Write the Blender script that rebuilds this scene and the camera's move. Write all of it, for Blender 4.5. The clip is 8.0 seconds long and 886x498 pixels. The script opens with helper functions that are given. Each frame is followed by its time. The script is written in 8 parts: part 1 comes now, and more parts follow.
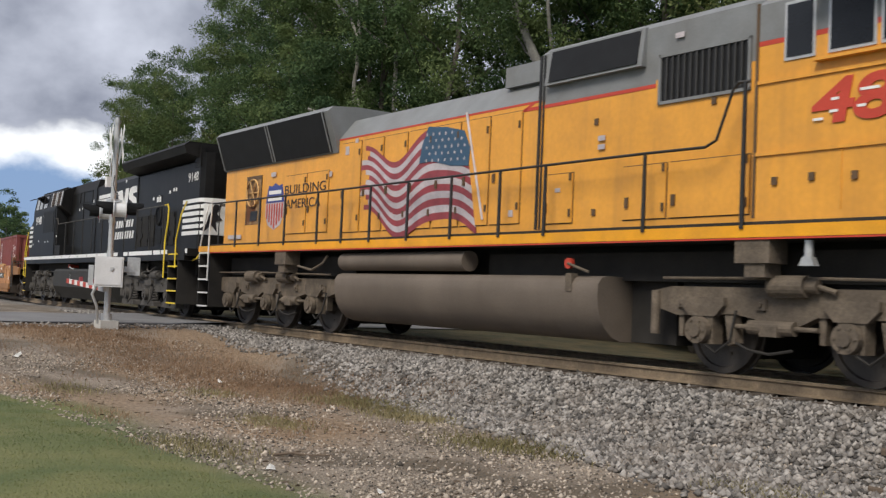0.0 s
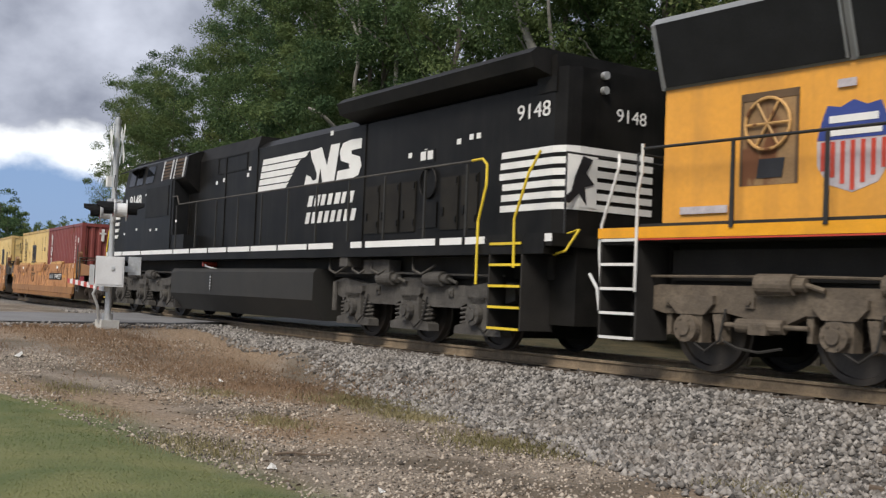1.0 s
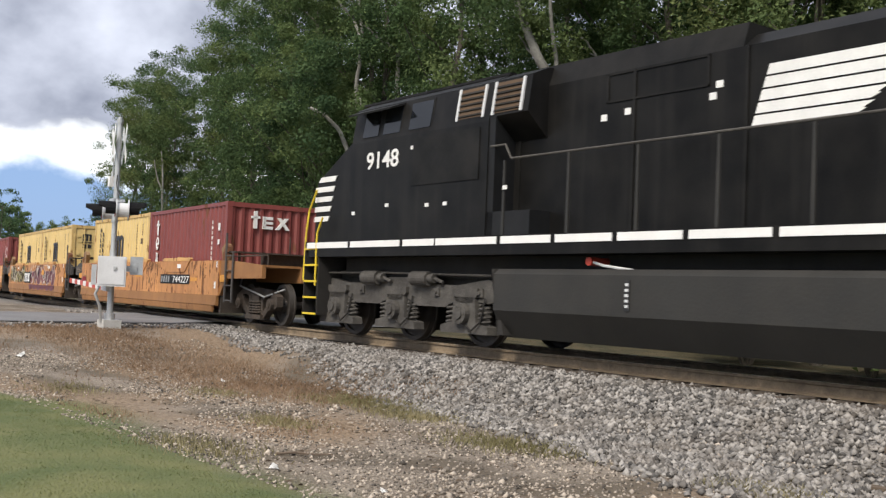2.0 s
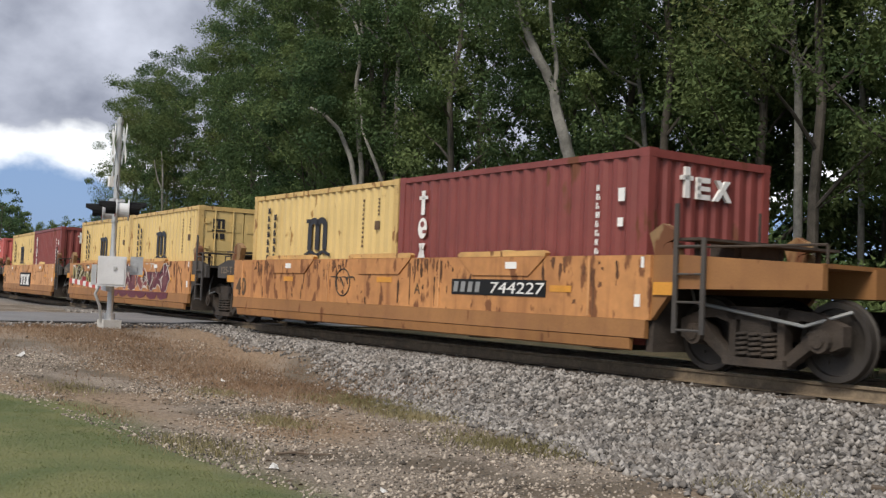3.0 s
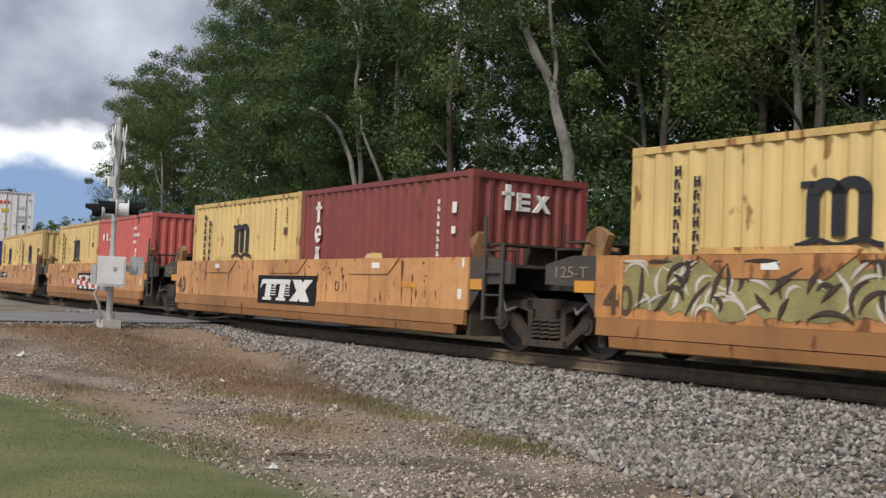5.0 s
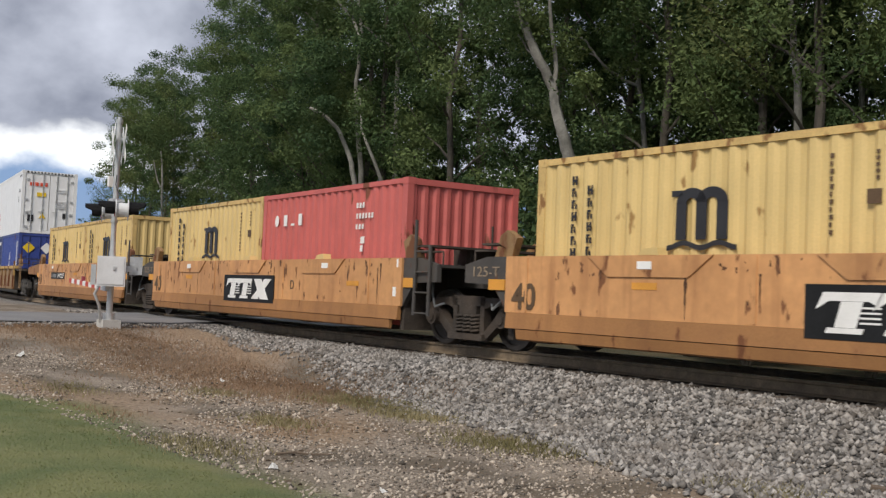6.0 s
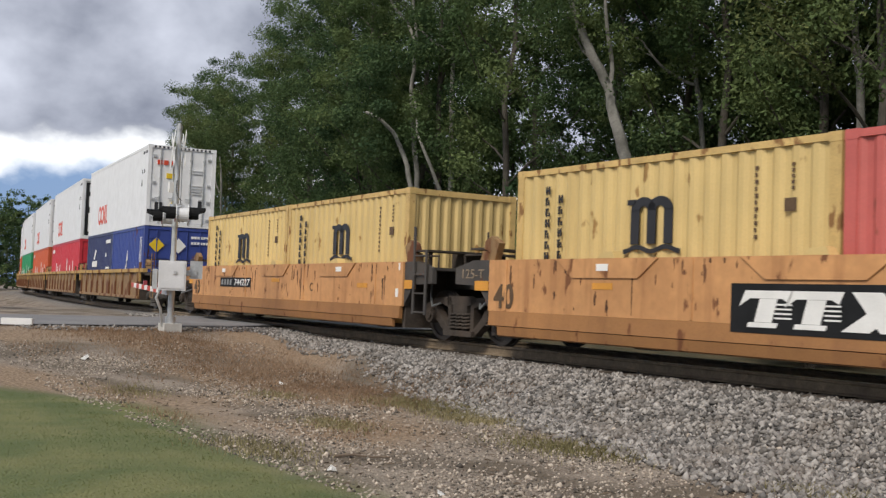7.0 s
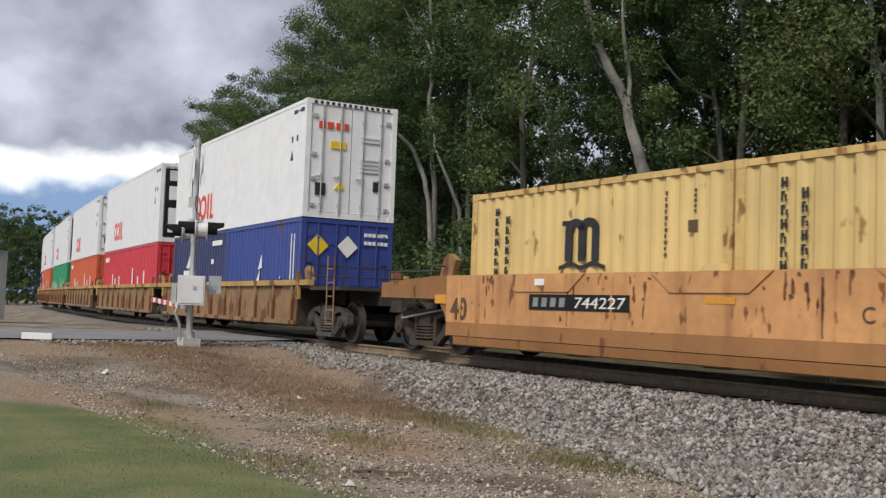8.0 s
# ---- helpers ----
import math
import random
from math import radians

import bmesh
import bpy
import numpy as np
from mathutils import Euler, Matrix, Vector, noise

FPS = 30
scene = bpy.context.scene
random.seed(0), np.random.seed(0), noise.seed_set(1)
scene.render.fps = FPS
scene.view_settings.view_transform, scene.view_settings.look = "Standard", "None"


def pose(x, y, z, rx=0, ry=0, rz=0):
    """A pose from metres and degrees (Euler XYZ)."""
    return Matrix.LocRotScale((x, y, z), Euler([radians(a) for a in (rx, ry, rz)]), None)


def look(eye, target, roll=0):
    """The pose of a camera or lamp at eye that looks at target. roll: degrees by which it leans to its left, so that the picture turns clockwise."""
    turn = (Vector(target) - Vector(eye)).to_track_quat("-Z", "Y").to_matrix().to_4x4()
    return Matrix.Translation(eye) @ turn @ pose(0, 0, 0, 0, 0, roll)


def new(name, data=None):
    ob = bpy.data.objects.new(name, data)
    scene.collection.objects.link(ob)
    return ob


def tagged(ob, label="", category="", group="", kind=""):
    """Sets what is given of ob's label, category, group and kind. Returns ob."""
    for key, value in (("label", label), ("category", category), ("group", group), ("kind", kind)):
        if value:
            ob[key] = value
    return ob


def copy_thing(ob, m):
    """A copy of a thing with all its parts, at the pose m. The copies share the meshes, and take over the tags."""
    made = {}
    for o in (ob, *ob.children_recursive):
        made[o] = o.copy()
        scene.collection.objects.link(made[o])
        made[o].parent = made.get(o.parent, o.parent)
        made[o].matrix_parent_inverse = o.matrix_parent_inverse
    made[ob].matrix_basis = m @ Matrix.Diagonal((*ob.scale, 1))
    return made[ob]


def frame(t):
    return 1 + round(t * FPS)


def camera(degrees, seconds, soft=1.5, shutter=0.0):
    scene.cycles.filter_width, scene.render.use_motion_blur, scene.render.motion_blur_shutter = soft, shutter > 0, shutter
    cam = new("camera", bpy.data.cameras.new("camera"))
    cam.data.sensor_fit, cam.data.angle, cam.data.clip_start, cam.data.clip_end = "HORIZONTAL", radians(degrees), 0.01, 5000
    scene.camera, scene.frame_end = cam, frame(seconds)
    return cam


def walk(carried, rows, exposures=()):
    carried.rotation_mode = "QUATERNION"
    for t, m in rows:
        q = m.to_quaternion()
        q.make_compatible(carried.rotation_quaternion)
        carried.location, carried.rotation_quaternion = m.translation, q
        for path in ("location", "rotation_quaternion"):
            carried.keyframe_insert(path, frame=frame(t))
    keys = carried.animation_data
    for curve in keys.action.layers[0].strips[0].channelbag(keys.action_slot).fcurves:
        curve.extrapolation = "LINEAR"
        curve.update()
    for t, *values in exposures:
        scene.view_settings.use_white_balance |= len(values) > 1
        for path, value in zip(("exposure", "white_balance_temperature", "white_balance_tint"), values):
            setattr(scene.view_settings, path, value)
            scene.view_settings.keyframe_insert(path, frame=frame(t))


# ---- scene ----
EYE = Vector((0.0, 0.0, 0.788))


def aim(yaw, pitch, roll):
    """Pose of the camera from its heading (degrees to the left of +y), pitch and roll."""
    a, p = radians(yaw), radians(pitch)
    way = Vector((-math.sin(a) * math.cos(p), math.cos(a) * math.cos(p), math.sin(p)))
    return look(EYE, EYE + way, roll)


cam = camera(45.54, 8.0, soft=1.3, shutter=0.07)
walk(cam, [
    (0.0, aim(52.19, 2.644, 2.437)), (0.5, aim(52.19, 2.644, 2.437)), (1.0, aim(52.23, 2.60, 2.36)),
    (1.5, aim(52.305, 2.584, 2.352)), (2.0, aim(52.33, 2.584, 2.352)), (3.5, aim(52.33, 2.584, 2.352)),
    (5.5, aim(52.305, 2.584, 2.352)), (6.0, aim(52.305, 2.584, 2.352)), (6.25, aim(52.60, 2.59, 2.32)), (6.5, aim(53.426, 2.624, 2.236)),
    (6.75, aim(54.50, 2.63, 2.17)), (7.0, aim(55.362, 2.615, 2.136)), (7.25, aim(55.90, 2.88, 2.09)), (7.5, aim(56.137, 3.183, 2.06)), (7.75, aim(56.29, 3.30, 2.07)), (8.0, aim(56.36, 3.357, 2.075)),
], exposures=[(0.0, 0.35), (0.7, 0.38), (1.5, 0.58), (2.0, 0.76), (2.3, 0.76), (2.9, 0.48), (3.4, 0.35), (8.0, 0.35)])

# the track: a bend that eases off to the rear; s grows the way the train goes, 0 nearest to the camera
TRACK_Y, SPEED = 11.486, 13.709
BEND, EASE = 0.0037988, -2.034e-05


def heading(s):
    if s < -92.0:
        return BEND * -92.0 + EASE * -92.0 * 92.0 + 0.004 * (s + 92.0)
    return BEND * s + EASE * s * abs(s)


STEP, S_MIN, S_MAX = 0.25, -420.0, 120.0
LINE = {0: (0.0, TRACK_Y)}
for way in (1, -1):
    px, py = 0.0, TRACK_Y
    for i in range(int((S_MAX if way > 0 else -S_MIN) / STEP)):
        a = heading(way * (i + 0.5) * STEP)
        px, py = px + way * STEP * math.cos(a), py + way * STEP * math.sin(a)
        LINE[way * (i + 1)] = (px, py)
LINE_X = np.array([LINE[k][0] for k in sorted(LINE)])
LINE_Y = np.array([LINE[k][1] for k in sorted(LINE)])
K_MIN = min(LINE)


def track(s, lat=0.0):
    """Place and heading on the track; lat is metres towards the camera's side."""
    q = s / STEP - K_MIN
    k = min(max(int(math.floor(q)), 0), len(LINE_X) - 2)
    f, a = q - k, heading(s)
    x, y = LINE_X[k] + (LINE_X[k + 1] - LINE_X[k]) * f, LINE_Y[k] + (LINE_Y[k + 1] - LINE_Y[k]) * f
    return float(x) + lat * math.sin(a), float(y) - lat * math.cos(a), a


def to_track(x, y):
    """Arc length and lateral distance (towards the camera) of a ground point."""
    k = int(np.argmin((LINE_X - x) ** 2 + (LINE_Y - y) ** 2))
    s = (k + K_MIN) * STEP
    a = heading(s)
    dx, dy = x - float(LINE_X[k]), y - float(LINE_Y[k])
    return s + dx * math.cos(a) + dy * math.sin(a), dx * math.sin(a) - dy * math.cos(a)


# ---- light ----
SUN_AZ, SUN_EL = 294.0, 46.0   # degrees: where the light comes from, counted from +x towards +y
world = bpy.data.worlds.new("overcast")
scene.world = world
world.use_nodes = True
nt = world.node_tree
nt.nodes.clear()


def wn(kind, **inputs):
    n = nt.nodes.new(kind)
    for k, v in inputs.items():
        n.inputs[k].default_value = v
    return n


out = wn("ShaderNodeOutputWorld")
back = wn("ShaderNodeBackground", Strength=0.1)
sky = nt.nodes.new("ShaderNodeTexSky")
sky.sky_type, sky.sun_disc = "NISHITA", False
sky.sun_elevation, sky.sun_rotation = radians(SUN_EL), radians(90.0 - SUN_AZ)
co = nt.nodes.new("ShaderNodeTexCoord")
sep = nt.nodes.new("ShaderNodeSeparateXYZ")
nt.links.new(co.outputs["Generated"], sep.inputs[0])
# cloud deck: directions laid on a plane overhead
hz = nt.nodes.new("ShaderNodeMath"); hz.operation = "MAXIMUM"; hz.inputs[1].default_value = 0.0
nt.links.new(sep.outputs[2], hz.inputs[0])
hz2 = nt.nodes.new("ShaderNodeMath"); hz2.operation = "ADD"; hz2.inputs[1].default_value = 0.85
nt.links.new(hz.outputs[0], hz2.inputs[0])
dv = nt.nodes.new("ShaderNodeVectorMath"); dv.operation = "DIVIDE"
cmb = nt.nodes.new("ShaderNodeCombineXYZ")
for i in range(3):
    nt.links.new(hz2.outputs[0], cmb.inputs[i])
nt.links.new(co.outputs["Generated"], dv.inputs[0])
nt.links.new(cmb.outputs[0], dv.inputs[1])
n2 = wn("ShaderNodeTexNoise", Scale=6.2, Detail=6.0, Roughness=0.50)
nt.links.new(dv.outputs[0], n2.inputs["Vector"])
shade = nt.nodes.new("ShaderNodeValToRGB")
shade.color_ramp.elements[0].position, shade.color_ramp.elements[0].color = 0.36, (1.8, 2.0, 2.6, 1)
shade.color_ramp.elements[1].position, shade.color_ramp.elements[1].color = 0.63, (5.5, 5.8, 6.7, 1)
nt.links.new(n2.outputs[0], shade.inputs[0])
# the deck is bright and broken low over the horizon
low = nt.nodes.new("ShaderNodeValToRGB")
low.color_ramp.elements[0].position, low.color_ramp.elements[0].color = 0.112, (1, 1, 1, 1)
low.color_ramp.elements[1].position, low.color_ramp.elements[1].color = 0.130, (0, 0, 0, 1)
wob = nt.nodes.new("ShaderNodeMath"); wob.operation = "MULTIPLY_ADD"; wob.inputs[1].default_value = 0.17
nt.links.new(n2.outputs[0], wob.inputs[0])
wob0 = nt.nodes.new("ShaderNodeMath"); wob0.operation = "ADD"; wob0.inputs[1].default_value = -0.085
nt.links.new(sep.outputs[2], wob0.inputs[0]); nt.links.new(wob0.outputs[0], wob.inputs[2])
nt.links.new(wob.outputs[0], low.inputs[0])
bright = nt.nodes.new("ShaderNodeMixRGB"); bright.inputs[2].default_value = (10.0, 10.2, 10.4, 1)
nt.links.new(low.outputs[0], bright.inputs[0]); nt.links.new(shade.outputs[0], bright.inputs[1])
blue = nt.nodes.new("ShaderNodeValToRGB")
blue.color_ramp.elements[0].position, blue.color_ramp.elements[0].color = 0.084, (1, 1, 1, 1)
blue.color_ramp.elements[1].position, blue.color_ramp.elements[1].color = 0.104, (0, 0, 0, 1)
nt.links.new(wob.outputs[0], blue.inputs[0])
mixs = nt.nodes.new("ShaderNodeMixRGB")
nt.links.new(blue.outputs[0], mixs.inputs[0]); nt.links.new(bright.outputs[0], mixs.inputs[1])
tint = nt.nodes.new("ShaderNodeMixRGB"); tint.inputs[0].default_value = 0.85; tint.inputs[2].default_value = (1.7, 2.7, 4.8, 1)
nt.links.new(sky.outputs[0], tint.inputs[1])
nt.links.new(tint.outputs[0], mixs.inputs[2])
nt.links.new(mixs.outputs[0], back.inputs[0]); nt.links.new(back.outputs[0], out.inputs[0])

sun_data = bpy.data.lights.new("sun", "SUN")
sun_data.energy, sun_data.angle, sun_data.color = 2.5, radians(24), (1.0, 0.92, 0.81)
sun = new("sun", sun_data)
sa, se = radians(SUN_AZ), radians(SUN_EL)
sun.matrix_world = look((0, 0, 30), Vector((0, 0, 30)) - Vector((math.cos(sa) * math.cos(se), math.sin(sa) * math.cos(se), math.sin(se))))


# ---- materials ----
def mat(name, base, rough=0.6, metal=0.0, vary=0.18, scale=3.0, fine=40.0, bump=0.0, rust=0.0, rust_scale=2.3, rust_col=(0.13, 0.045, 0.018), streak=0.0,
        dirt=0.0, dirt_col=(0.09, 0.07, 0.05), each=0.0, island=0.0, spec=0.5):
    """A procedural surface: base colour varied at two scales, fine relief, and, where asked, rust, run-off streaks and dirt."""
    m = bpy.data.materials.new(name)
    m.use_nodes = True
    t = m.node_tree
    b = t.nodes["Principled BSDF"]
    b.inputs["Roughness"].default_value, b.inputs["Metallic"].default_value = rough, metal
    b.inputs["Specular IOR Level"].default_value = spec
    tc = t.nodes.new("ShaderNodeTexCoord")

    def noise_tex(s, detail=5.0, stretch=None):
        n = t.nodes.new("ShaderNodeTexNoise")
        n.inputs["Scale"].default_value, n.inputs["Detail"].default_value = s, detail
        if stretch:
            mp = t.nodes.new("ShaderNodeMapping")
            mp.inputs["Scale"].default_value = stretch
            t.links.new(tc.outputs["Object"], mp.inputs[0])
            t.links.new(mp.outputs[0], n.inputs["Vector"])
        else:
            t.links.new(tc.outputs["Object"], n.inputs["Vector"])
        return n.outputs[0]

    def span(v, lo, hi, a=0.0, z=1.0):
        r = t.nodes.new("ShaderNodeMapRange")
        for i, w in enumerate((lo, hi, a, z)):
            r.inputs[i + 1].default_value = w
        t.links.new(v, r.inputs[0])
        return r.outputs[0]

    def mix(fac, a, c, how="MIX"):
        x = t.nodes.new("ShaderNodeMixRGB")
        x.blend_type = how
        for i, v in enumerate((fac, a, c)):
            if isinstance(v, (int, float)):
                x.inputs[i].default_value = v
            elif isinstance(v, tuple):
                x.inputs[i].default_value = (*v, 1)
            else:
                t.links.new(v, x.inputs[i])
        return x.outputs[0]

    def grey(v):
        c = t.nodes.new("ShaderNodeCombineColor")
        for i in range(3):
            t.links.new(v, c.inputs[i])
        return c.outputs[0]

    col = mix(1.0, base, grey(span(noise_tex(scale), 0.3, 0.7, 1 - vary, 1 + vary)), "MULTIPLY")
    col = mix(1.0, col, grey(span(noise_tex(fine, 3.0), 0.3, 0.7, 1 - vary * 0.6, 1 + vary * 0.6)), "MULTIPLY")
    if each:
        oi = t.nodes.new("ShaderNodeObjectInfo")
        col = mix(1.0, col, grey(span(oi.outputs["Random"], 0, 1, 1 - each, 1 + each)), "MULTIPLY")
    if island:
        ge = t.nodes.new("ShaderNodeNewGeometry")
        col = mix(1.0, col, grey(span(ge.outputs["Random Per Island"], 0, 1, 1 - island, 1 + island)), "MULTIPLY")
    if streak:
        col = mix(span(noise_tex(1.0, 4.0, (5.0, 5.0, 0.35)), 0.52, 0.75, 0, streak), col, dirt_col)
    if dirt:
        col = mix(span(noise_tex(1.7, 6.0), 0.42, 0.72, 0, dirt), col, dirt_col)
    if rust:
        f = span(noise_tex(rust_scale, 9.0, (1.0, 1.0, 0.45)), 0.66 - 0.16 * rust, 0.70 - 0.14 * rust, 0, 0.9)
        col = mix(f, col, rust_col)
        ro = t.nodes.new("ShaderNodeMath")
        ro.operation = "MULTIPLY_ADD"
        ro.inputs[1].default_value, ro.inputs[2].default_value = 0.3, rough
        t.links.new(f, ro.inputs[0])
        t.links.new(ro.outputs[0], b.inputs["Roughness"])
    t.links.new(col, b.inputs["Base Color"])
    if bump:
        bp = t.nodes.new("ShaderNodeBump")
        bp.inputs["Strength"].default_value, bp.inputs["Distance"].default_value = bump, 0.02
        t.links.new(noise_tex(fine * 0.6, 6.0), bp.inputs["Height"])
        t.links.new(bp.outputs[0], b.inputs["Normal"])
    return m


M = dict(
    yellow=mat("loco yellow paint", (0.75, 0.345, 0.045), 0.42, vary=0.08, scale=0.8, fine=14, dirt=0.25, dirt_col=(0.30, 0.16, 0.05), streak=0.25),
    sill_yellow=mat("sill yellow paint", (0.80, 0.36, 0.01), 0.45, vary=0.08, dirt=0.2),
    grey=mat("loco grey paint", (0.20, 0.21, 0.215), 0.5, vary=0.1, dirt=0.25),
    red=mat("red paint", (0.50, 0.055, 0.03), 0.5, vary=0.1),
    white=mat("white paint", (0.78, 0.78, 0.76), 0.5, vary=0.06, dirt=0.15, dirt_col=(0.4, 0.38, 0.35)),
    ref=mat("reflector tape", (0.80, 0.80, 0.78), 0.4, vary=0.04),
    blue=mat("flag blue paint", (0.035, 0.085, 0.15), 0.45, vary=0.15),
    flag_red=mat("flag red paint", (0.27, 0.045, 0.055), 0.45, vary=0.2, scale=5),
    flag_white=mat("flag white paint", (0.46, 0.42, 0.44), 0.45, vary=0.15, scale=5),
    black=mat("loco black paint", (0.0080, 0.0078, 0.0076), 0.45, vary=0.3, scale=1.5, dirt=0.45, dirt_col=(0.024, 0.0225, 0.0205), streak=0.4, spec=0.14),
    black_door=mat("loco black panel", (0.0105, 0.0102, 0.0098), 0.55, vary=0.3, dirt=0.45, dirt_col=(0.030, 0.0275, 0.0245), spec=0.16),
    door_brown=mat("dusty brown-black door", (0.021, 0.0190, 0.0158), 0.6, vary=0.25, dirt=0.4, dirt_col=(0.034, 0.030, 0.025), spec=0.16),
    dark=mat("dark grille", (0.010, 0.0105, 0.0115), 0.6, vary=0.3, spec=0.3),
    tank=mat("dusty tank steel", (0.135, 0.11, 0.088), 0.7, vary=0.14, scale=1.2, bump=0.15, streak=0.4, dirt=0.5, dirt_col=(0.10, 0.08, 0.062)),
    tank_dark=mat("dark tank steel", (0.022, 0.0215, 0.0195), 0.65, vary=0.18, scale=1.2, bump=0.15, dirt=0.4, dirt_col=(0.042, 0.038, 0.032)),
    truck=mat("dusty truck steel", (0.125, 0.100, 0.074), 0.8, vary=0.3, scale=5, fine=30, bump=0.6, dirt=0.5, dirt_col=(0.055, 0.045, 0.036)),
    truck_dark=mat("grimy truck steel", (0.075, 0.070, 0.063), 0.8, vary=0.3, scale=5, fine=30, bump=0.6, dirt=0.5, dirt_col=(0.035, 0.03, 0.027)),
    wheel=mat("wheel steel", (0.055, 0.048, 0.042), 0.55, metal=0.4, vary=0.2),
    tread=mat("polished tread", (0.45, 0.43, 0.40), 0.25, metal=1.0, vary=0.1),
    under=mat("underframe grime", (0.02, 0.018, 0.016), 0.85, vary=0.3),
    rail_y=mat("handrail yellow", (0.75, 0.55, 0.03), 0.5, vary=0.1, dirt=0.2),
    rail_w=mat("handrail white", (0.72, 0.72, 0.70), 0.5, vary=0.08, dirt=0.2),
    rail_b=mat("handrail black", (0.02, 0.02, 0.02), 0.5, vary=0.2),
    glass=mat("dark cab glass", (0.010, 0.012, 0.015), 0.08, vary=0.1, spec=0.4),
    well=mat("well car orange paint", (0.55, 0.283, 0.115), 0.55, vary=0.13, scale=0.7, fine=9, rust=0.20, rust_scale=5.0, rust_col=(0.15, 0.055, 0.022), streak=0.6, dirt=0.35, dirt_col=(0.25, 0.10, 0.038), each=0.10),
    well_low=mat("well car rusty lower paint", (0.31, 0.148, 0.052), 0.65, vary=0.15, scale=0.8, rust=0.15, rust_scale=4.0, streak=0.4, dirt=0.5, dirt_col=(0.19, 0.085, 0.035), each=0.08),
    well_dark=mat("well end grime", (0.045, 0.036, 0.029), 0.85, vary=0.35, scale=5, bump=0.5, dirt=0.5, dirt_col=(0.075, 0.05, 0.033)),
    end_grey=mat("well end grey paint", (0.054, 0.050, 0.047), 0.65, vary=0.25, rust=0.3, rust_scale=4.0, dirt=0.4),
    rust_flake=mat("flaking rust", (0.12, 0.052, 0.024), 0.85, vary=0.3, scale=12, bump=0.5, island=0.5),
    rail_worn=mat("worn guide rail", (0.62, 0.36, 0.13), 0.6, vary=0.15, rust=0.5, rust_scale=7.0, dirt=0.4),
    rib=mat("well side weathered yellow", (0.27, 0.165, 0.072), 0.6, vary=0.2, rust=0.8, streak=0.5, dirt=0.6, dirt_col=(0.17, 0.105, 0.06)),
    rib_cap=mat("well rail yellow", (0.48, 0.30, 0.09), 0.6, vary=0.15, rust=0.5, dirt=0.3),
    c_yellow=mat("container ochre paint", (0.64, 0.475, 0.200), 0.5, vary=0.08, scale=0.9, rust=0.12, rust_scale=3.5, rust_col=(0.26, 0.14, 0.04), streak=0.3, dirt_col=(0.36, 0.24, 0.08), each=0.06),
    c_yellow_trim=mat("container ochre frame paint", (0.56, 0.39, 0.15), 0.55, vary=0.15, rust=0.55, rust_scale=5.0, rust_col=(0.20, 0.09, 0.03), streak=0.3, dirt_col=(0.30, 0.17, 0.06)),
    well_old=mat("rust-eaten orange paint", (0.50, 0.235, 0.085), 0.6, vary=0.16, scale=0.8, fine=9, rust=0.52, rust_scale=4.5, rust_col=(0.155, 0.060, 0.026), streak=0.75, dirt=0.5, dirt_col=(0.24, 0.095, 0.036)),
    c_maroon=mat("container maroon paint", (0.205, 0.050, 0.043), 0.5, vary=0.1, rust=0.2, streak=0.25, dirt_col=(0.11, 0.03, 0.028), each=0.06),
    c_red=mat("container faded red paint", (0.50, 0.115, 0.10), 0.5, vary=0.08, rust=0.15, streak=0.2, dirt_col=(0.3, 0.09, 0.07)),
    c_bright=mat("container bright red paint", (0.52, 0.035, 0.05), 0.45, vary=0.1, streak=0.15),
    c_orange=mat("container orange paint", (0.52, 0.10, 0.035), 0.5, vary=0.1, streak=0.2),
    c_blue=mat("container blue paint", (0.035, 0.06, 0.25), 0.45, vary=0.1, rust=0.1, streak=0.15, dirt_col=(0.02, 0.03, 0.1)),
    c_navy=mat("container navy paint", (0.03, 0.038, 0.11), 0.45, vary=0.12, streak=0.15),
    c_green=mat("container green paint", (0.02, 0.25, 0.10), 0.5, vary=0.12, streak=0.2),
    c_white=mat("container white paint", (0.77, 0.78, 0.79), 0.45, vary=0.05, streak=0.12, dirt_col=(0.45, 0.43, 0.40)),
    ink=mat("black lettering", (0.02, 0.02, 0.024), 0.5, vary=0.2),
    ink_brown=mat("worn dark lettering", (0.10, 0.06, 0.03), 0.6, vary=0.2),
    sign_red=mat("orange red lettering", (0.62, 0.07, 0.03), 0.5, vary=0.1),
    graf=mat("maroon spray paint", (0.115, 0.022, 0.032), 0.5, vary=0.2, scale=6),
    graf_rose=mat("faded rose spray paint", (0.17, 0.060, 0.062), 0.55, vary=0.25, scale=6),
    graf_white=mat("pale spray paint", (0.55, 0.50, 0.45), 0.5, vary=0.2),
    graf_green=mat("faded green spray paint", (0.27, 0.24, 0.10), 0.6, vary=0.3),
    patch=mat("faded orange paint patch", (0.66, 0.30, 0.04), 0.55, vary=0.12, dirt=0.2),
    tan_ink=mat("worn tan stencil", (0.26, 0.20, 0.14), 0.7, vary=0.3, scale=12),
    warn=mat("yellow placard", (0.75, 0.52, 0.02), 0.5, vary=0.05),
    galv=mat("galvanised steel", (0.52, 0.53, 0.53), 0.42, metal=0.55, vary=0.12, scale=6, fine=30),
    cab_grey=mat("weathered grey cabinet paint", (0.26, 0.27, 0.27), 0.5, vary=0.12, dirt=0.3),
    box_grey=mat("light grey cabinet paint", (0.62, 0.63, 0.64), 0.45, vary=0.08, dirt=0.2, dirt_col=(0.3, 0.28, 0.25)),
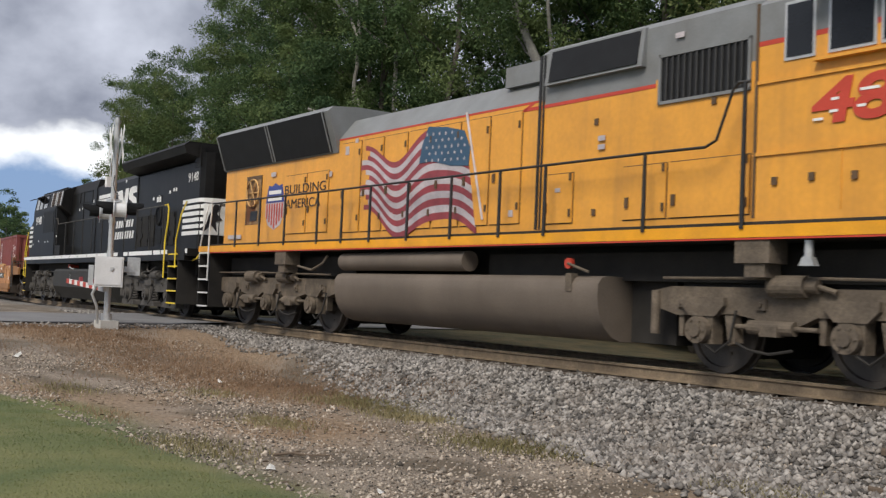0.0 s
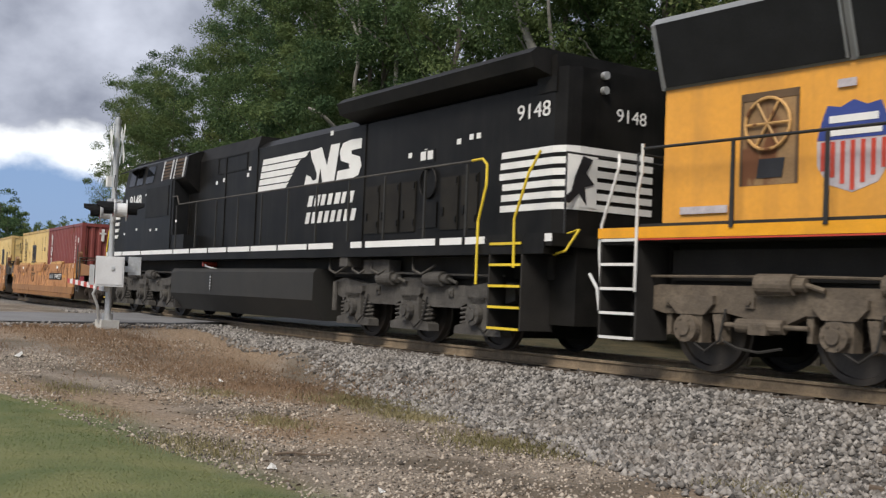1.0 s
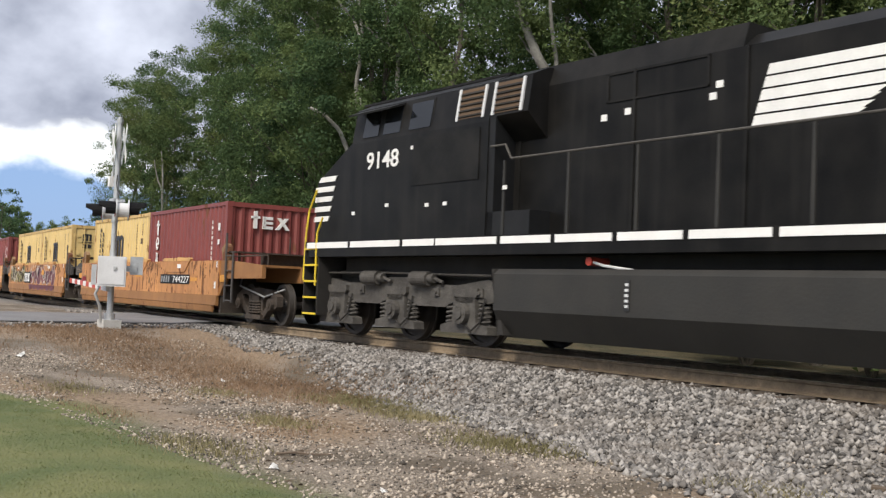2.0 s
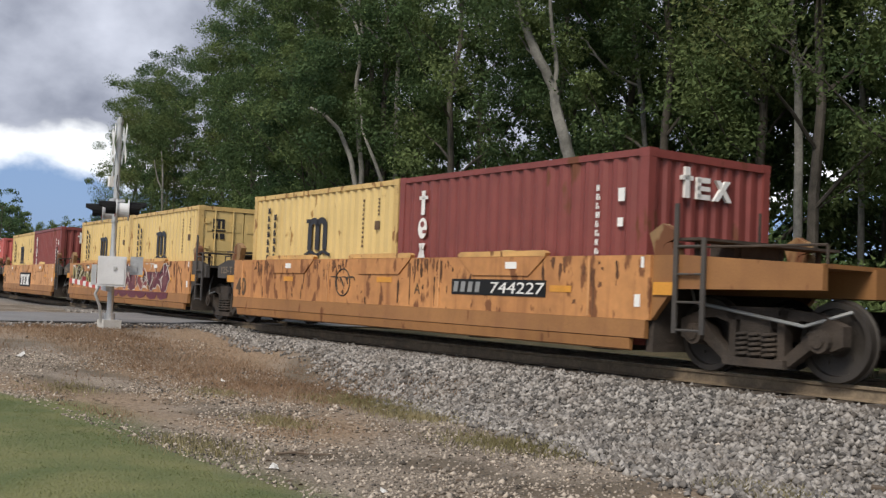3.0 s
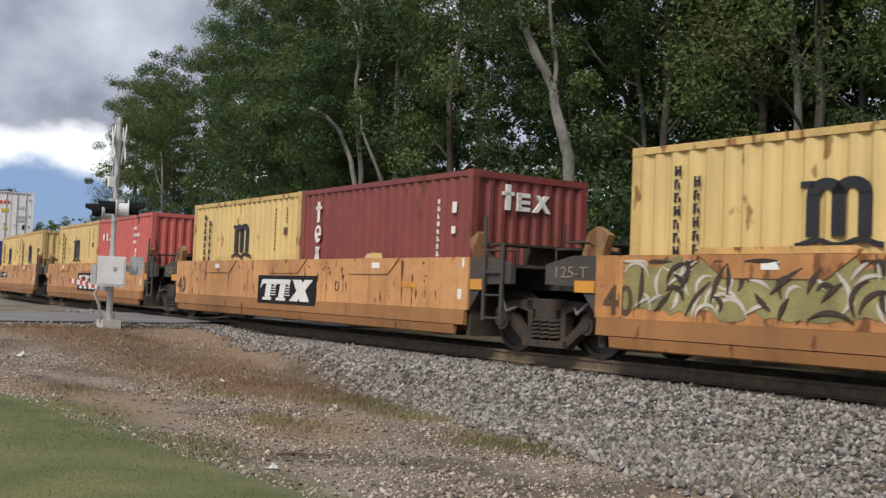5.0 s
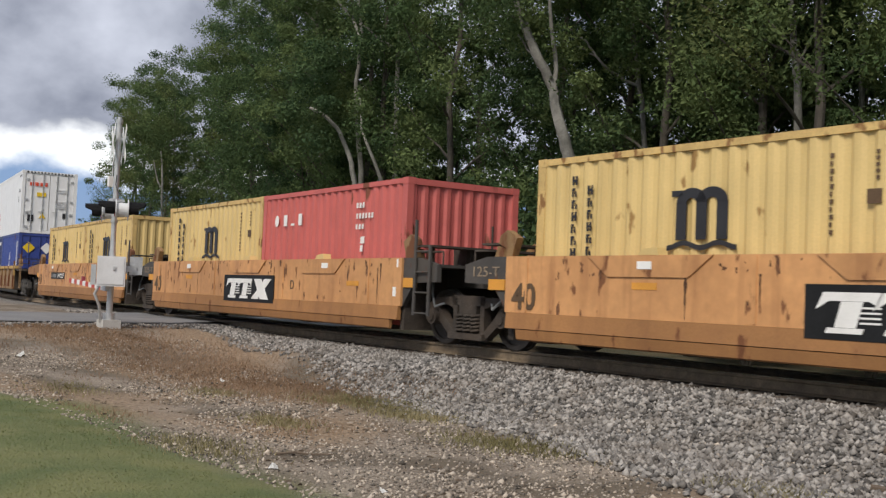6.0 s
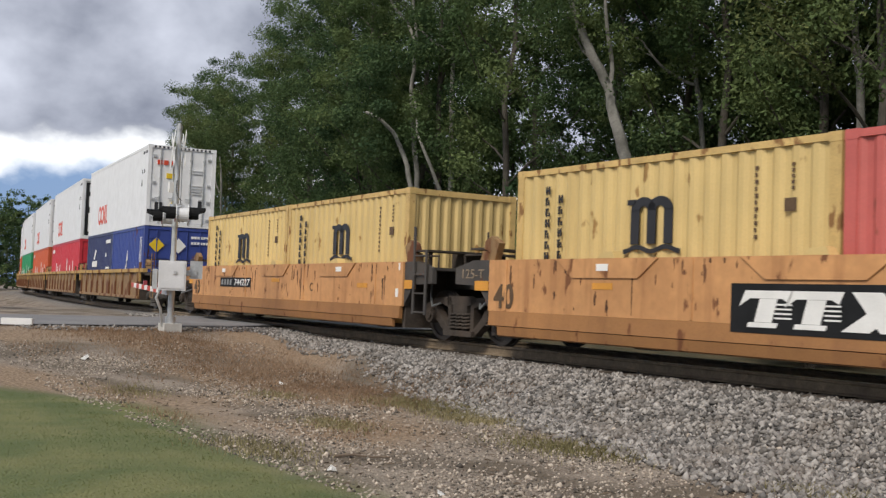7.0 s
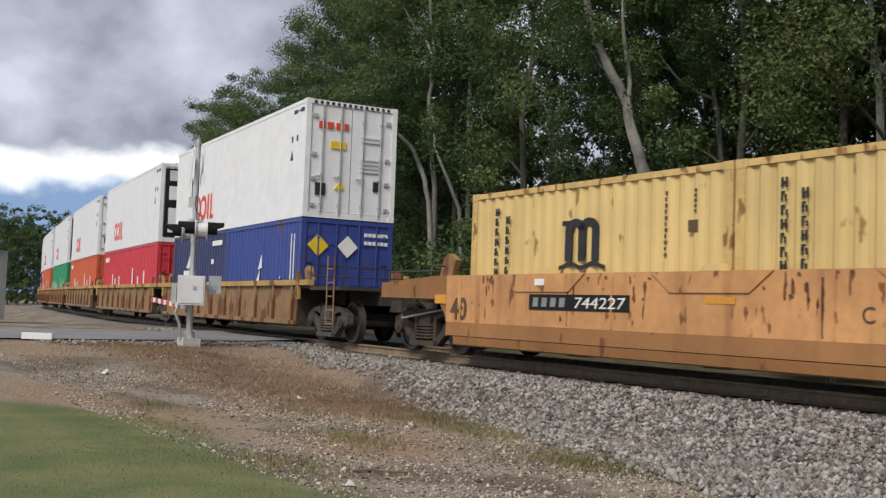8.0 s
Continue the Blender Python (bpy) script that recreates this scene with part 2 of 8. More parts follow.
    concrete=mat("concrete", (0.52, 0.51, 0.48), 0.85, vary=0.12, bump=0.3, dirt=0.3),
    asphalt=mat("asphalt", (0.155, 0.155, 0.16), 0.85, vary=0.16, scale=0.6, fine=60, bump=0.3, dirt=0.4, dirt_col=(0.20, 0.19, 0.175)),
    asphalt_new=mat("fresh asphalt patch", (0.045, 0.045, 0.048), 0.8, vary=0.2, bump=0.3),
    rail_side=mat("rusty rail", (0.21, 0.160, 0.105), 0.8, vary=0.25, scale=8, bump=0.2, dirt=0.4, dirt_col=(0.06, 0.045, 0.035)),
    tie=mat("creosoted tie", (0.07, 0.055, 0.043), 0.9, vary=0.3, bump=0.5, each=0.2),
    stone=mat("ballast stone", (0.212, 0.199, 0.184), 0.85, vary=0.2, scale=8, bump=0.4, island=0.8, dirt=0.5, dirt_col=(0.15, 0.125, 0.10)),
    pebble=mat("pale gravel", (0.27, 0.232, 0.19), 0.85, vary=0.15, scale=8, island=0.85),
    bark=mat("pale bark", (0.215, 0.21, 0.19), 0.9, vary=0.25, scale=4, fine=18, bump=0.6, each=0.25),
    bark_dark=mat("dark bark", (0.075, 0.066, 0.054), 0.9, vary=0.3, scale=4, bump=0.6),
    wood=mat("weathered stick", (0.12, 0.09, 0.065), 0.9, vary=0.2),
    paper=mat("white litter", (0.8, 0.8, 0.78), 0.7, vary=0.03),
)


def leaf_mat(name, base, warm, scale=0.35):
    """Leaves: colour varies leaf by leaf and over the crown, with some light through them."""
    m = bpy.data.materials.new(name)
    m.use_nodes = True
    t = m.node_tree
    b = t.nodes["Principled BSDF"]
    b.inputs["Roughness"].default_value = 0.75
    b.inputs["Specular IOR Level"].default_value = 0.2
    ge = t.nodes.new("ShaderNodeNewGeometry")
    tc = t.nodes.new("ShaderNodeTexCoord")
    no = t.nodes.new("ShaderNodeTexNoise")
    no.inputs["Scale"].default_value = scale
    oi = t.nodes.new("ShaderNodeObjectInfo")
    ad = t.nodes.new("ShaderNodeVectorMath")
    t.links.new(tc.outputs["Object"], ad.inputs[0])
    t.links.new(oi.outputs["Location"], ad.inputs[1])
    t.links.new(ad.outputs[0], no.inputs["Vector"])
    r = t.nodes.new("ShaderNodeValToRGB")
    r.color_ramp.elements[0].position, r.color_ramp.elements[0].color = 0.40, (*base, 1)
    r.color_ramp.elements[1].position, r.color_ramp.elements[1].color = 0.66, (*warm, 1)
    t.links.new(no.outputs[0], r.inputs[0])
    hs = t.nodes.new("ShaderNodeHueSaturation")
    mr = t.nodes.new("ShaderNodeMapRange")
    mr.inputs[3].default_value, mr.inputs[4].default_value = 0.72, 1.25
    t.links.new(ge.outputs["Random Per Island"], mr.inputs[0])
    t.links.new(mr.outputs[0], hs.inputs["Value"])
    t.links.new(r.outputs[0], hs.inputs["Color"])
    t.links.new(hs.outputs[0], b.inputs["Base Color"])
    tr = t.nodes.new("ShaderNodeBsdfTranslucent")
    t.links.new(hs.outputs[0], tr.inputs[0])
    ms = t.nodes.new("ShaderNodeMixShader")
    ms.inputs[0].default_value = 0.35
    t.links.new(b.outputs[0], ms.inputs[1])
    t.links.new(tr.outputs[0], ms.inputs[2])
    t.links.new(ms.outputs[0], t.nodes["Material Output"].inputs[0])
    return m


LEAF = [leaf_mat("green leaves", (0.066, 0.110, 0.042), (0.160, 0.210, 0.078), 0.45), leaf_mat("deep green leaves", (0.046, 0.086, 0.038), (0.112, 0.168, 0.066), 0.45),
        leaf_mat("yellowing leaves", (0.072, 0.110, 0.040), (0.148, 0.172, 0.062), 0.45)]
GRASS = leaf_mat("lawn grass", (0.100, 0.132, 0.044), (0.178, 0.186, 0.072), 0.8)
DRY = leaf_mat("dry reddish grass", (0.265, 0.175, 0.110), (0.37, 0.262, 0.175), 0.8)
WEED = leaf_mat("olive weeds", (0.235, 0.215, 0.105), (0.37, 0.325, 0.185), 0.8)


# ---- mesh helpers ----
def box(bm, x0, x1, y0, y1, z0, z1):
    v = [bm.verts.new(p) for p in ((x0, y0, z0), (x1, y0, z0), (x1, y1, z0), (x0, y1, z0), (x0, y0, z1), (x1, y0, z1), (x1, y1, z1), (x0, y1, z1))]
    for f in ((0, 3, 2, 1), (4, 5, 6, 7), (0, 1, 5, 4), (1, 2, 6, 5), (2, 3, 7, 6), (3, 0, 4, 7)):
        bm.faces.new([v[i] for i in f])
    return bm


def prism(bm, outline, axis, a, b):
    """A closed outline pushed from a to b: axis x takes (y, z), y takes (x, z), z takes (x, y)."""
    def at(p, w):
        return (w, p[0], p[1]) if axis == "x" else (p[0], w, p[1]) if axis == "y" else (p[0], p[1], w)
    lo, hi = [bm.verts.new(at(p, a)) for p in outline], [bm.verts.new(at(p, b)) for p in outline]
    n = len(outline)
    bm.faces.new(lo[::-1]), bm.faces.new(hi)
    for i in range(n):
        bm.faces.new((lo[i], lo[(i + 1) % n], hi[(i + 1) % n], hi[i]))
    return bm


def ring(n, r, cx=0.0, cy=0.0, a0=0.0):
    return [(cx + r * math.cos(a0 + 2 * math.pi * i / n), cy + r * math.sin(a0 + 2 * math.pi * i / n)) for i in range(n)]


def rod(bm, axis, a, b, u, v, r, n=12):
    """A round bar along an axis through (u, v)."""
    return prism(bm, ring(n, r, u, v), axis, a, b)


def tube(bm, pts, r, n=7, r_end=None):
    """A bent pipe along points; tapers to r_end."""
    pts = [Vector(p) for p in pts]
    rows = []
    side = None
    for i, p in enumerate(pts):
        way = (pts[min(i + 1, len(pts) - 1)] - pts[max(i - 1, 0)]).normalized()
        if side is None:
            side = way.orthogonal().normalized()
        side = (side - way * side.dot(way)).normalized()
        up = way.cross(side)
        q = r if r_end is None else r + (r_end - r) * i / (len(pts) - 1)
        rows.append([bm.verts.new(p + (side * math.cos(2 * math.pi * k / n) + up * math.sin(2 * math.pi * k / n)) * q) for k in range(n)])
    for a, b in zip(rows, rows[1:]):
        for k in range(n):
            bm.faces.new((a[k], a[(k + 1) % n], b[(k + 1) % n], b[k]))
    bm.faces.new(rows[0][::-1]), bm.faces.new(rows[-1])
    return bm


def B():
    return bmesh.new()


LOOSE = ("floor_frame", "end_rail", "end_post", "hood_seam", "painted_mark", "painted_name", "mark_middle", "corner_guide", "cab_seam", "hazard_stripe", "vent_door", "lower_mark", "latch", "underfloor", "step_well", "end_plate", "grille_frame")


def apart(name, bm, material, parent, label, at):
    """Links each loose piece of a bmesh as an object of its own."""
    bmesh.ops.recalc_face_normals(bm, faces=bm.faces)
    seen, first = set(), None
    for v in bm.verts[:]:
        if v in seen:
            continue
        heap, group = [v], []
        seen.add(v)
        while heap:
            w = heap.pop()
            group.append(w)
            for e in w.link_edges:
                o = e.other_vert(w)
                if o not in seen:
                    seen.add(o)
                    heap.append(o)
        index = {w: i for i, w in enumerate(group)}
        faces = {f for w in group for f in w.link_faces}
        me = bpy.data.meshes.new(name)
        me.from_pydata([tuple(w.co) for w in group], [], [[index[w] for w in f.verts] for f in sorted(faces, key=lambda f: index[f.verts[0]])])
        me.materials.append(material)
        ob = new(name, me)
        if parent:
            ob.parent = parent
        if at is not None:
            ob.matrix_basis = at
        if label:
            ob["label"] = label
        first = first or ob
    bm.free()
    return first


def part(name, bm, material, parent=None, label="", bevel=0.0, smooth=False, at=None):
    """Links a bmesh as one mesh object, under a thing or part when one is given."""
    if name in LOOSE:
        return apart(name, bm, material, parent, label, at)
    if bevel:
        bmesh.ops.bevel(bm, geom=[e for e in bm.edges if len(e.link_faces) == 2 and e.calc_face_angle(0) > 0.6], offset=bevel, segments=2, affect="EDGES", clamp_overlap=True)
    bmesh.ops.recalc_face_normals(bm, faces=bm.faces)
    me = bpy.data.meshes.new(name)
    bm.to_mesh(me)
    bm.free()
    me.materials.append(material)
    if smooth:
        me.polygons.foreach_set("use_smooth", [True] * len(me.polygons))
        me.set_sharp_from_angle(angle=radians(40))
    ob = new(name, me)
    if parent:
        ob.parent = parent
    if at is not None:
        ob.matrix_basis = at
    if label:
        ob["label"] = label
    return ob


def again(ob, m, parent=None):
    """A second object on the same mesh, for alike pieces."""
    o = new(ob.name.split(".")[0], ob.data)
    o.parent = parent or ob.parent
    o.matrix_basis = m
    return o


def from_lists(name, verts, faces, material, kind=""):
    me = bpy.data.meshes.new(name)
    me.from_pydata(verts, [], faces)
    me.materials.append(material)
    return tagged(new(name, me), kind=kind) if kind else new(name, me)


def lettering(words, material, parent, size, m, name="lettering", width=None, shear=0.0, bold=0.0):
    """Raised letters in the built-in font, standing in the plane of the pose m."""
    cu = bpy.data.curves.new(name, "FONT")
    cu.body, cu.size, cu.extrude, cu.align_x, cu.shear, cu.offset = words, size, 0.003, "CENTER", shear, bold
    ob = new(name, cu)
    bpy.context.view_layer.update()
    me = bpy.data.meshes.new_from_object(ob.evaluated_get(bpy.context.evaluated_depsgraph_get()))
    bpy.data.objects.remove(ob), bpy.data.curves.remove(cu)
    if width:
        xs = [v.co.x for v in me.vertices]
        k = width / max(max(xs) - min(xs), 1e-3)
        for v in me.vertices:
            v.co.x *= k
    me.materials.clear()
    me.materials.append(material)
    o = new(name, me)
    o.parent = parent
    o.matrix_basis = m
    return o


def decal(name, outlines, material, parent, y, label="", z0=0.0, thick=0.006):
    """Flat painted shapes on a side that faces -y: outlines of (x, z)."""
    bm = B()
    for o in outlines:
        prism(bm, o, "y", y - thick, y + 0.004)
    ob = part(name, bm, material, parent, label)
    if name in ("stencil_block", "star_field", "shield_striping", "shield_lettering", "notice"):
        ob["kind"] = "stuff"
    return ob


def rect(x0, x1, z0, z1, lean=0.0):
    return [(x0, z0), (x1, z0), (x1 + lean, z1), (x0 + lean, z1)]


def oval(cx, cz, rx, rz, n=18):
    return [(cx + rx * math.cos(2 * math.pi * i / n), cz + rz * math.sin(2 * math.pi * i / n)) for i in range(n)]


NEAR = pose(0, 0, 0, 90, 0, 0)   # letters that face -y


def side_at(x, y, z):
    return pose(x, y, z, 90, 0, 0)


MOVERS = []    # (thing, train coordinate of its middle, half its pivot distance)
WHEELS = []    # (wheelset, its place in its truck, radius)


def thing(name, label, category, group=""):
    e = new(name)
    e.empty_display_size = 0.3
    return tagged(e, label, category, group)


# ---- ground, track and road ----
ROAD_P, ROAD_D = Vector((-23.3, 5.8)), Vector((-0.03, 0.99955))   # near edge of the road and its heading
ROAD_N = Vector((-0.99955, -0.03))
ROAD_W = 6.6


def smooth(a, b, v):
    t = min(max((v - a) / (b - a), 0.0), 1.0)
    return t * t * (3 - 2 * t)


def on_road(x, y):
    """Metres from the near road edge, positive on the road."""
    return (Vector((x, y)) - ROAD_P).dot(ROAD_N)


def ground_z(x, y):
    s, lat = to_track(x, y)
    side = abs(lat)
    z = -0.70 if lat > 0 else -0.55
    # the ground climbs to the crossing
    w = on_road(x, y)
    up = smooth(-9.0, -0.5, w) * (1 - smooth(ROAD_W + 6.0, ROAD_W + 40.0, w)) * (1 - smooth(25.0, 70.0, side))
    z = z + (-0.13 - z) * up
    bed = -0.215 - smooth(1.45, 3.7, side) * 0.6
    z = max(z, bed)
    z += 0.035 * noise.noise((x * 0.5, y * 0.5, 0)) * smooth(1.6, 3.5, side) * (1 - smooth(-1.5, 0.0, w) * (1 - smooth(ROAD_W, ROAD_W + 1.5, w)))
    if lat > 0:
        z += 0.05 * smooth(4.3, 3.4, y) * smooth(-24, -18, x)
    return z


def ballast_edge(x, y):
    """How far the ballast reaches from the track's middle on the camera's side."""
    return max(1.75, 1.9 + (min(x, 2.0) + 17.0) * 0.205) + 0.45 * noise.noise((x * 0.4, y * 0.4, 5))


def lawn_line(x, y):
    """Distance from the camera's side to the lawn's bowed edge; the lawn ends between 3.5 and 4.3."""
    return y + 0.2 * noise.noise((x * 0.6, 0, 3)) - 0.45 * math.exp(-((x + 12.2) / 1.9) ** 2) + 2.2 * smooth(-13.0, -17.5, x)


def ground_sheet():
    xs = sorted(set([-900, -600, -400, -300, -240, -200, -170, -150, -130, -115] + list(range(-105, -40, 4)) + [round(-40 + i * 0.45, 2) for i in range(100)] + list(range(6, 60, 4)) + [70, 90, 120, 170, 260, 420, 900]))
    ys = sorted(set([-900, -500, -250, -120, -60, -30, -15, -8, -4] + [round(-2 + i * 0.3, 2) for i in range(74)] + list(range(21, 70, 3)) + [80, 100, 130, 170, 230, 320, 500, 900]))
    verts = [(x, y, ground_z(x, y)) for y in ys for x in xs]
    n = len(xs)
    faces = [(j * n + i, j * n + i + 1, (j + 1) * n + i + 1, (j + 1) * n + i) for j in range(len(ys) - 1) for i in range(n - 1)]
    me = bpy.data.meshes.new("ground")
    me.from_pydata(verts, [], faces)
    me.polygons.foreach_set("use_smooth", [True] * len(me.polygons))
    # zones painted as a vertex mask: red lawn, green dry grass, blue ballast, alpha dark far side
    ca = me.color_attributes.new("zone", "FLOAT_COLOR", "POINT")
    data = []
    for x, y, z in verts:
        s, lat = to_track(x, y)
        lawn = smooth(4.45, 3.75, lawn_line(x, y))
        edge = ballast_edge(x, y) if lat > 0 else 3.3
        ball = smooth(edge + 0.5, edge - 0.3, abs(lat))
        dry = smooth(0.0, 0.35, noise.noise((x * 0.35, y * 0.5, 9)) + 0.25 * smooth(-10, -15, x) - 0.05)
        dry *= smooth(0.3, -0.8, on_road(x, y))
        # dark colour sets in from 1.8 m beyond the track's middle, well before the trees
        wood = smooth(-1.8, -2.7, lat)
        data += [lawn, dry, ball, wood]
    ca.data.foreach_set("color", data)
    m = bpy.data.materials.new("ground: lawn, dirt and gravel")
    m.use_nodes = True
    t = m.node_tree
    b = t.nodes["Principled BSDF"]
    b.inputs["Roughness"].default_value = 0.95
    at = t.nodes.new("ShaderNodeAttribute")
    at.attribute_name = "zone"
    sp = t.nodes.new("ShaderNodeSeparateColor")
    t.links.new(at.outputs["Color"], sp.inputs[0])
    tc = t.nodes.new("ShaderNodeTexCoord")

    def ramp(scale, c0, c1, lo=0.35, hi=0.65, detail=6.0):
        no = t.nodes.new("ShaderNodeTexNoise")
        no.inputs["Scale"].default_value, no.inputs["Detail"].default_value = scale, detail
        t.links.new(tc.outputs["Object"], no.inputs["Vector"])
        r = t.nodes.new("ShaderNodeValToRGB")
        r.color_ramp.elements[0].position, r.color_ramp.elements[0].color = lo, (*c0, 1)
        r.color_ramp.elements[1].position, r.color_ramp.elements[1].color = hi, (*c1, 1)
        t.links.new(no.outputs[0], r.inputs[0])
        return r.outputs[0], no.outputs[0]

    def mixc(f, a, c):
        x = t.nodes.new("ShaderNodeMixRGB")
        t.links.new(f, x.inputs[0]), t.links.new(a, x.inputs[1]), t.links.new(c, x.inputs[2])
        return x.outputs[0]

    dirt, _ = ramp(2.2, (0.190, 0.150, 0.110), (0.345, 0.290, 0.228))
    specks, fine = ramp(38.0, (0.07, 0.055, 0.04), (0.46, 0.41, 0.35), 0.42, 0.68)
    mx = t.nodes.new("ShaderNodeMixRGB")
    mx.inputs[0].default_value = 0.45
    t.links.new(dirt, mx.inputs[1]), t.links.new(specks, mx.inputs[2])
    drycol, _ = ramp(22.0, (0.150, 0.103, 0.064), (0.34, 0.250, 0.165), 0.36, 0.66, 9.0)
    lawncol, _ = ramp(1.3, (0.086, 0.115, 0.038), (0.152, 0.160, 0.060))
    ballcol, _ = ramp(26.0, (0.07, 0.066, 0.062), (0.27, 0.255, 0.24))
    far_dark_col, _ = ramp(1.5, (0.035, 0.035, 0.016), (0.09, 0.07, 0.035))
    humus, patchy = ramp(1.1, (0.06, 0.047, 0.032), (0.10, 0.078, 0.052))
    pr = t.nodes.new("ShaderNodeMapRange")
    pr.inputs[1].default_value, pr.inputs[2].default_value, pr.inputs[4].default_value = 0.44, 0.58, 0.85
    t.links.new(patchy, pr.inputs[0])
    earth = mixc(pr.outputs[0], mx.outputs[0], humus)
    c = mixc(sp.outputs[1], earth, drycol)
    c = mixc(sp.outputs[0], c, lawncol)
    c = mixc(sp.outputs[2], c, ballcol)
    c = mixc(at.outputs["Alpha"], c, far_dark_col)
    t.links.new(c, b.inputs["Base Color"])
    bp = t.nodes.new("ShaderNodeBump")
    bp.inputs["Strength"].default_value, bp.inputs["Distance"].default_value = 0.7, 0.05
    t.links.new(fine, bp.inputs["Height"])
    t.links.new(bp.outputs[0], b.inputs["Normal"])
    me.materials.append(m)
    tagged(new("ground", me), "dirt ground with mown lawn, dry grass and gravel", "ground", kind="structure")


ground_sheet()


def along(outline, s0, s1, step, lat0):
    """Verts and faces of a section (lateral, z) drawn along the track."""
    n, cuts = len(outline), int((s1 - s0) / step)
    verts, faces = [], []
    for i in range(cuts + 1):
        s = s0 + (s1 - s0) * i / cuts
        for w, z in outline:
            x, y, _ = track(s, lat0 + w)
            verts.append((x, y, z))
    for i in range(cuts):
        for k in range(n):
            a, b2 = i * n + k, i * n + (k + 1) % n
            faces.append((a, b2, b2 + n, a + n))
    return verts, faces


RAIL = [(-0.07, -0.172), (0.07, -0.172), (0.07, -0.16), (0.014, -0.142), (0.010, -0.048), (0.036, -0.036), (0.036, -0.006), (0.028, 0.0), (-0.028, 0.0), (-0.036, -0.006),
        (-0.036, -0.036), (-0.010, -0.048), (-0.014, -0.142), (-0.07, -0.16)]
for lat in (0.755, -0.755):
    v, f = along(RAIL, -240, 90, 1.5, lat)
    r = from_lists("rail", v, f, M["rail_side"], "structure")
    tagged(r, "brown rusty steel rail on wooden ties", "rail")
    v, f = along([(-0.026, 0.0005), (0.026, 0.0005), (0.026, 0.002), (-0.026, 0.002)], -240, 90, 1.5, lat)
    top = from_lists("running_band", v, f, M["tread"])
    top.parent = r


def ties():
    """Wooden ties under the rails; those along the view are pieces of their own, on one mesh."""
    rng = random.Random(21)
    bm = B()
    box(bm, -0.115, 0.115, -1.30, 1.30, -0.33, -0.174)
    bmesh.ops.bevel(bm, geom=bm.edges[:], offset=0.012, segments=1, affect="EDGES")
    bed = tagged(part("rail_tie", bm, M["tie"]), "dark creosoted wooden rail tie in the ballast", "rail tie", "ties under the rails")
    first = True
    for k in range(-70, 10):
        s = k * 0.5
        x, y, a = track(s, rng.uniform(-0.05, 0.07))
        if -0.2 < on_road(x, y) < ROAD_W + 0.2:
            continue
        m = pose(x, y, rng.uniform(-0.006, 0.0), 0, 0, math.degrees(a) + rng.uniform(-1.2, 1.2))
        if first:
            bed.matrix_basis, first = m, False
        else:
            copy_thing(bed, m)


ties()


def road():
    verts, faces = [], []
    run = [i * 0.8 for i in range(-40, 60)]
    rows = 9
    for q in run:
        for k in range(rows):
            p = ROAD_P + ROAD_D * q + ROAD_N * (ROAD_W * k / (rows - 1))
            s, lat = to_track(p.x, p.y)
            z = ground_z(p.x, p.y) + 0.035 + 0.02 * (k not in (0, rows - 1))
            if abs(lat) < 2.6:
                z = max(z, -0.16 + 0.12 * smooth(2.6, 1.5, abs(lat)))
            if abs(lat) < 0.86:
                z = -0.075
            verts.append((p.x, p.y, z))
    for i in range(len(run) - 1):
        for k in range(rows - 1):
            a = i * rows + k
            faces.append((a, a + 1, a + rows + 1, a + rows))
    o = from_lists("road", verts, faces, M["asphalt"], "structure")
    tagged(o, "grey worn asphalt road over the level crossing", "road")
    # the dark strip of newer asphalt by the track
    bm = B()
    q0 = [ROAD_P + ROAD_D * a + ROAD_N * w for a, w in ((1.5, -0.25), (5.6, -0.3), (5.6, 0.75), (3.2, 0.55), (1.5, 0.05))]
    prism(bm, [(p.x, p.y) for p in q0], "z", -0.2, -0.085)
    tagged(part("road_patch", bm, M["asphalt_new"], o, "dark newer asphalt patch at the road's edge"))


road()


# ---- rolling stock: shared parts ----
def wheelset(truck, x, r, gauge=1.435):
    """Two wheels on an axle; turns about its own y axis."""
    bm = B()
    for sgn in (-1, 1):
        y0 = sgn * (gauge / 2 + 0.0)
        prof = [(0.0, r + 0.025), (0.03, r + 0.025), (0.04, r), (0.135, r - 0.006), (0.135, r - 0.075), (0.10, r - 0.085), (0.075, 0.17), (0.14, 0.15), (0.17, 0.14), (0.17, 0.0)]
        n = 32
        rows = []
        for w, q in prof:
            rows.append([bm.verts.new((q * math.cos(2 * math.pi * k / n), y0 + sgn * w, q * math.sin(2 * math.pi * k / n))) for k in range(n)])
        for a, c in zip(rows, rows[1:]):
            for k in range(n):
                bm.faces.new((a[k], a[(k + 1) % n], c[(k + 1) % n], c[k]))
        for k in range(5):   # marks on the wheel plate
            a = 2 * math.pi * k / 5
            rod(bm, "y", y0 + sgn * 0.07, y0 + sgn * 0.098, (r * 0.55) * math.cos(a), (r * 0.55) * math.sin(a), 0.022, 8)
    rod(bm, "y", -1.0, 1.0, 0, 0, 0.085, 12)
    o = part("wheelset", bm, M["wheel"], truck, smooth=True, at=pose(x, 0, r))
    WHEELS.append((o, x, r))
    return o


def copy_vehicle(ob, u, half):
    """Another vehicle of the same make, with its own turning wheels."""
    o = copy_thing(ob, pose(0, 0, 0))
    MOVERS.append((o, u, half))
    for c in o.children_recursive:
        if c.name.startswith("wheelset"):
            WHEELS.append((c, c.matrix_basis.translation.x, c.matrix_basis.translation.z))
    return o


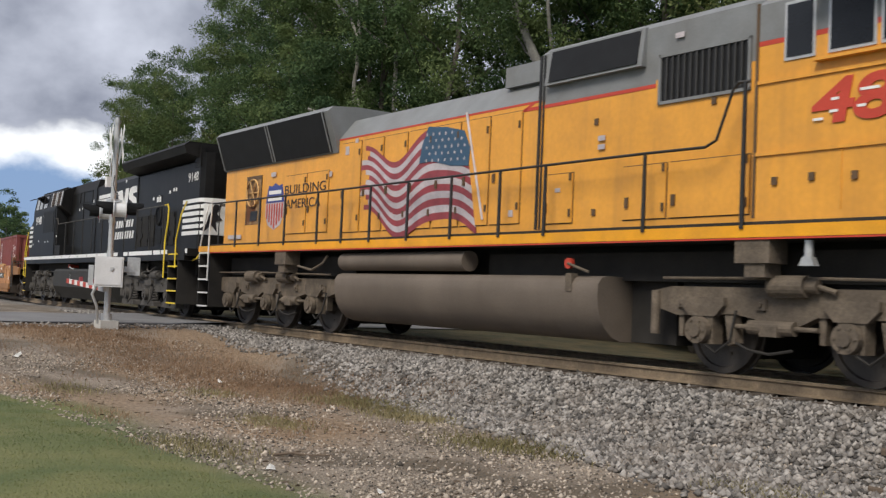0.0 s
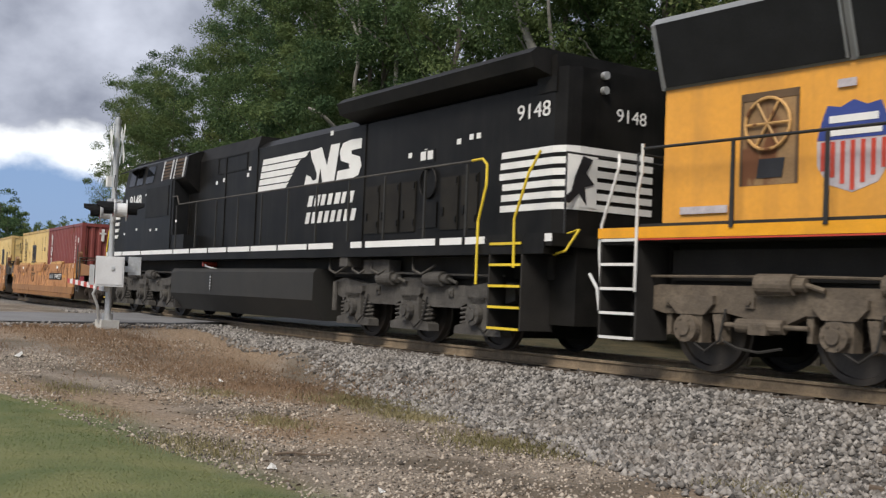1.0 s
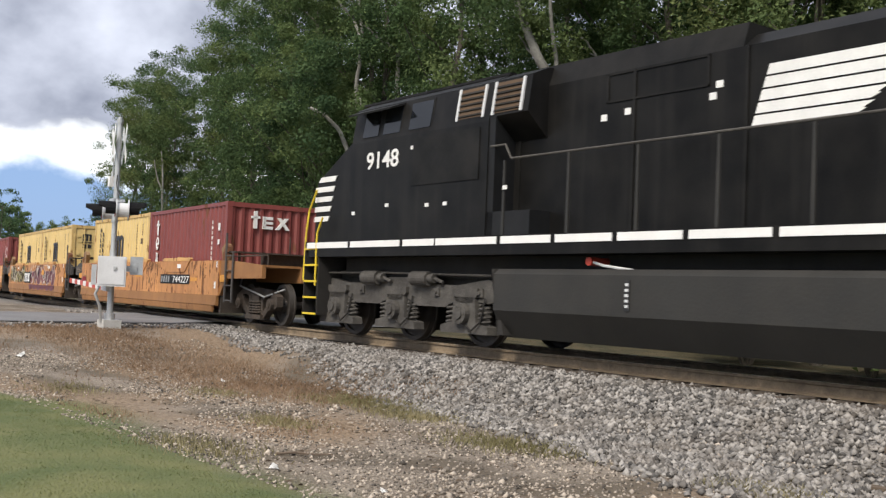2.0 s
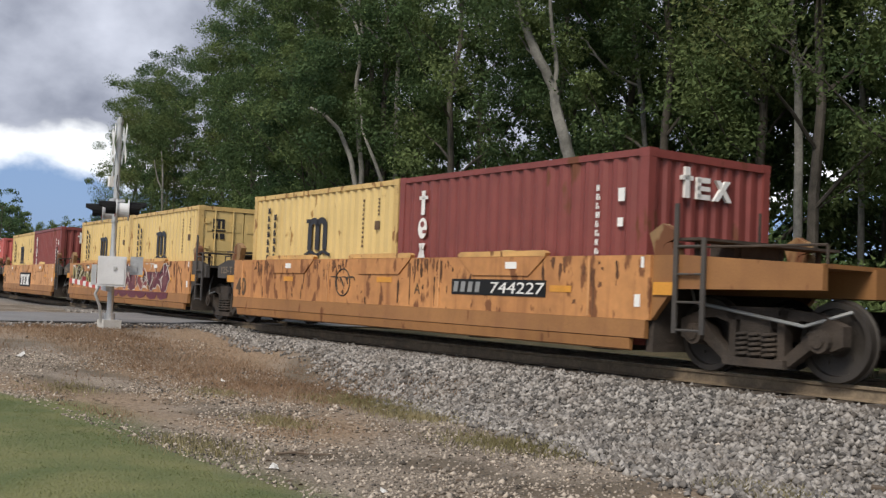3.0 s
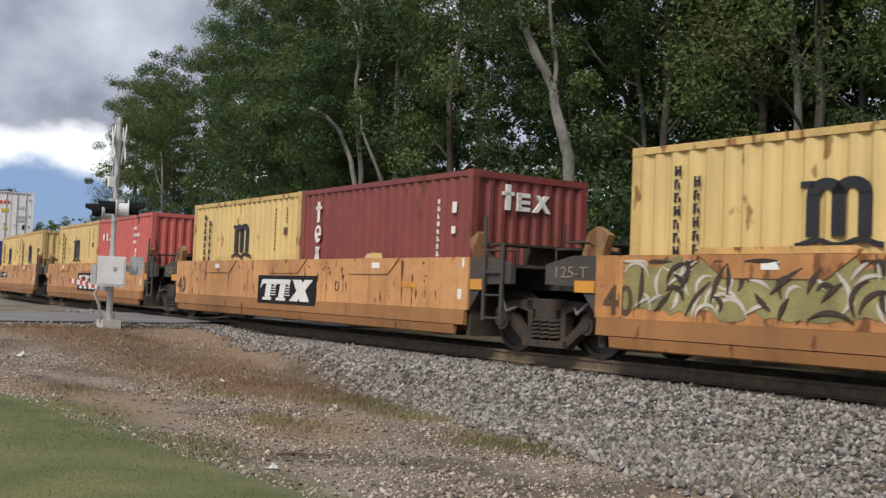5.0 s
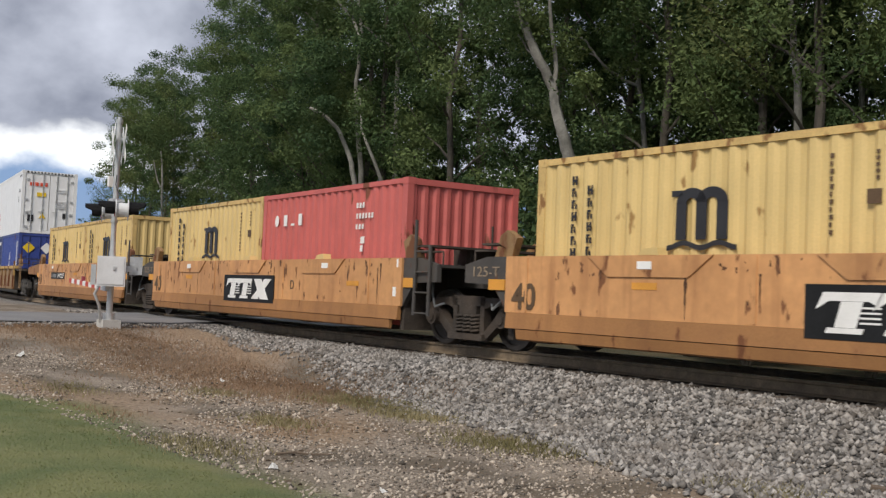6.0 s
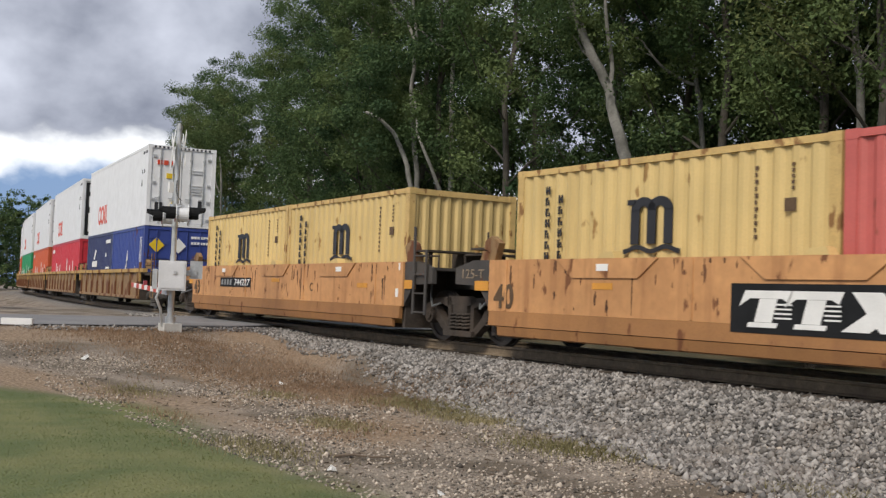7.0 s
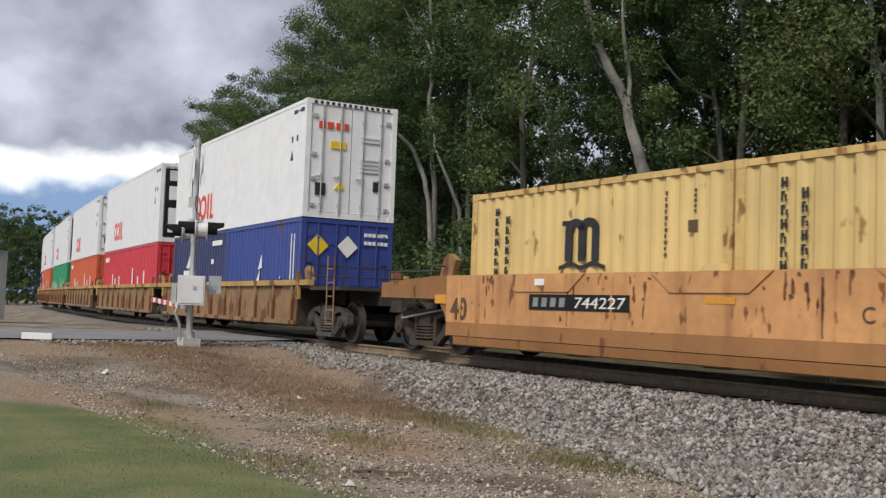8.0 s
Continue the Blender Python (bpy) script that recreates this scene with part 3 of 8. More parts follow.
def car_truck(car, x, dark):
    """A two-axle freight truck: side frames with springs, bolster, two wheelsets."""
    e = new("truck")
    e.parent, e.matrix_basis = car, pose(x, 0, 0)
    for sgn in (-1, 1):
        bm = B()
        y0, y1 = sgn * 0.93, sgn * 1.08
        # frame built round its window
        for m in (-1, 1):   # each half has a raking leg, a round-cornered hole and an axle jaw
            prism(bm, [(m * 1.16, 0.64), (m * 1.16, 0.42), (m * 1.02, 0.36), (m * 0.80, 0.40), (m * 0.72, 0.56), (m * 0.84, 0.66), (m * 0.80, 0.78)], "y", y0, y1)
            prism(bm, [(m * 0.80, 0.40), (m * 0.46, 0.15), (m * 0.30, 0.15), (m * 0.40, 0.26), (m * 0.62, 0.44), (m * 0.72, 0.56)], "y", y0, y1)
            prism(bm, [(m * 0.46, 0.80), (m * 0.30, 0.80), (m * 0.30, 0.15), (m * 0.40, 0.26), (m * 0.40, 0.60)], "y", y0, y1)
            prism(bm, [(m * 0.80, 0.78), (m * 0.84, 0.66), (m * 0.62, 0.68), (m * 0.40, 0.62), (m * 0.40, 0.80)], "y", y0, y1)
        box(bm, -0.40, 0.40, y0, y1, 0.66, 0.82)
        box(bm, -0.44, 0.44, y0 - sgn * 0.02, y1 + sgn * 0.07, 0.12, 0.22)
        part("side_frame", bm, dark, e, bevel=0.012)
        for k in (-0.19, 0.0, 0.19):
            bm = B()
            tube(bm, [(k + 0.085 * math.cos(i * 0.95), sgn * 1.06 + 0.085 * math.sin(i * 0.95), 0.22 + i * 0.30 / 34) for i in range(35)], 0.024, 6)
            part("spring", bm, dark, e)
        for k in (-0.9, 0.9):
            bm = B()
            rod(bm, "y", sgn * 0.95, sgn * 1.16, k, 0.46, 0.13, 14)
            rod(bm, "y", sgn * 1.16, sgn * 1.185, k, 0.46, 0.075, 10)
            part("axle_box", bm, dark, e)
    bm = B()
    box(bm, -0.22, 0.22, -1.1, 1.1, 0.42, 0.66)
    part("bolster", bm, dark, e, bevel=0.02)
    for k in (-0.9, 0.9):
        wheelset(e, k, 0.457)
    return e


# ---- containers ----
def corrugated(bm, length, y, z0, z1, pitch, depth, out, x0=None, flats=0.28):
    """A wall along x of trapezoid ribs, its outer flats at y; out is -1 or 1."""
    n = max(2, round(length / pitch))
    p = length / n
    x = -length / 2 if x0 is None else x0
    pts = [(x, y)]
    for i in range(n):
        a = x + i * p
        pts += [(a + p * flats, y), (a + p * (flats + 0.22), y - out * depth), (a + p * 0.78, y - out * depth), (a + p, y)]
    lo, hi = [bm.verts.new((a, c, z0)) for a, c in pts], [bm.verts.new((a, c, z1)) for a, c in pts]
    for i in range(len(pts) - 1):
        bm.faces.new((lo[i], lo[i + 1], hi[i + 1], hi[i]))


def container(label, material, length=6.058, height=2.591, pitch=0.278, smooth_side=False, doors=1, group="containers on the train", trim=None):
    """A shipping container, base at z = 0, doors at +x (1) or -x (-1)."""
    c = thing("shipping_container", label, "container", group)
    w, L, t = 1.219, length / 2, trim or material
    for sgn in (-1, 1):
        bm = B()
        if smooth_side:
            box(bm, -L + 0.1, L - 0.1, sgn * (w - 0.03), sgn * (w - 0.012), 0.14, height - 0.08)
        else:
            corrugated(bm, length - 0.24, sgn * (w - 0.012), 0.14, height - 0.09, pitch, 0.036, sgn)
        part("side_wall", bm, material, c)
        bm = B()
        box(bm, -L + 0.1, L - 0.1, sgn * (w - 0.07), sgn * w, height - 0.10, height - 0.01)
        part("top_rail", bm, t, c, bevel=0.008)
        bm = B()
        box(bm, -L + 0.1, L - 0.1, sgn * (w - 0.07), sgn * w, 0.0, 0.16)
        part("bottom_rail", bm, t, c, bevel=0.008)
        for e in (-1, 1):
            bm = B()
            box(bm, e * (L - 0.16), e * L, sgn * (w - 0.13), sgn * w, 0.0, height)
            for z in (0.0, height - 0.118):   # corner castings stand proud
                box(bm, e * (L - 0.178), e * (L + 0.004), sgn * (w - 0.162), sgn * (w + 0.004), z - (0 if z else 0.0), z + 0.118)
            part("corner_post", bm, t, c, bevel=0.008)
    bm = B()
    rows = [bm.verts.new((x, y, height - 0.02 - 0.015 * (i % 2))) for i, x in enumerate([-L + 0.1 + k * 0.12 for k in range(int((length - 0.2) / 0.12) + 1)]) for y in (-w + 0.05, w - 0.05)]
    for i in range(0, len(rows) - 3, 2):
        bm.faces.new((rows[i], rows[i + 1], rows[i + 3], rows[i + 2]))
    part("roof", bm, material, c)
    for e in (-1, 1):
        bm = B()
        box(bm, e * (L - 0.12), e * (L - 0.01), -w + 0.1, w - 0.1, height - 0.12, height - 0.01)
        box(bm, e * (L - 0.12), e * (L - 0.01), -w + 0.1, w - 0.1, 0.0, 0.14)
        part("end_rail", bm, t, c, bevel=0.008)
        if e == doors:
            for sgn in (-1, 1):
                d = B()
                ys = sorted((sgn * 0.012, sgn * (w - 0.14)))
                box(d, e * (L - 0.07), e * (L - 0.035), *ys, 0.15, height - 0.13)
                door = part("door", d, material, c)
                if not smooth_side:
                    for z in (0.45, 0.95, 1.45, 1.95):
                        d = B()
                        box(d, e * (L - 0.036), e * (L - 0.020), ys[0] + 0.08, ys[1] - 0.08, z, z + 0.26)
                        part("door_panel", d, material, door)
                for q in (0.30, 0.78):
                    d = B()
                    tube(d, [(e * (L + 0.005), sgn * q, 0.1), (e * (L + 0.005), sgn * q, height - 0.1)], 0.019, 8)
                    for z in (0.3, 1.0, height - 0.5):
                        box(d, e * (L - 0.03), e * (L + 0.02), sgn * q - 0.035, sgn * q + 0.035, z, z + 0.05)
                    box(d, e * (L), e * (L + 0.02), sgn * q - 0.16, sgn * q + 0.02, 0.98, 1.02)
                    part("lock_bar", d, M["galv"] if smooth_side else material, door)
                for z in (0.25, 0.9, 1.5, height - 0.45):
                    d = B()
                    box(d, e * (L - 0.04), e * (L + 0.006), sgn * (w - 0.24) - 0.06, sgn * (w - 0.24) + 0.06, z, z + 0.09)
                    part("hinge", d, M["galv"] if smooth_side else material, door)
        else:
            bm = B()
            xs, n = [], 9
            for i in range(n):
                a, p = -w + 0.13 + i * (2 * w - 0.26) / n, (2 * w - 0.26) / n
                xs += [(a, 0.0), (a + p * 0.3, 0.0), (a + p * 0.5, 0.04), (a + p * 0.8, 0.04)]
            xs.append((w - 0.13, 0.0))
            lo, hi = [bm.verts.new((e * (L - 0.03 - q), y, 0.13)) for y, q in xs], [bm.verts.new((e * (L - 0.03 - q), y, height - 0.11)) for y, q in xs]
            for i in range(len(xs) - 1):
                bm.faces.new((lo[i], lo[i + 1], hi[i + 1], hi[i]))
            part("end_wall", bm, material, c)
    return c


def bars(bm_outlines, x, z_top, n, size, gap, rows_w):
    """A column of small marks that stand for lettering: stems and cross strokes, no real characters."""
    z = z_top
    for i in range(n):
        w, t = rows_w[i % len(rows_w)], size * 0.24
        if size < 0.07:
            bm_outlines.append(rect(x, x + w, z - size, z))
        else:
            bm_outlines.append(rect(x, x + w * 0.34, z - size, z))
            bm_outlines.append(rect(x + w * 0.66, x + w, z - size, z - size * (0.0, 0.35, 0.5)[i % 3]))
            h = z - (t if i % 3 else size * 0.62)
            bm_outlines.append(rect(x + w * 0.34, x + w * 0.66, h, h + t))
        z -= size + gap


FACE = -1.219 - 0.001


def arch_logo(c, x, z, s, material):
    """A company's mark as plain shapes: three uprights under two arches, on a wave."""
    o = []
    for k in (-0.50, 0.0, 0.50):
        o.append(rect(x + s * (k - 0.13), x + s * (k + 0.13), z, z + s * 0.74))
    turns = [math.pi - i * math.pi / 10 for i in range(11)]
    for k in (-0.25, 0.25):   # each arch is half a ring
        o.append([(x + s * (k + 0.38 * math.cos(a)), z + s * (0.72 + 0.30 * math.sin(a))) for a in turns] + [(x + s * (k + 0.12 * math.cos(a)), z + s * (0.72 + 0.10 * math.sin(a))) for a in turns[::-1]])
    o.append(rect(x - s * 0.75, x - s * 0.48, z + s * 0.86, z + s * 0.98))
    wave = [(x + s * (-0.85 + 1.70 * i / 16), z - s * (0.06 + 0.05 * math.cos(i * math.pi / 4))) for i in range(17)]
    o.append(wave + [(p[0], p[1] - s * 0.10) for p in wave[::-1]])
    decal("painted_mark", o, material, c, FACE, "black painted company mark")


def slab_logo(c, x, z, s, material, tall=True):
    """A company's name as plain white shapes stacked down the side."""
    if tall:
        o = [rect(x - 0.05 * s, x + 0.10 * s, z + 0.62 * s, z + 1.25 * s), rect(x - 0.16 * s, x + 0.22 * s, z + 1.02 * s, z + 1.11 * s),
             oval(x + 0.03 * s, z + 0.27 * s, 0.2 * s, 0.27 * s), rect(x - 0.17 * s, x - 0.02 * s, z - 0.55 * s, z - 0.12 * s, 0.2 * s), rect(x + 0.04 * s, x + 0.19 * s, z - 0.55 * s, z - 0.12 * s, -0.15 * s)]
    else:
        o = [rect(x, x + 0.14, z, z + 0.36), oval(x + 0.35, z + 0.13, 0.14, 0.13), rect(x + 0.56, x + 0.70, z, z + 0.26, 0.12)]
    decal("painted_mark", o, material, c, FACE, "white painted company mark")


def yellow_box(turned, mark=True):
    c = container("ochre yellow corrugated container with black mark in a well car", M["c_yellow"], doors=1 if turned else -1, trim=M["c_yellow_trim"])
    if mark:
        arch_logo(c, 0.02, 1.36, 0.64, M["ink"])
    o = []
    bars(o, -2.30, 2.30, 8, 0.125, 0.045, (0.10, 0.085, 0.105))
    bars(o, -1.99, 2.15, 7, 0.125, 0.045, (0.10, 0.09))
    decal("stencil_block", o, M["ink"], c, FACE)
    o = []
    bars(o, 1.80, 2.28, 11, 0.05, 0.035, (0.045, 0.03))
    bars(o, 2.35, 2.28, 5, 0.04, 0.03, (0.04,))
    o += [rect(2.25, 2.42, 1.70, 1.86)]
    decal("stencil_block", o, M["ink_brown"], c, FACE)
    if turned:   # the mark on its doors
        for y, z, w, h in ((-0.80, 2.02, 0.07, 0.22), (-0.68, 2.02, 0.07, 0.22), (-0.56, 2.02, 0.07, 0.22), (-0.68, 2.22, 0.30, 0.05), (-0.68, 1.96, 0.36, 0.03), (-0.76, 1.76, 0.12, 0.14), (-0.58, 1.76, 0.12, 0.14)):
            bm = B()
            box(bm, 2.99, 3.02, y - w / 2, y + w / 2, z, z + h)
            part("painted_mark", bm, M["ink"], c)
    return c


def maroon_box():
    c = container("dark maroon corrugated container with white mark in a well car", M["c_maroon"], doors=-1)
    slab_logo(c, -2.28, 1.50, 0.66, M["white"])
    decal("mark_middle", [oval(-2.26, 1.745, 0.06, 0.05), rect(-2.25, -2.11, 1.59, 1.645)], M["c_maroon"], c, FACE - 0.004)
    o = []
    bars(o, 2.05, 2.15, 11, 0.085, 0.04, (0.055, 0.07))
    o += [rect(2.48, 2.60, 1.90, 2.08), rect(2.48, 2.58, 1.56, 1.68)]
    decal("stencil_block", o, M["white"], c, FACE)
    bm = B()   # the mark on its end
    for y, wd, z, h in ((-0.50, 0.09, 1.98, 0.42), (-0.50, 0.22, 2.22, 0.06), (-0.18, 0.26, 1.98, 0.07), (-0.18, 0.26, 2.10, 0.06), (-0.18, 0.26, 2.21, 0.07), (-0.27, 0.07, 2.0, 0.26)):
        box(bm, 3.0, 3.045, y - wd / 2, y + wd / 2, z, z + h)
    for k in (-1, 1):
        prism(bm, [(0.16 - 0.14 * k, 1.98), (0.26 - 0.14 * k, 1.98), (0.26 + 0.10 * k, 2.27), (0.16 + 0.10 * k, 2.27)], "x", 3.0, 3.045 + 0.002 * k)
    part("painted_mark", bm, M["white"], c)
    return c


def red_box():
    c = container("faded red container with worn white lettering in a well car", M["c_red"], doors=-1, pitch=0.278)
    o = [oval(-2.3, 2.0, 0.09, 0.12), rect(-1.95, -1.8, 1.88, 2.12), rect(-1.6, -1.45, 1.88, 1.93), rect(-1.25, -1.1, 1.88, 2.12)]
    for z, n in ((2.22, 3), (2.02, 6), (1.82, 3)):
        for i in range(n):
            o.append(rect(1.22 + i * 0.115, 1.275 + i * 0.115, z - 0.10, z))
    o += [rect(1.42, 1.56, 1.45, 1.58), rect(1.42, 1.50, 1.3, 1.42)]
    decal("stencil_block", o, M["white"], c, FACE)
    return c


def reefer(turned):
    c = container("white smooth refrigerated container with red mark, stacked on another", M["c_white"], 12.192, 2.896, smooth_side=True, doors=-1 if turned else 1, group="stacked containers")
    o = [oval(-3.35, 0.80, 0.36, 0.40), oval(-2.72, 0.80, 0.36, 0.40), rect(-2.28, -2.10, 0.42, 1.2), rect(-1.95, -1.80, 0.42, 1.2), rect(-1.95, -1.60, 0.42, 0.55)]
    decal("painted_mark", o, M["sign_red"], c, FACE + 0.02, "orange-red painted company mark", thick=0.015)
    o = [oval(-3.35, 0.80, 0.19, 0.23), oval(-2.72, 0.80, 0.19, 0.23)]
    decal("mark_middle", o, M["c_white"], c, FACE + 0.017, thick=0.02)
    o = []
    bars(o, 5.2, 2.7, 1, 0.10, 0.05, (0.7,))
    o += [rect(5.1, 5.2, 1.9, 2.05), rect(5.45, 5.55, 1.9, 2.05), [(5.05, 1.45), (5.25, 1.45), (5.15, 1.7)]]
    decal("stencil_block", o, M["ink"], c, FACE + 0.02, thick=0.015)
    e = 1
    L = 6.096
    if turned:   # the cooling unit in the front end
        bm = B()
        box(bm, L - 0.10, L - 0.02, -1.05, 1.05, 0.18, 2.7)
        unit = part("cooling_unit", bm, M["dark"], c, "dark cooling unit recessed in the end")
        for z, h in ((2.25, 0.38), (1.55, 0.5), (0.35, 0.9)):
            bm = B()
            box(bm, L - 0.03, L + 0.01, -0.9, 0.2, z, z + h)
            part("cover", bm, M["c_white"] if h > 0.45 else M["box_grey"], unit, bevel=0.01)
        bm = B()
        rod(bm, "x", L - 0.03, L + 0.02, 0.55, 2.0, 0.30, 20)
        part("fan_guard", bm, M["galv"], unit)
    else:
        bm = B()
        for y, wd in ((-0.80, 0.16), (-0.58, 0.15), (-0.36, 0.13), (-0.16, 0.1)):
            box(bm, L - 0.036, L + 0.0, y - wd / 2, y + wd / 2, 2.20, 2.36)
        part("painted_mark", bm, M["sign_red"], c)
        bm = B()
        box(bm, L - 0.036, L - 0.002, -0.55, -0.15, 1.72, 1.90)
        part("placard", bm, M["warn"], c)
        bm = B()
        box(bm, L - 0.036, L - 0.002, -0.92, -0.66, 0.55, 0.85)
        box(bm, L - 0.036, L - 0.002, 0.62, 0.8, 0.75, 1.0)
        part("vent_door", bm, M["ink"], c)
        bm = B()
        prism(bm, [(-0.42, 0.72), (-0.14, 0.72), (-0.28, 0.95)], "x", L - 0.036, L - 0.002)
        part("placard", bm, M["warn"], c)
        bm = B()
        for i in range(14):
            box(bm, L - 0.015, L + 0.003, -1.02 + i * 0.15, -0.95 + i * 0.15, 2.79, 2.86)
        part("hazard_stripe", bm, M["ink"], c)
        bm = B()
        for z in (2.05, 1.95, 1.5, 1.4, 1.3, 1.2):
            box(bm, L - 0.036, L - 0.001, 0.25, 0.75, z, z + 0.035)
        part("stencil_block", bm, M["box_grey"], c)["kind"] = "stuff"
    return c


# ---- well cars ----
def well_car(label, end_front=False, end_rear=False, truck_rear=True, paint=None):
    """One unit of an articulated well car: deep sides, end platforms, the shared truck at its rear."""
    c = thing("well_car", label, "well car", "well cars of the train")
    Lw, y = 6.42, 1.49
    paint = paint or M["well"]
    for sgn in (-1, 1):
        bm = B()
        yo, yi = sgn * y, sgn * (y - 0.10)
        prism(bm, [(yo, 0.60), (yo, 1.42), (sgn * (y - 0.14), 1.42), (sgn * (y - 0.14), 1.36), (sgn * (y - 0.05), 1.34), (sgn * (y - 0.05), 0.60)], "x", -Lw, Lw)
        part("side_sheet", bm, paint, c, bevel=0.006)
        bm = B()
        prism(bm, [(sgn * (y + 0.03), 0.37), (sgn * (y + 0.012), 0.598), (sgn * (y - 0.05), 0.598), (sgn * (y - 0.05), 0.36)], "x", -Lw + 0.05, Lw - 0.05)
        part("lower_sheet", bm, M["well_low"], c, "rust-brown lower side sheet")
        bm = B()
        prism(bm, [(sgn * (y - 0.02), 0.20), (sgn * (y + 0.015), 0.22), (sgn * (y + 0.035), 0.358), (sgn * (y - 0.05), 0.358)], "x", -Lw + 0.3, Lw - 0.3)
        part("bottom_chord", bm, M["well_low"], c)
        # stiffener pockets under the top edge
        for x in (-3.65, -0.15, 3.35):
            bm = B()
            prism(bm, [(x - 1.05, 1.415), (x + 1.05, 1.415), (x + 0.68, 1.14), (x - 0.68, 1.14)], "y", sgn * (y - 0.02), sgn * (y + 0.022))
            part("pocket_plate", bm, paint, c, bevel=0.006)
            bm = B()
            prism(bm, [(x - 0.16, 1.42), (x + 0.20, 1.42), (x + 0.15, 1.52), (x - 0.08, 1.50)], "y", sgn * (y - 0.16), sgn * (y + 0.01))
            part("guide_block", bm, M["c_yellow"], c, bevel=0.01)
        for x in (-5.95, -2.0, 1.75, 5.3):
            bm = B()
            box(bm, x - 0.02, x + 0.02, sgn * y - 0.012, sgn * y + 0.012, 0.62, 1.40)
            part("weld_rib", bm, M["well"], c)
    bm = B()
    for i in range(5):
        box(bm, -5.9 + i * 2.8, -5.5 + i * 2.8, -1.4, 1.4, 0.18, 0.262)
    box(bm, -Lw, -Lw + 0.12, -1.4, 1.4, 0.2, 1.3)
    box(bm, Lw - 0.12, Lw, -1.4, 1.4, 0.2, 1.3)
    part("floor_frame", bm, M["well_dark"], c)
    for e in (-1, 1):
        last = (e == 1 and end_front) or (e == -1 and end_rear)
        reach = 9.0 if last else 7.55
        bm = B()   # the platform over the truck
        box(bm, e * Lw, e * (reach - 0.05), -0.55, 0.55, 0.95, 1.28)
        prism(bm, [(e * Lw, 1.42), (e * Lw, 0.60), (e * (Lw + 0.35), 1.00), (e * (reach - 0.1), 1.02), (e * (reach - 0.1), 1.30), (e * (Lw + 0.5), 1.42)], "y", -1.45, -1.36)
        prism(bm, [(e * Lw, 1.42), (e * Lw, 0.60), (e * (Lw + 0.35), 1.00), (e * (reach - 0.1), 1.02), (e * (reach - 0.1), 1.30), (e * (Lw + 0.5), 1.42)], "y", 1.36, 1.45)
        box(bm, e * Lw, e * (reach - 0.1), -1.40, 1.40, 1.26, 1.31)
        part("end_platform", bm, M["well_low"] if last else M["end_grey"], c, bevel=0.01)
        bm = B()
        box(bm, e * (Lw + 0.04), e * (Lw + 0.42), -1.475, -1.44, 0.92, 1.08)
        part("paint_patch", bm, M["patch"], c)
        # guides, ladder, hand brake and rails on the platform
        for sgn in (-1, 1):
            bm = B()
            prism(bm, [(e * (Lw - 0.02), 1.42), (e * (Lw + 0.10), 1.42), (e * (Lw + 0.14), 1.56), (e * (Lw + 0.30), 1.62), (e * (Lw + 0.26), 1.74), (e * (Lw + 0.10), 1.82), (e * (Lw - 0.12), 1.70), (e * (Lw - 0.06), 1.55)], "y", sgn * 1.27, sgn * 1.40)
            prism(bm, [(e * (Lw + 0.12), 1.42), (e * (Lw + 0.34), 1.42), (e * (Lw + 0.28), 1.58), (e * (Lw + 0.18), 1.56)], "y", sgn * 1.24, sgn * 1.43)
            part("corner_guide", bm, M["rib"], c, bevel=0.02)
        if e == 1:
            for x, top in ((Lw + 0.42, 2.05), (Lw + 0.86, 1.62)):
                bm = B()
                prism(bm, [(e * (x - 0.035), 0.46), (e * (x + 0.035), 0.46), (e * (x + 0.03), top), (e * (x - 0.03), top)], "y", -1.50, -1.47)
                part("ladder_rail", bm, M["end_grey"], c)
            for i in range(4):
                bm = B()
                tube(bm, [(e * (Lw + 0.40), -1.485, 0.50 + i * 0.34), (e * (Lw + 0.88), -1.485, 0.50 + i * 0.34)], 0.016, 6)
                part("ladder_rung", bm, M["end_grey"], c)
        bm = B()   # crossover board on its brackets
        box(bm, e * (Lw + 0.30), e * (Lw + 0.72), -1.38, 1.38, 1.60, 1.635)
        for yy in (-1.2, -0.4, 0.4, 1.2):
            box(bm, e * (Lw + 0.48), e * (Lw + 0.54), yy - 0.025, yy + 0.025, 1.30, 1.60)
        part("crossover_board", bm, M["well_dark"], c)
        bm = B()
        tube(bm, [(e * (Lw + 0.25), -1.30, 1.52), (e * (reach - 0.15), -1.30, 1.52)], 0.016, 6)
        tube(bm, [(e * (reach - 0.15), -1.30, 1.30), (e * (reach - 0.15), -1.30, 1.52)], 0.016, 6)
        part("grab_rail", bm, M["well_dark"], c)
        bm = B()
        tube(bm, [(e * (Lw + 0.1), -0.9, 1.2), (e * (Lw + 0.4), -1.1, 0.85), (e * (reach - 0.5), -1.2, 0.62), (e * (reach - 0.1), -0.9, 0.8)], 0.022, 6)
        part("air_hose", bm, M["cab_grey"], c)
        bm = B()
        box(bm, e * (Lw + 0.1), e * (Lw + 0.5), -0.5, 0.4, 1.31, 1.62)
        tube(bm, [(e * (Lw + 0.4), 0.1, 1.31), (e * (Lw + 0.4), 0.1, 2.05)], 0.02, 6)
        part("brake_gear", bm, M["well_dark"], c, bevel=0.02)
        if last:
            bm = B()
            box(bm, e * 8.9, e * 9.55, -0.14, 0.14, 0.72, 0.98)
            part("coupler", bm, M["well_dark"], c, bevel=0.04)
    if truck_rear:
        car_truck(c, -7.8, M["well_dark"])
    if end_front:
        car_truck(c, 7.75, M["well_dark"])
    return c


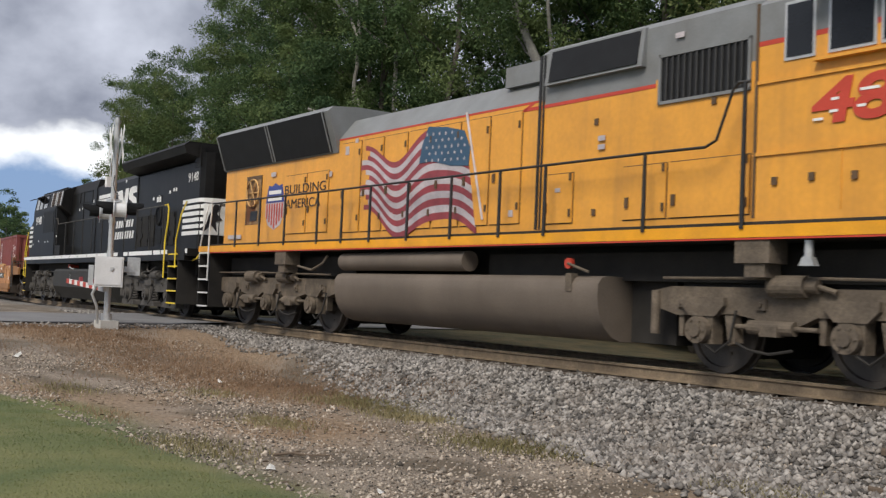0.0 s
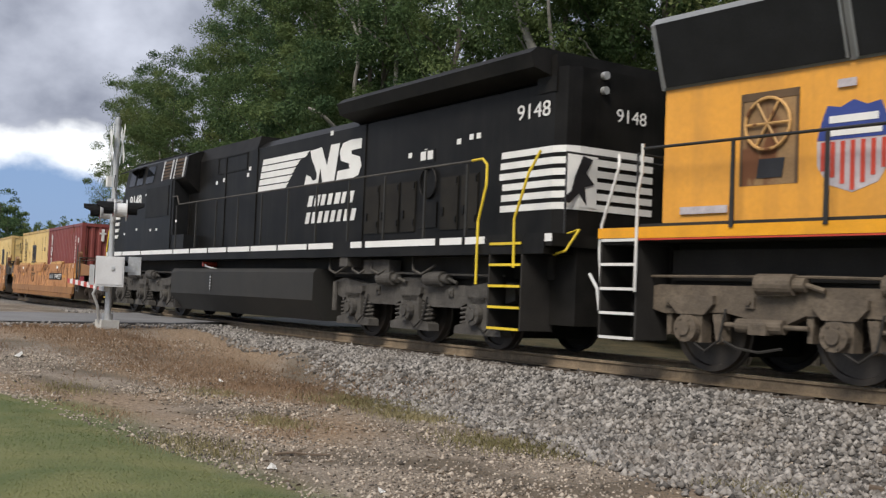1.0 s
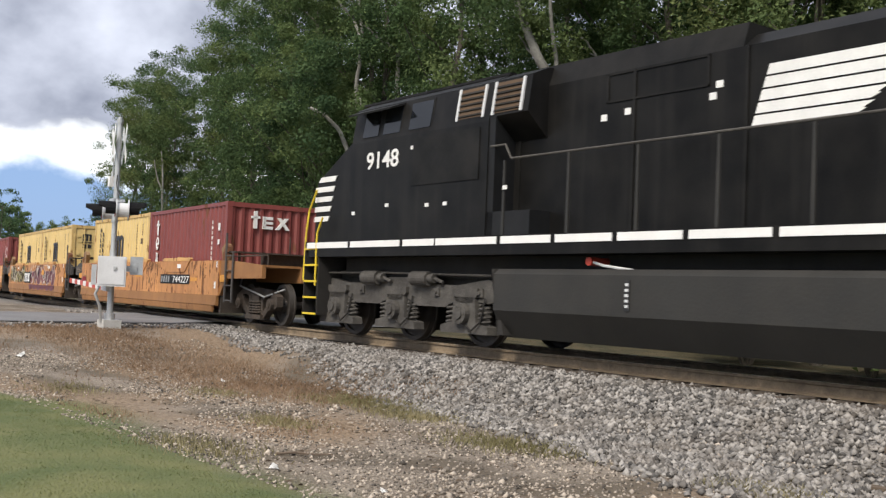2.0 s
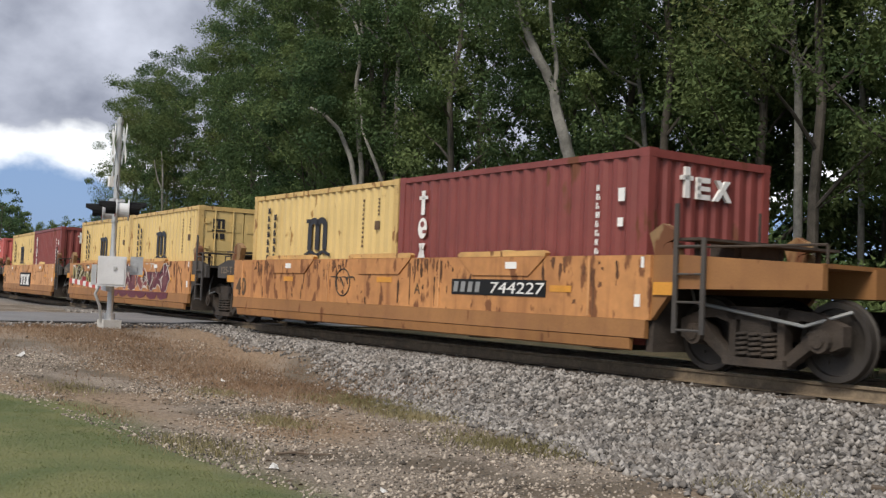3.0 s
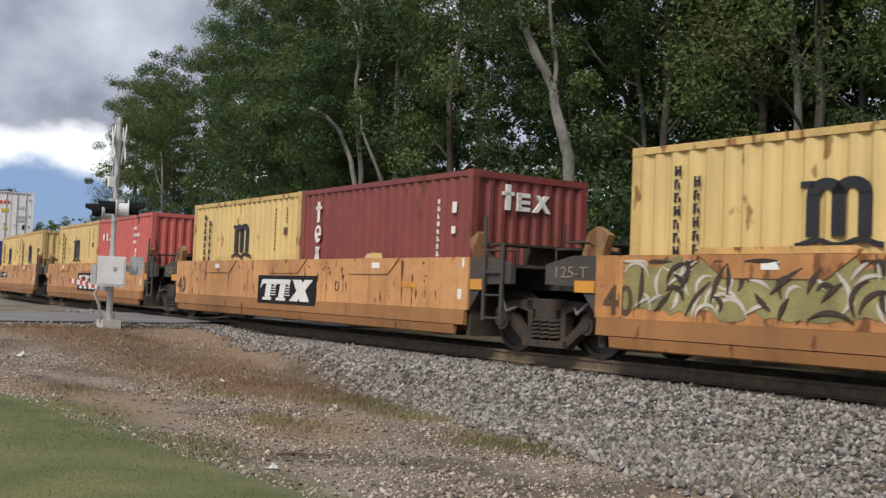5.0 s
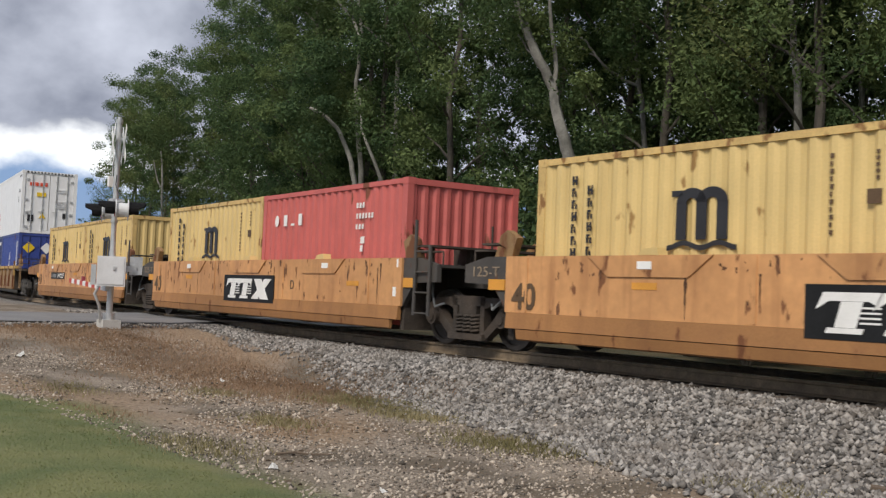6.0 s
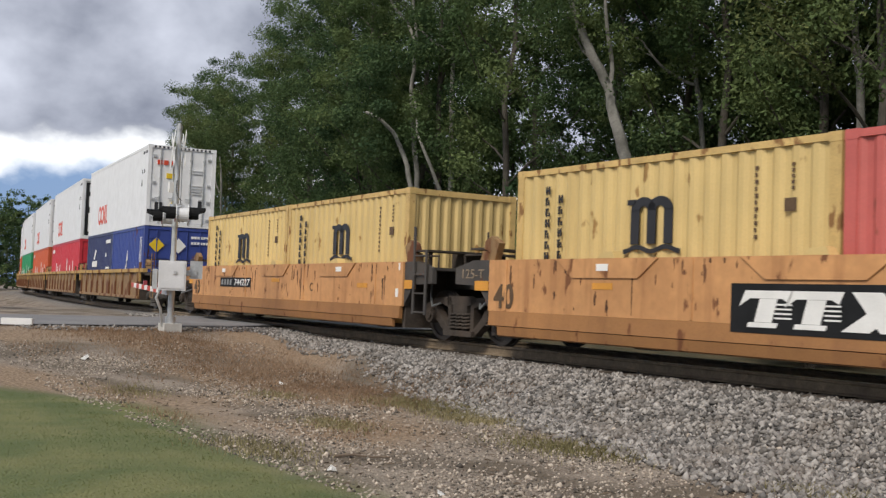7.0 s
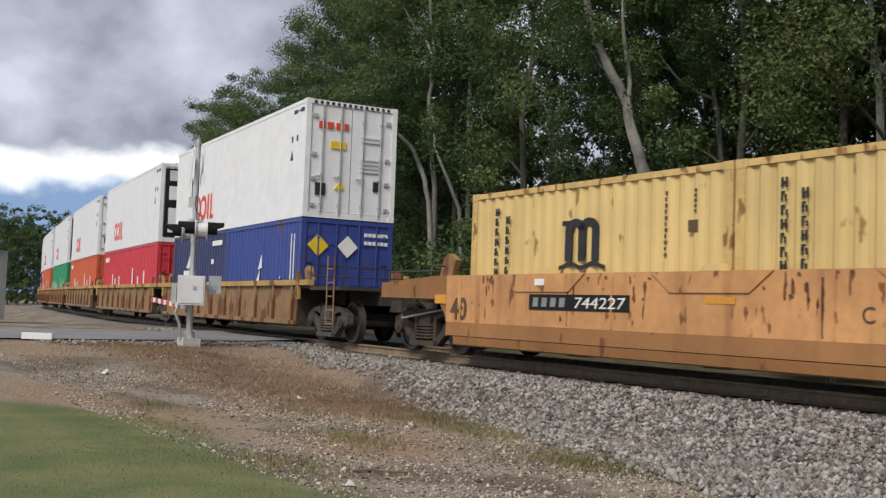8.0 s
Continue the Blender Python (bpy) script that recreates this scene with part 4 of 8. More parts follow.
def ribbed_car(label, front_truck):
    """A shallower well car with upright ribs and a yellow top rail."""
    c = thing("well_car", label, "well car", "well cars of the train")
    Lw, y = 6.35, 1.42
    for sgn in (-1, 1):
        bm = B()
        box(bm, -Lw, Lw, sgn * (y - 0.09), sgn * (y - 0.05), 0.42, 1.28)
        part("side_sheet", bm, M["rib"], c)
        bm = B()
        box(bm, -Lw - 0.9, Lw + 0.9, sgn * (y - 0.12), sgn * (y + 0.03), 1.27, 1.40)
        part("top_rail", bm, M["rib_cap"], c, "yellow top rail", bevel=0.012)
        bm = B()
        box(bm, -Lw, Lw, sgn * (y - 0.10), sgn * (y + 0.02), 0.34, 0.44)
        part("bottom_rail", bm, M["rib"], c, bevel=0.01)
        rib = None
        for i in range(10):
            x = -Lw + 0.2 + i * (2 * Lw - 0.4) / 9
            if rib is None:
                bm = B()
                box(bm, -0.045, 0.045, sgn * (y - 0.06), sgn * (y + 0.012), 0.435, 1.275)
                rib = part("rib", bm, M["rib"], c, at=pose(x, 0, 0))
            else:
                again(rib, pose(x, 0, 0))
    bm = B()
    box(bm, -Lw, Lw, -1.3, 1.3, 0.30, 0.345)
    part("floor_frame", bm, M["well_dark"], c)
    for e in (-1, 1):
        bm = B()
        box(bm, e * Lw, e * 7.28, -1.38, 1.38, 1.20, 1.27)
        box(bm, e * Lw, e * 7.28, -0.5, 0.5, 0.85, 1.22)
        box(bm, e * (Lw - 0.1), e * Lw, -1.35, 1.35, 0.34, 1.25)
        part("end_platform", bm, M["well_dark"], c, bevel=0.01)
        bm = B()
        for yy in (-1.22, 1.06):
            prism(bm, [(e * (Lw + 0.1), 1.40), (e * (Lw + 0.36), 1.40), (e * (Lw + 0.28), 1.62), (e * (Lw + 0.18), 1.74), (e * (Lw + 0.05), 1.66)], "y", yy, yy + 0.16)
        part("corner_guide", bm, M["rib"], c, bevel=0.02)
        bm = B()
        box(bm, e * (Lw + 0.1), e * (Lw + 0.28), -1.44, -1.38, 0.95, 1.62)
        box(bm, e * (Lw + 0.1), e * (Lw + 0.28), 1.38, 1.44, 0.95, 1.62)
        part("end_post", bm, M["rib_cap"], c, bevel=0.01)
        bm = B()
        for yy in (-1.36, -0.5, 0.5, 1.36):
            tube(bm, [(e * 7.2, yy, 1.25), (e * 7.2, yy, 1.72)], 0.016, 6)
        tube(bm, [(e * 7.2, -1.36, 1.72), (e * 7.2, 1.36, 1.72)], 0.016, 6)
        tube(bm, [(e * 7.2, -1.36, 1.50), (e * 7.2, 1.36, 1.50)], 0.016, 6)
        part("end_railing", bm, M["well_dark"], c)
    if front_truck:
        bm = B()
        box(bm, 7.2, 9.0, -1.38, 1.38, 1.16, 1.24)
        box(bm, 7.2, 9.0, -0.4, 0.4, 0.85, 1.18)
        box(bm, 8.9, 9.5, -0.14, 0.14, 0.72, 0.98)
        part("end_sill", bm, M["well_dark"], c, bevel=0.01)
        bm = B()
        for x in (8.3, 8.7):
            tube(bm, [(x, -1.4, 0.4), (x, -1.4, 1.9)], 0.017, 6)
        for i in range(5):
            tube(bm, [(8.3, -1.4, 0.42 + i * 0.3), (8.7, -1.4, 0.42 + i * 0.3)], 0.014, 6)
        part("ladder", bm, M["rib"], c)
        car_truck(c, 7.6, M["truck_dark"])
    car_truck(c, -7.37, M["truck_dark"])
    return c


# ---- the train, front to rear: train coordinate u is s at 3.5 s ----
def put(ob, u, half):
    MOVERS.append((ob, u, half))
    return ob


def boxcar_load(c, u_car, x, z, turned=False):
    """A container that rides in the car at u_car, x metres ahead of its middle."""
    LOADS.append((c, u_car, x, z, turned))
    return c


LOADS = []
PITCH = 15.6
UNITS = [-8.39 - PITCH * i for i in range(5)]
first = well_car("rusty orange well car unit with a number panel, loaded", end_front=True, paint=M["well_old"])
put(first, UNITS[0], 7.8)
for i, lab in enumerate(("rusty orange well car unit covered in maroon and pale graffiti", "orange well car unit with a dark mark panel", "orange well car unit with a dark mark panel, rust-stained end")):
    w = well_car(lab, paint=M["well_old"] if i == 0 else None)
    put(w, UNITS[i + 1], 7.8)
    if i == 0:
        painted = w
    elif i == 1:
        marked = w
    else:
        marked_b = w
last = well_car("rusty orange well car end unit with white number stencil", end_rear=True)
put(last, UNITS[4], 7.8)

Z_FLOOR = 0.265
ya, ma, ra = yellow_box(False), maroon_box(), red_box()
X = 3.05
boxcar_load(ya, UNITS[0], -X, Z_FLOOR)
boxcar_load(ma, UNITS[0], X, Z_FLOOR)
yend = yellow_box(True)
boxcar_load(copy_thing(ya, pose(0, 0, 0)), UNITS[1], -X, Z_FLOOR)
boxcar_load(yend, UNITS[1], X, Z_FLOOR)
boxcar_load(copy_thing(ya, pose(0, 0, 0)), UNITS[2], -X, Z_FLOOR)
boxcar_load(copy_thing(ma, pose(0, 0, 0)), UNITS[2], X, Z_FLOOR)
boxcar_load(copy_thing(ya, pose(0, 0, 0)), UNITS[3], -X, Z_FLOOR)
boxcar_load(ra, UNITS[3], X, Z_FLOOR)
boxcar_load(copy_thing(ya, pose(0, 0, 0)), UNITS[4], -X, Z_FLOOR)
boxcar_load(copy_thing(ya, pose(0, 0, 0)), UNITS[4], X, Z_FLOOR)

# the second well car set with stacked containers
REAR = [-90.72 - 14.74 * i for i in range(7)]
Z_RIB = 0.35
lead = ribbed_car("weathered yellow ribbed well car with stacked blue and white containers", True)
put(lead, REAR[0], 7.37)
rib_unit = ribbed_car("weathered yellow ribbed well car with stacked containers", False)
put(rib_unit, REAR[1], 7.37)
for u in REAR[2:]:
    copy_vehicle(rib_unit, u, 7.37)
top_a, top_b = reefer(False), reefer(True)
Z_TOP = Z_RIB + 2.60
boxcar_load(top_a, REAR[0], 0, Z_TOP)
boxcar_load(top_b, REAR[1], 0, Z_TOP)
for k, u in enumerate(REAR[2:]):
    boxcar_load(copy_thing(top_b if k % 2 else top_a, pose(0, 0, 0)), u, 0, Z_TOP)
blue = container("blue corrugated shipping container with hazard placards, under a white one", M["c_blue"], doors=1, group="stacked containers")
decal("painted_mark", [[(-0.25, 1.0), (0.05, 1.35), (0.0, 0.95)], [(-0.1, 1.35), (0.15, 1.75), (0.2, 1.4)], rect(2.35, 2.4, 0.9, 2.2), rect(2.55, 2.6, 0.9, 2.2), rect(1.6, 1.66, 1.1, 1.16)], M["white"], blue, FACE)
bm = B()
for cy, m in ((-0.78, "warn"), (0.0, "white")):
    bm = B()
    prism(bm, [(cy, 1.65), (cy + 0.27, 1.92), (cy, 2.19), (cy - 0.27, 1.92)], "x", 3.0, 3.04)
    part("placard", bm, M[m], blue)
bm = B()
for z in (2.2, 2.0):
    for i in range(6):
        box(bm, 3.0, 3.035, 0.45 + i * 0.11, 0.53 + i * 0.11, z, z + 0.09)
part("stencil_block", bm, M["white"], blue)["kind"] = "stuff"
navy = container("dark navy corrugated shipping container under a white one", M["c_navy"], doors=-1, group="stacked containers")
decal("painted_mark", [rect(-1.6, -0.4, 1.2, 1.45), [(-1.3, 1.55), (-0.9, 1.95), (-0.6, 1.9), (-1.0, 1.5)], rect(1.55, 1.8, 1.6, 1.75), rect(1.6, 2.6, 2.15, 2.3), rect(1.75, 2.5, 1.1, 1.18)], M["white"], navy, FACE)
boxcar_load(blue, REAR[0], X, Z_RIB)
boxcar_load(navy, REAR[0], -X, Z_RIB)
for u, m, lab in ((REAR[1], "c_bright", "bright red long shipping container with white marks, under a white one"), (REAR[2], "c_orange", "orange-red long shipping container under a white one"),
                  (REAR[3], "c_green", "green long shipping container under a white one"), (REAR[4], "c_orange", "faded orange long container under a white one"),
                  (REAR[5], "c_blue", "blue long container under a white one"), (REAR[6], "c_bright", "red long container under a white one")):
    k = container(lab, M[m], 12.192, doors=1, group="stacked containers")
    o = []
    for x in (-3.6, -2.9, -1.9, 1.2, 2.4, 3.6):
        o += [rect(x, x + 0.22, 1.0, 1.55 + 0.2 * math.sin(x * 7)), rect(x - 0.2, x + 0.4, 0.92, 1.02)]
    o += [rect(-5.6, -4.6, 2.1, 2.3)] if m != "c_green" else [rect(-5.4, -5.0, 0.9, 1.5)]
    decal("painted_mark", o, M["white"], k, FACE)
    boxcar_load(k, u, 0, Z_RIB)


# ---- painted marks on the orange well cars ----
WY = -1.49


def strokes(c, seed, x0, x1, z0, z1, count, material, name, wide=0.07, y=WY - 0.004):
    """Curved, tapered spray-paint strokes inside a field."""
    rng = random.Random(seed)
    for i in range(count):
        cx, cz = rng.uniform(x0, x1), rng.uniform(z0, z1)
        a, bend, ln = rng.uniform(0.5, 2.6), rng.uniform(-2.6, 2.6), rng.uniform(0.25, 0.6)
        pts = []
        for k in range(9):
            f = k / 8
            pts.append((cx, cz, a + bend * f, wide * math.sin(math.pi * min(max(f, 0.06), 0.94))))
            cx += math.cos(a + bend * f) * ln / 8
            cz += math.sin(a + bend * f) * ln / 8
        pts = [(p[0], min(max(p[1], z0), z1), p[2], p[3]) for p in pts]
        up = [(p[0] - math.sin(p[2]) * p[3], p[1] + math.cos(p[2]) * p[3] * 0.8) for p in pts]
        dn = [(p[0] + math.sin(p[2]) * p[3], p[1] - math.cos(p[2]) * p[3] * 0.8) for p in pts]
        bm = B()
        prism(bm, [(q[0], min(max(q[1], z0 - 0.03), z1 + 0.03)) for q in up + dn[::-1]], "y", y - 0.003 - 0.0004 * i, y + 0.004)
        part(name, bm, material, c)


def blob(x0, x1, z0, z1, seed, n=26):
    rng = random.Random(seed)
    top = [(x0 + (x1 - x0) * i / n, z1 - rng.uniform(0, 0.22) * (1 if 0 < i < n else 2)) for i in range(n + 1)]
    low = [(x0 + (x1 - x0) * i / n, z0 + rng.uniform(0, 0.16)) for i in range(n + 1)]
    return low + top[::-1]


def mark_panel(c, x0, x1, z0, z1):
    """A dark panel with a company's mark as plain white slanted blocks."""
    decal("mark_panel", [rect(x0, x1, z0, z1)], M["dark"], c, WY, "dark panel with a white mark", thick=0.026)
    w, h = x1 - x0, z1 - z0
    o = []
    for k in (0.05, 0.30):
        a = x0 + w * k
        o.append([(a, z1 - h * 0.46), (a + w * 0.035, z1 - h * 0.14), (a + w * 0.295, z1 - h * 0.14), (a + w * 0.27, z1 - h * 0.38), (a + w * 0.235, z1 - h * 0.30), (a + w * 0.06, z1 - h * 0.30)])
        o.append(rect(a + w * 0.085, a + w * 0.180, z0 + h * 0.225, z1 - h * 0.305, w * 0.03))
        o.append(rect(a + w * 0.045, a + w * 0.205, z0 + h * 0.12, z0 + h * 0.22, w * 0.01))
    a = x0 + w * 0.58
    o.append([(a, z0 + h * 0.12), (a + w * 0.13, z0 + h * 0.12), (a + w * 0.38, z1 - h * 0.14), (a + w * 0.25, z1 - h * 0.14)])
    for i in range(4):
        z = z0 + h * (0.30 + 0.09 * i)
        o.append(rect(x0 + w * 0.245, x0 + w * 0.335, z, z + h * 0.035))
        o.append(rect(x0 + w * 0.50, x0 + w * 0.58, z, z + h * 0.035))
    decal("lower_mark", o, M["white"], c, WY - 0.028, thick=0.004)
    decal("lower_mark", [[(a + w * 0.05, z1 - h * 0.14), (a + w * 0.19, z1 - h * 0.14), (a + w * 0.33, z0 + h * 0.12), (a + w * 0.18, z0 + h * 0.12)]], M["white"], c, WY - 0.0295, thick=0.004)


def dress(c, i, rear=False):
    """Stencils, labels and reflectors that each unit carries."""
    lettering("40", M["ink_brown"], c, 0.52, side_at(-6.0, WY - 0.006, 0.66), "stencil", bold=0.012)
    if not rear:
        lettering("125-T", M["tan_ink"], c, 0.22, side_at(-6.95, -1.457, 1.12), "stencil", width=0.62)
    for x, z, w, h, m in ((6.16, 0.76, 0.10, 0.16, "ref"), (-3.8, 1.24, 0.24, 0.10, "ref"), (3.5, 1.24, 0.26, 0.10, "ref"), (-3.9, 0.98, 0.42, 0.09, "patch"), (-0.2, 1.0, 0.5, 0.09, "patch"), (4.5, 0.92, 0.45, 0.09, "patch"), (6.26, 1.26, 0.05, 0.14, "ref")):
        bm = B()
        box(bm, x, x + w, WY - (0.028 if z > 1.15 and abs(x) < 5 else 0.006), WY + 0.002, z, z + h)
        part("label_plate", bm, M[m], c)
    rng = random.Random(50 + i)
    o = []
    for k in range(5):   # small scraped rust marks with a shape of their own
        x, z, w = rng.uniform(-5.6, 5.6), rng.uniform(0.5, 1.3), rng.uniform(0.012, 0.04)
        h = rng.uniform(0.06, 0.32)
        o.append([(x - w, z), (x - w * 0.3, z - h * 0.5), (x, z - h), (x + w * 0.4, z - h * 0.4), (x + w, z - 0.02), (x + w * 0.5, z + 0.05), (x - w * 0.4, z + 0.06)])
    bm = B()
    for q in o:
        prism(bm, q, "y", WY - 0.003, WY + 0.004)
    # ragged flaking rust, thickest under the top edge beside the pockets
    old = i in (0, 1)
    for k in range(7 if old else 5):   # long rust runs down the side
        x, z, r = rng.choice((-5.6, -4.9, -3.0, -1.9, 0.9, 1.7, 2.6, 4.7, 5.6)) + rng.gauss(0, 0.12), rng.uniform(1.1, 1.39), rng.uniform(0.015, 0.045)
        low, edge = max(0.63, z - rng.uniform(0.25, 0.8)), []
        for j in range(9):
            f = j / 8
            edge.append((r * (1 - 0.75 * f) * rng.uniform(0.4, 1.3), z + (low - z) * f))
        prism(bm, [(x - q, v) for q, v in edge] + [(x + q * rng.uniform(0.5, 1.2), v) for q, v in edge[::-1]], "y", WY - 0.0019 - 0.00003 * k, WY + 0.004)
    for k in range(120 if old else 46):
        if k % 4:
            x, z = rng.choice((-5.2, -4.7, -2.4, -1.9, -1.5, 1.1, 1.6, 1.95, 4.6, 5.3)) + rng.gauss(0, 0.16), 1.39 - abs(rng.gauss(0, 0.16))
        else:
            x, z = rng.uniform(-6.0, 6.0), rng.uniform(0.64, 1.3)
        r, tall, n = rng.uniform(0.010, 0.05 if old else 0.042), rng.choice((0.8, 1.2, 1.8, 3.5, 5.0)), 11
        q = []
        for j in range(n):
            a, s = 2 * math.pi * j / n, r * rng.uniform(0.35, 1.2)
            q.append((x + s * math.cos(a), min(z + s * tall * math.sin(a), 1.405)))
        prism(bm, q, "y", WY - 0.0022 - 0.00002 * k, WY + 0.004)
    part("rust_wear", bm, M["rust_flake"], c)["kind"] = "stuff"
    stencil = "A" if i == 0 else rng.choice("BCD")
    lettering(stencil, M["ink_brown"], c, 0.26, side_at(1.12 if i == 0 else rng.choice((2.2, -3.2)), WY - 0.006, 0.82), "stencil")
    if old:   # long yellow guide rails over the pockets
        for x in (-3.65, -0.15, 3.35):
            bm = B()
            prism(bm, [(x - 1.08, 1.421), (x + 1.02, 1.421), (x + 1.05, 1.47), (x + 0.98, 1.505), (x - 1.02, 1.50), (x - 1.10, 1.45)], "y", WY - 0.012, WY + 0.075)
            part("guide_rail", bm, M["rail_worn"], c, "worn yellow guide rail", bevel=0.02)


for i, c in enumerate((first, painted, marked, marked_b, last)):
    dress(c, i, c is last)
mark_panel(marked, -1.33, 1.36, 0.50, 1.09)
mark_panel(marked_b, -1.33, 1.36, 0.50, 1.09)
decal("number_panel", [rect(2.12, 4.42, 0.84, 1.08)], M["dark"], first, WY - 0.004)
lettering("744227", M["white"], first, 0.24, side_at(3.74, WY - 0.013, 0.875), "car_number", width=1.26, shear=0.1)
decal("stencil_block", [rect(2.17 + k * 0.19, 2.28 + k * 0.19, 0.88, 1.04, 0.03) for k in range(4)], M["cab_grey"], first, WY - 0.009)
decal("number_panel", [rect(-3.95, -1.62, 0.86, 1.10)], M["dark"], last, WY - 0.004)
lettering("744227", M["white"], last, 0.23, side_at(-2.28, WY - 0.013, 0.90), "car_number", width=1.12, shear=0.1)
decal("stencil_block", [rect(-3.85 + k * 0.22, -3.72 + k * 0.22, 0.91, 1.05, 0.02) for k in range(4)], M["cab_grey"], last, WY - 0.009)
# a round sprayed outline on the first unit
bm = B()
tube(bm, [(-1.42 + 0.27 * math.cos(a), WY - 0.006, 0.98 + 0.25 * math.sin(a)) for a in [k * math.pi / 14 for k in range(29)]], 0.012, 5)
part("sprayed_ring", bm, M["well_dark"], first)
strokes(first, 3, -1.62, -1.22, 0.84, 1.08, 9, M["well_dark"], "sprayed_stroke", 0.02)
# the graffiti
def spray_shape(cx, cz, rx, rz, seed, grow=0.0):
    """A lumpy pointed outline, as of a sprayed letter."""
    rng = random.Random(seed)
    q = []
    for j in range(15):
        a, k = 2 * math.pi * j / 15, rng.uniform(0.72, 1.12)
        q.append((cx + (rx * k + grow) * math.cos(a + 0.3 * math.sin(2 * a)), min(max(cz + (rz * k + grow) * math.sin(a), 0.612), 1.402)))
    return q


for i, (cx, rx) in enumerate(((-0.35, 0.62), (0.55, 0.66), (1.45, 0.62), (2.4, 0.70), (3.35, 0.66), (4.3, 0.62))):
    cz = 1.02 + 0.07 * math.sin(i * 2.3)
    decal("graffiti_edge", [spray_shape(cx, cz, rx, 0.43, 60 + i, 0.035)], M["graf_white"], painted, WY - 0.0012 - 0.0003 * i, "pale outline of graffiti")
    decal("graffiti_ground", [spray_shape(cx, cz, rx, 0.43, 60 + i)], M["graf"] if i % 3 else M["c_maroon"], painted, WY - 0.0036 - 0.0003 * i, "maroon graffiti letter shape")
    decal("graffiti_fill", [spray_shape(cx + 0.1, cz - 0.05, rx * 0.42, 0.17, 80 + i)], M["graf_rose"], painted, WY - 0.0064)
    low = [(cx - rx * 0.8, 0.596), (cx + rx * 0.8, 0.596), (cx + rx * (0.5 + 0.1 * (i % 3)), 0.42 + 0.04 * (i % 2)), (cx - rx * 0.1, 0.39), (cx - rx * 0.55, 0.45)]
    decal("graffiti_ground", [low], M["graf"], painted, WY - 0.026, "maroon graffiti letter shape")
strokes(painted, 5, -0.6, 4.6, 0.66, 1.36, 46, M["graf_white"], "graffiti_stroke", 0.022, WY - 0.009)
strokes(painted, 6, -0.6, 4.6, 0.66, 1.36, 26, M["ink"], "graffiti_stroke", 0.022, WY - 0.011)
decal("sprayed_patch", [[(2.05, 1.02), (2.5, 0.98), (2.6, 1.12), (2.3, 1.22), (2.1, 1.2)]], M["patch"], painted, WY - 0.025)
decal("graffiti_ground", [blob(-5.9, -1.9, 0.61, 1.41, 3)], M["graf_green"], painted, WY - 0.001, "faded green graffiti field")
strokes(painted, 7, -5.7, -2.2, 0.66, 1.34, 34, M["graf_white"], "graffiti_stroke", 0.028, WY - 0.005)
strokes(painted, 8, -5.7, -2.2, 0.66, 1.34, 34, M["well_dark"], "graffiti_stroke", 0.035, WY - 0.014)
mark_panel(painted, -2.05, -0.55, 0.66, 1.12)


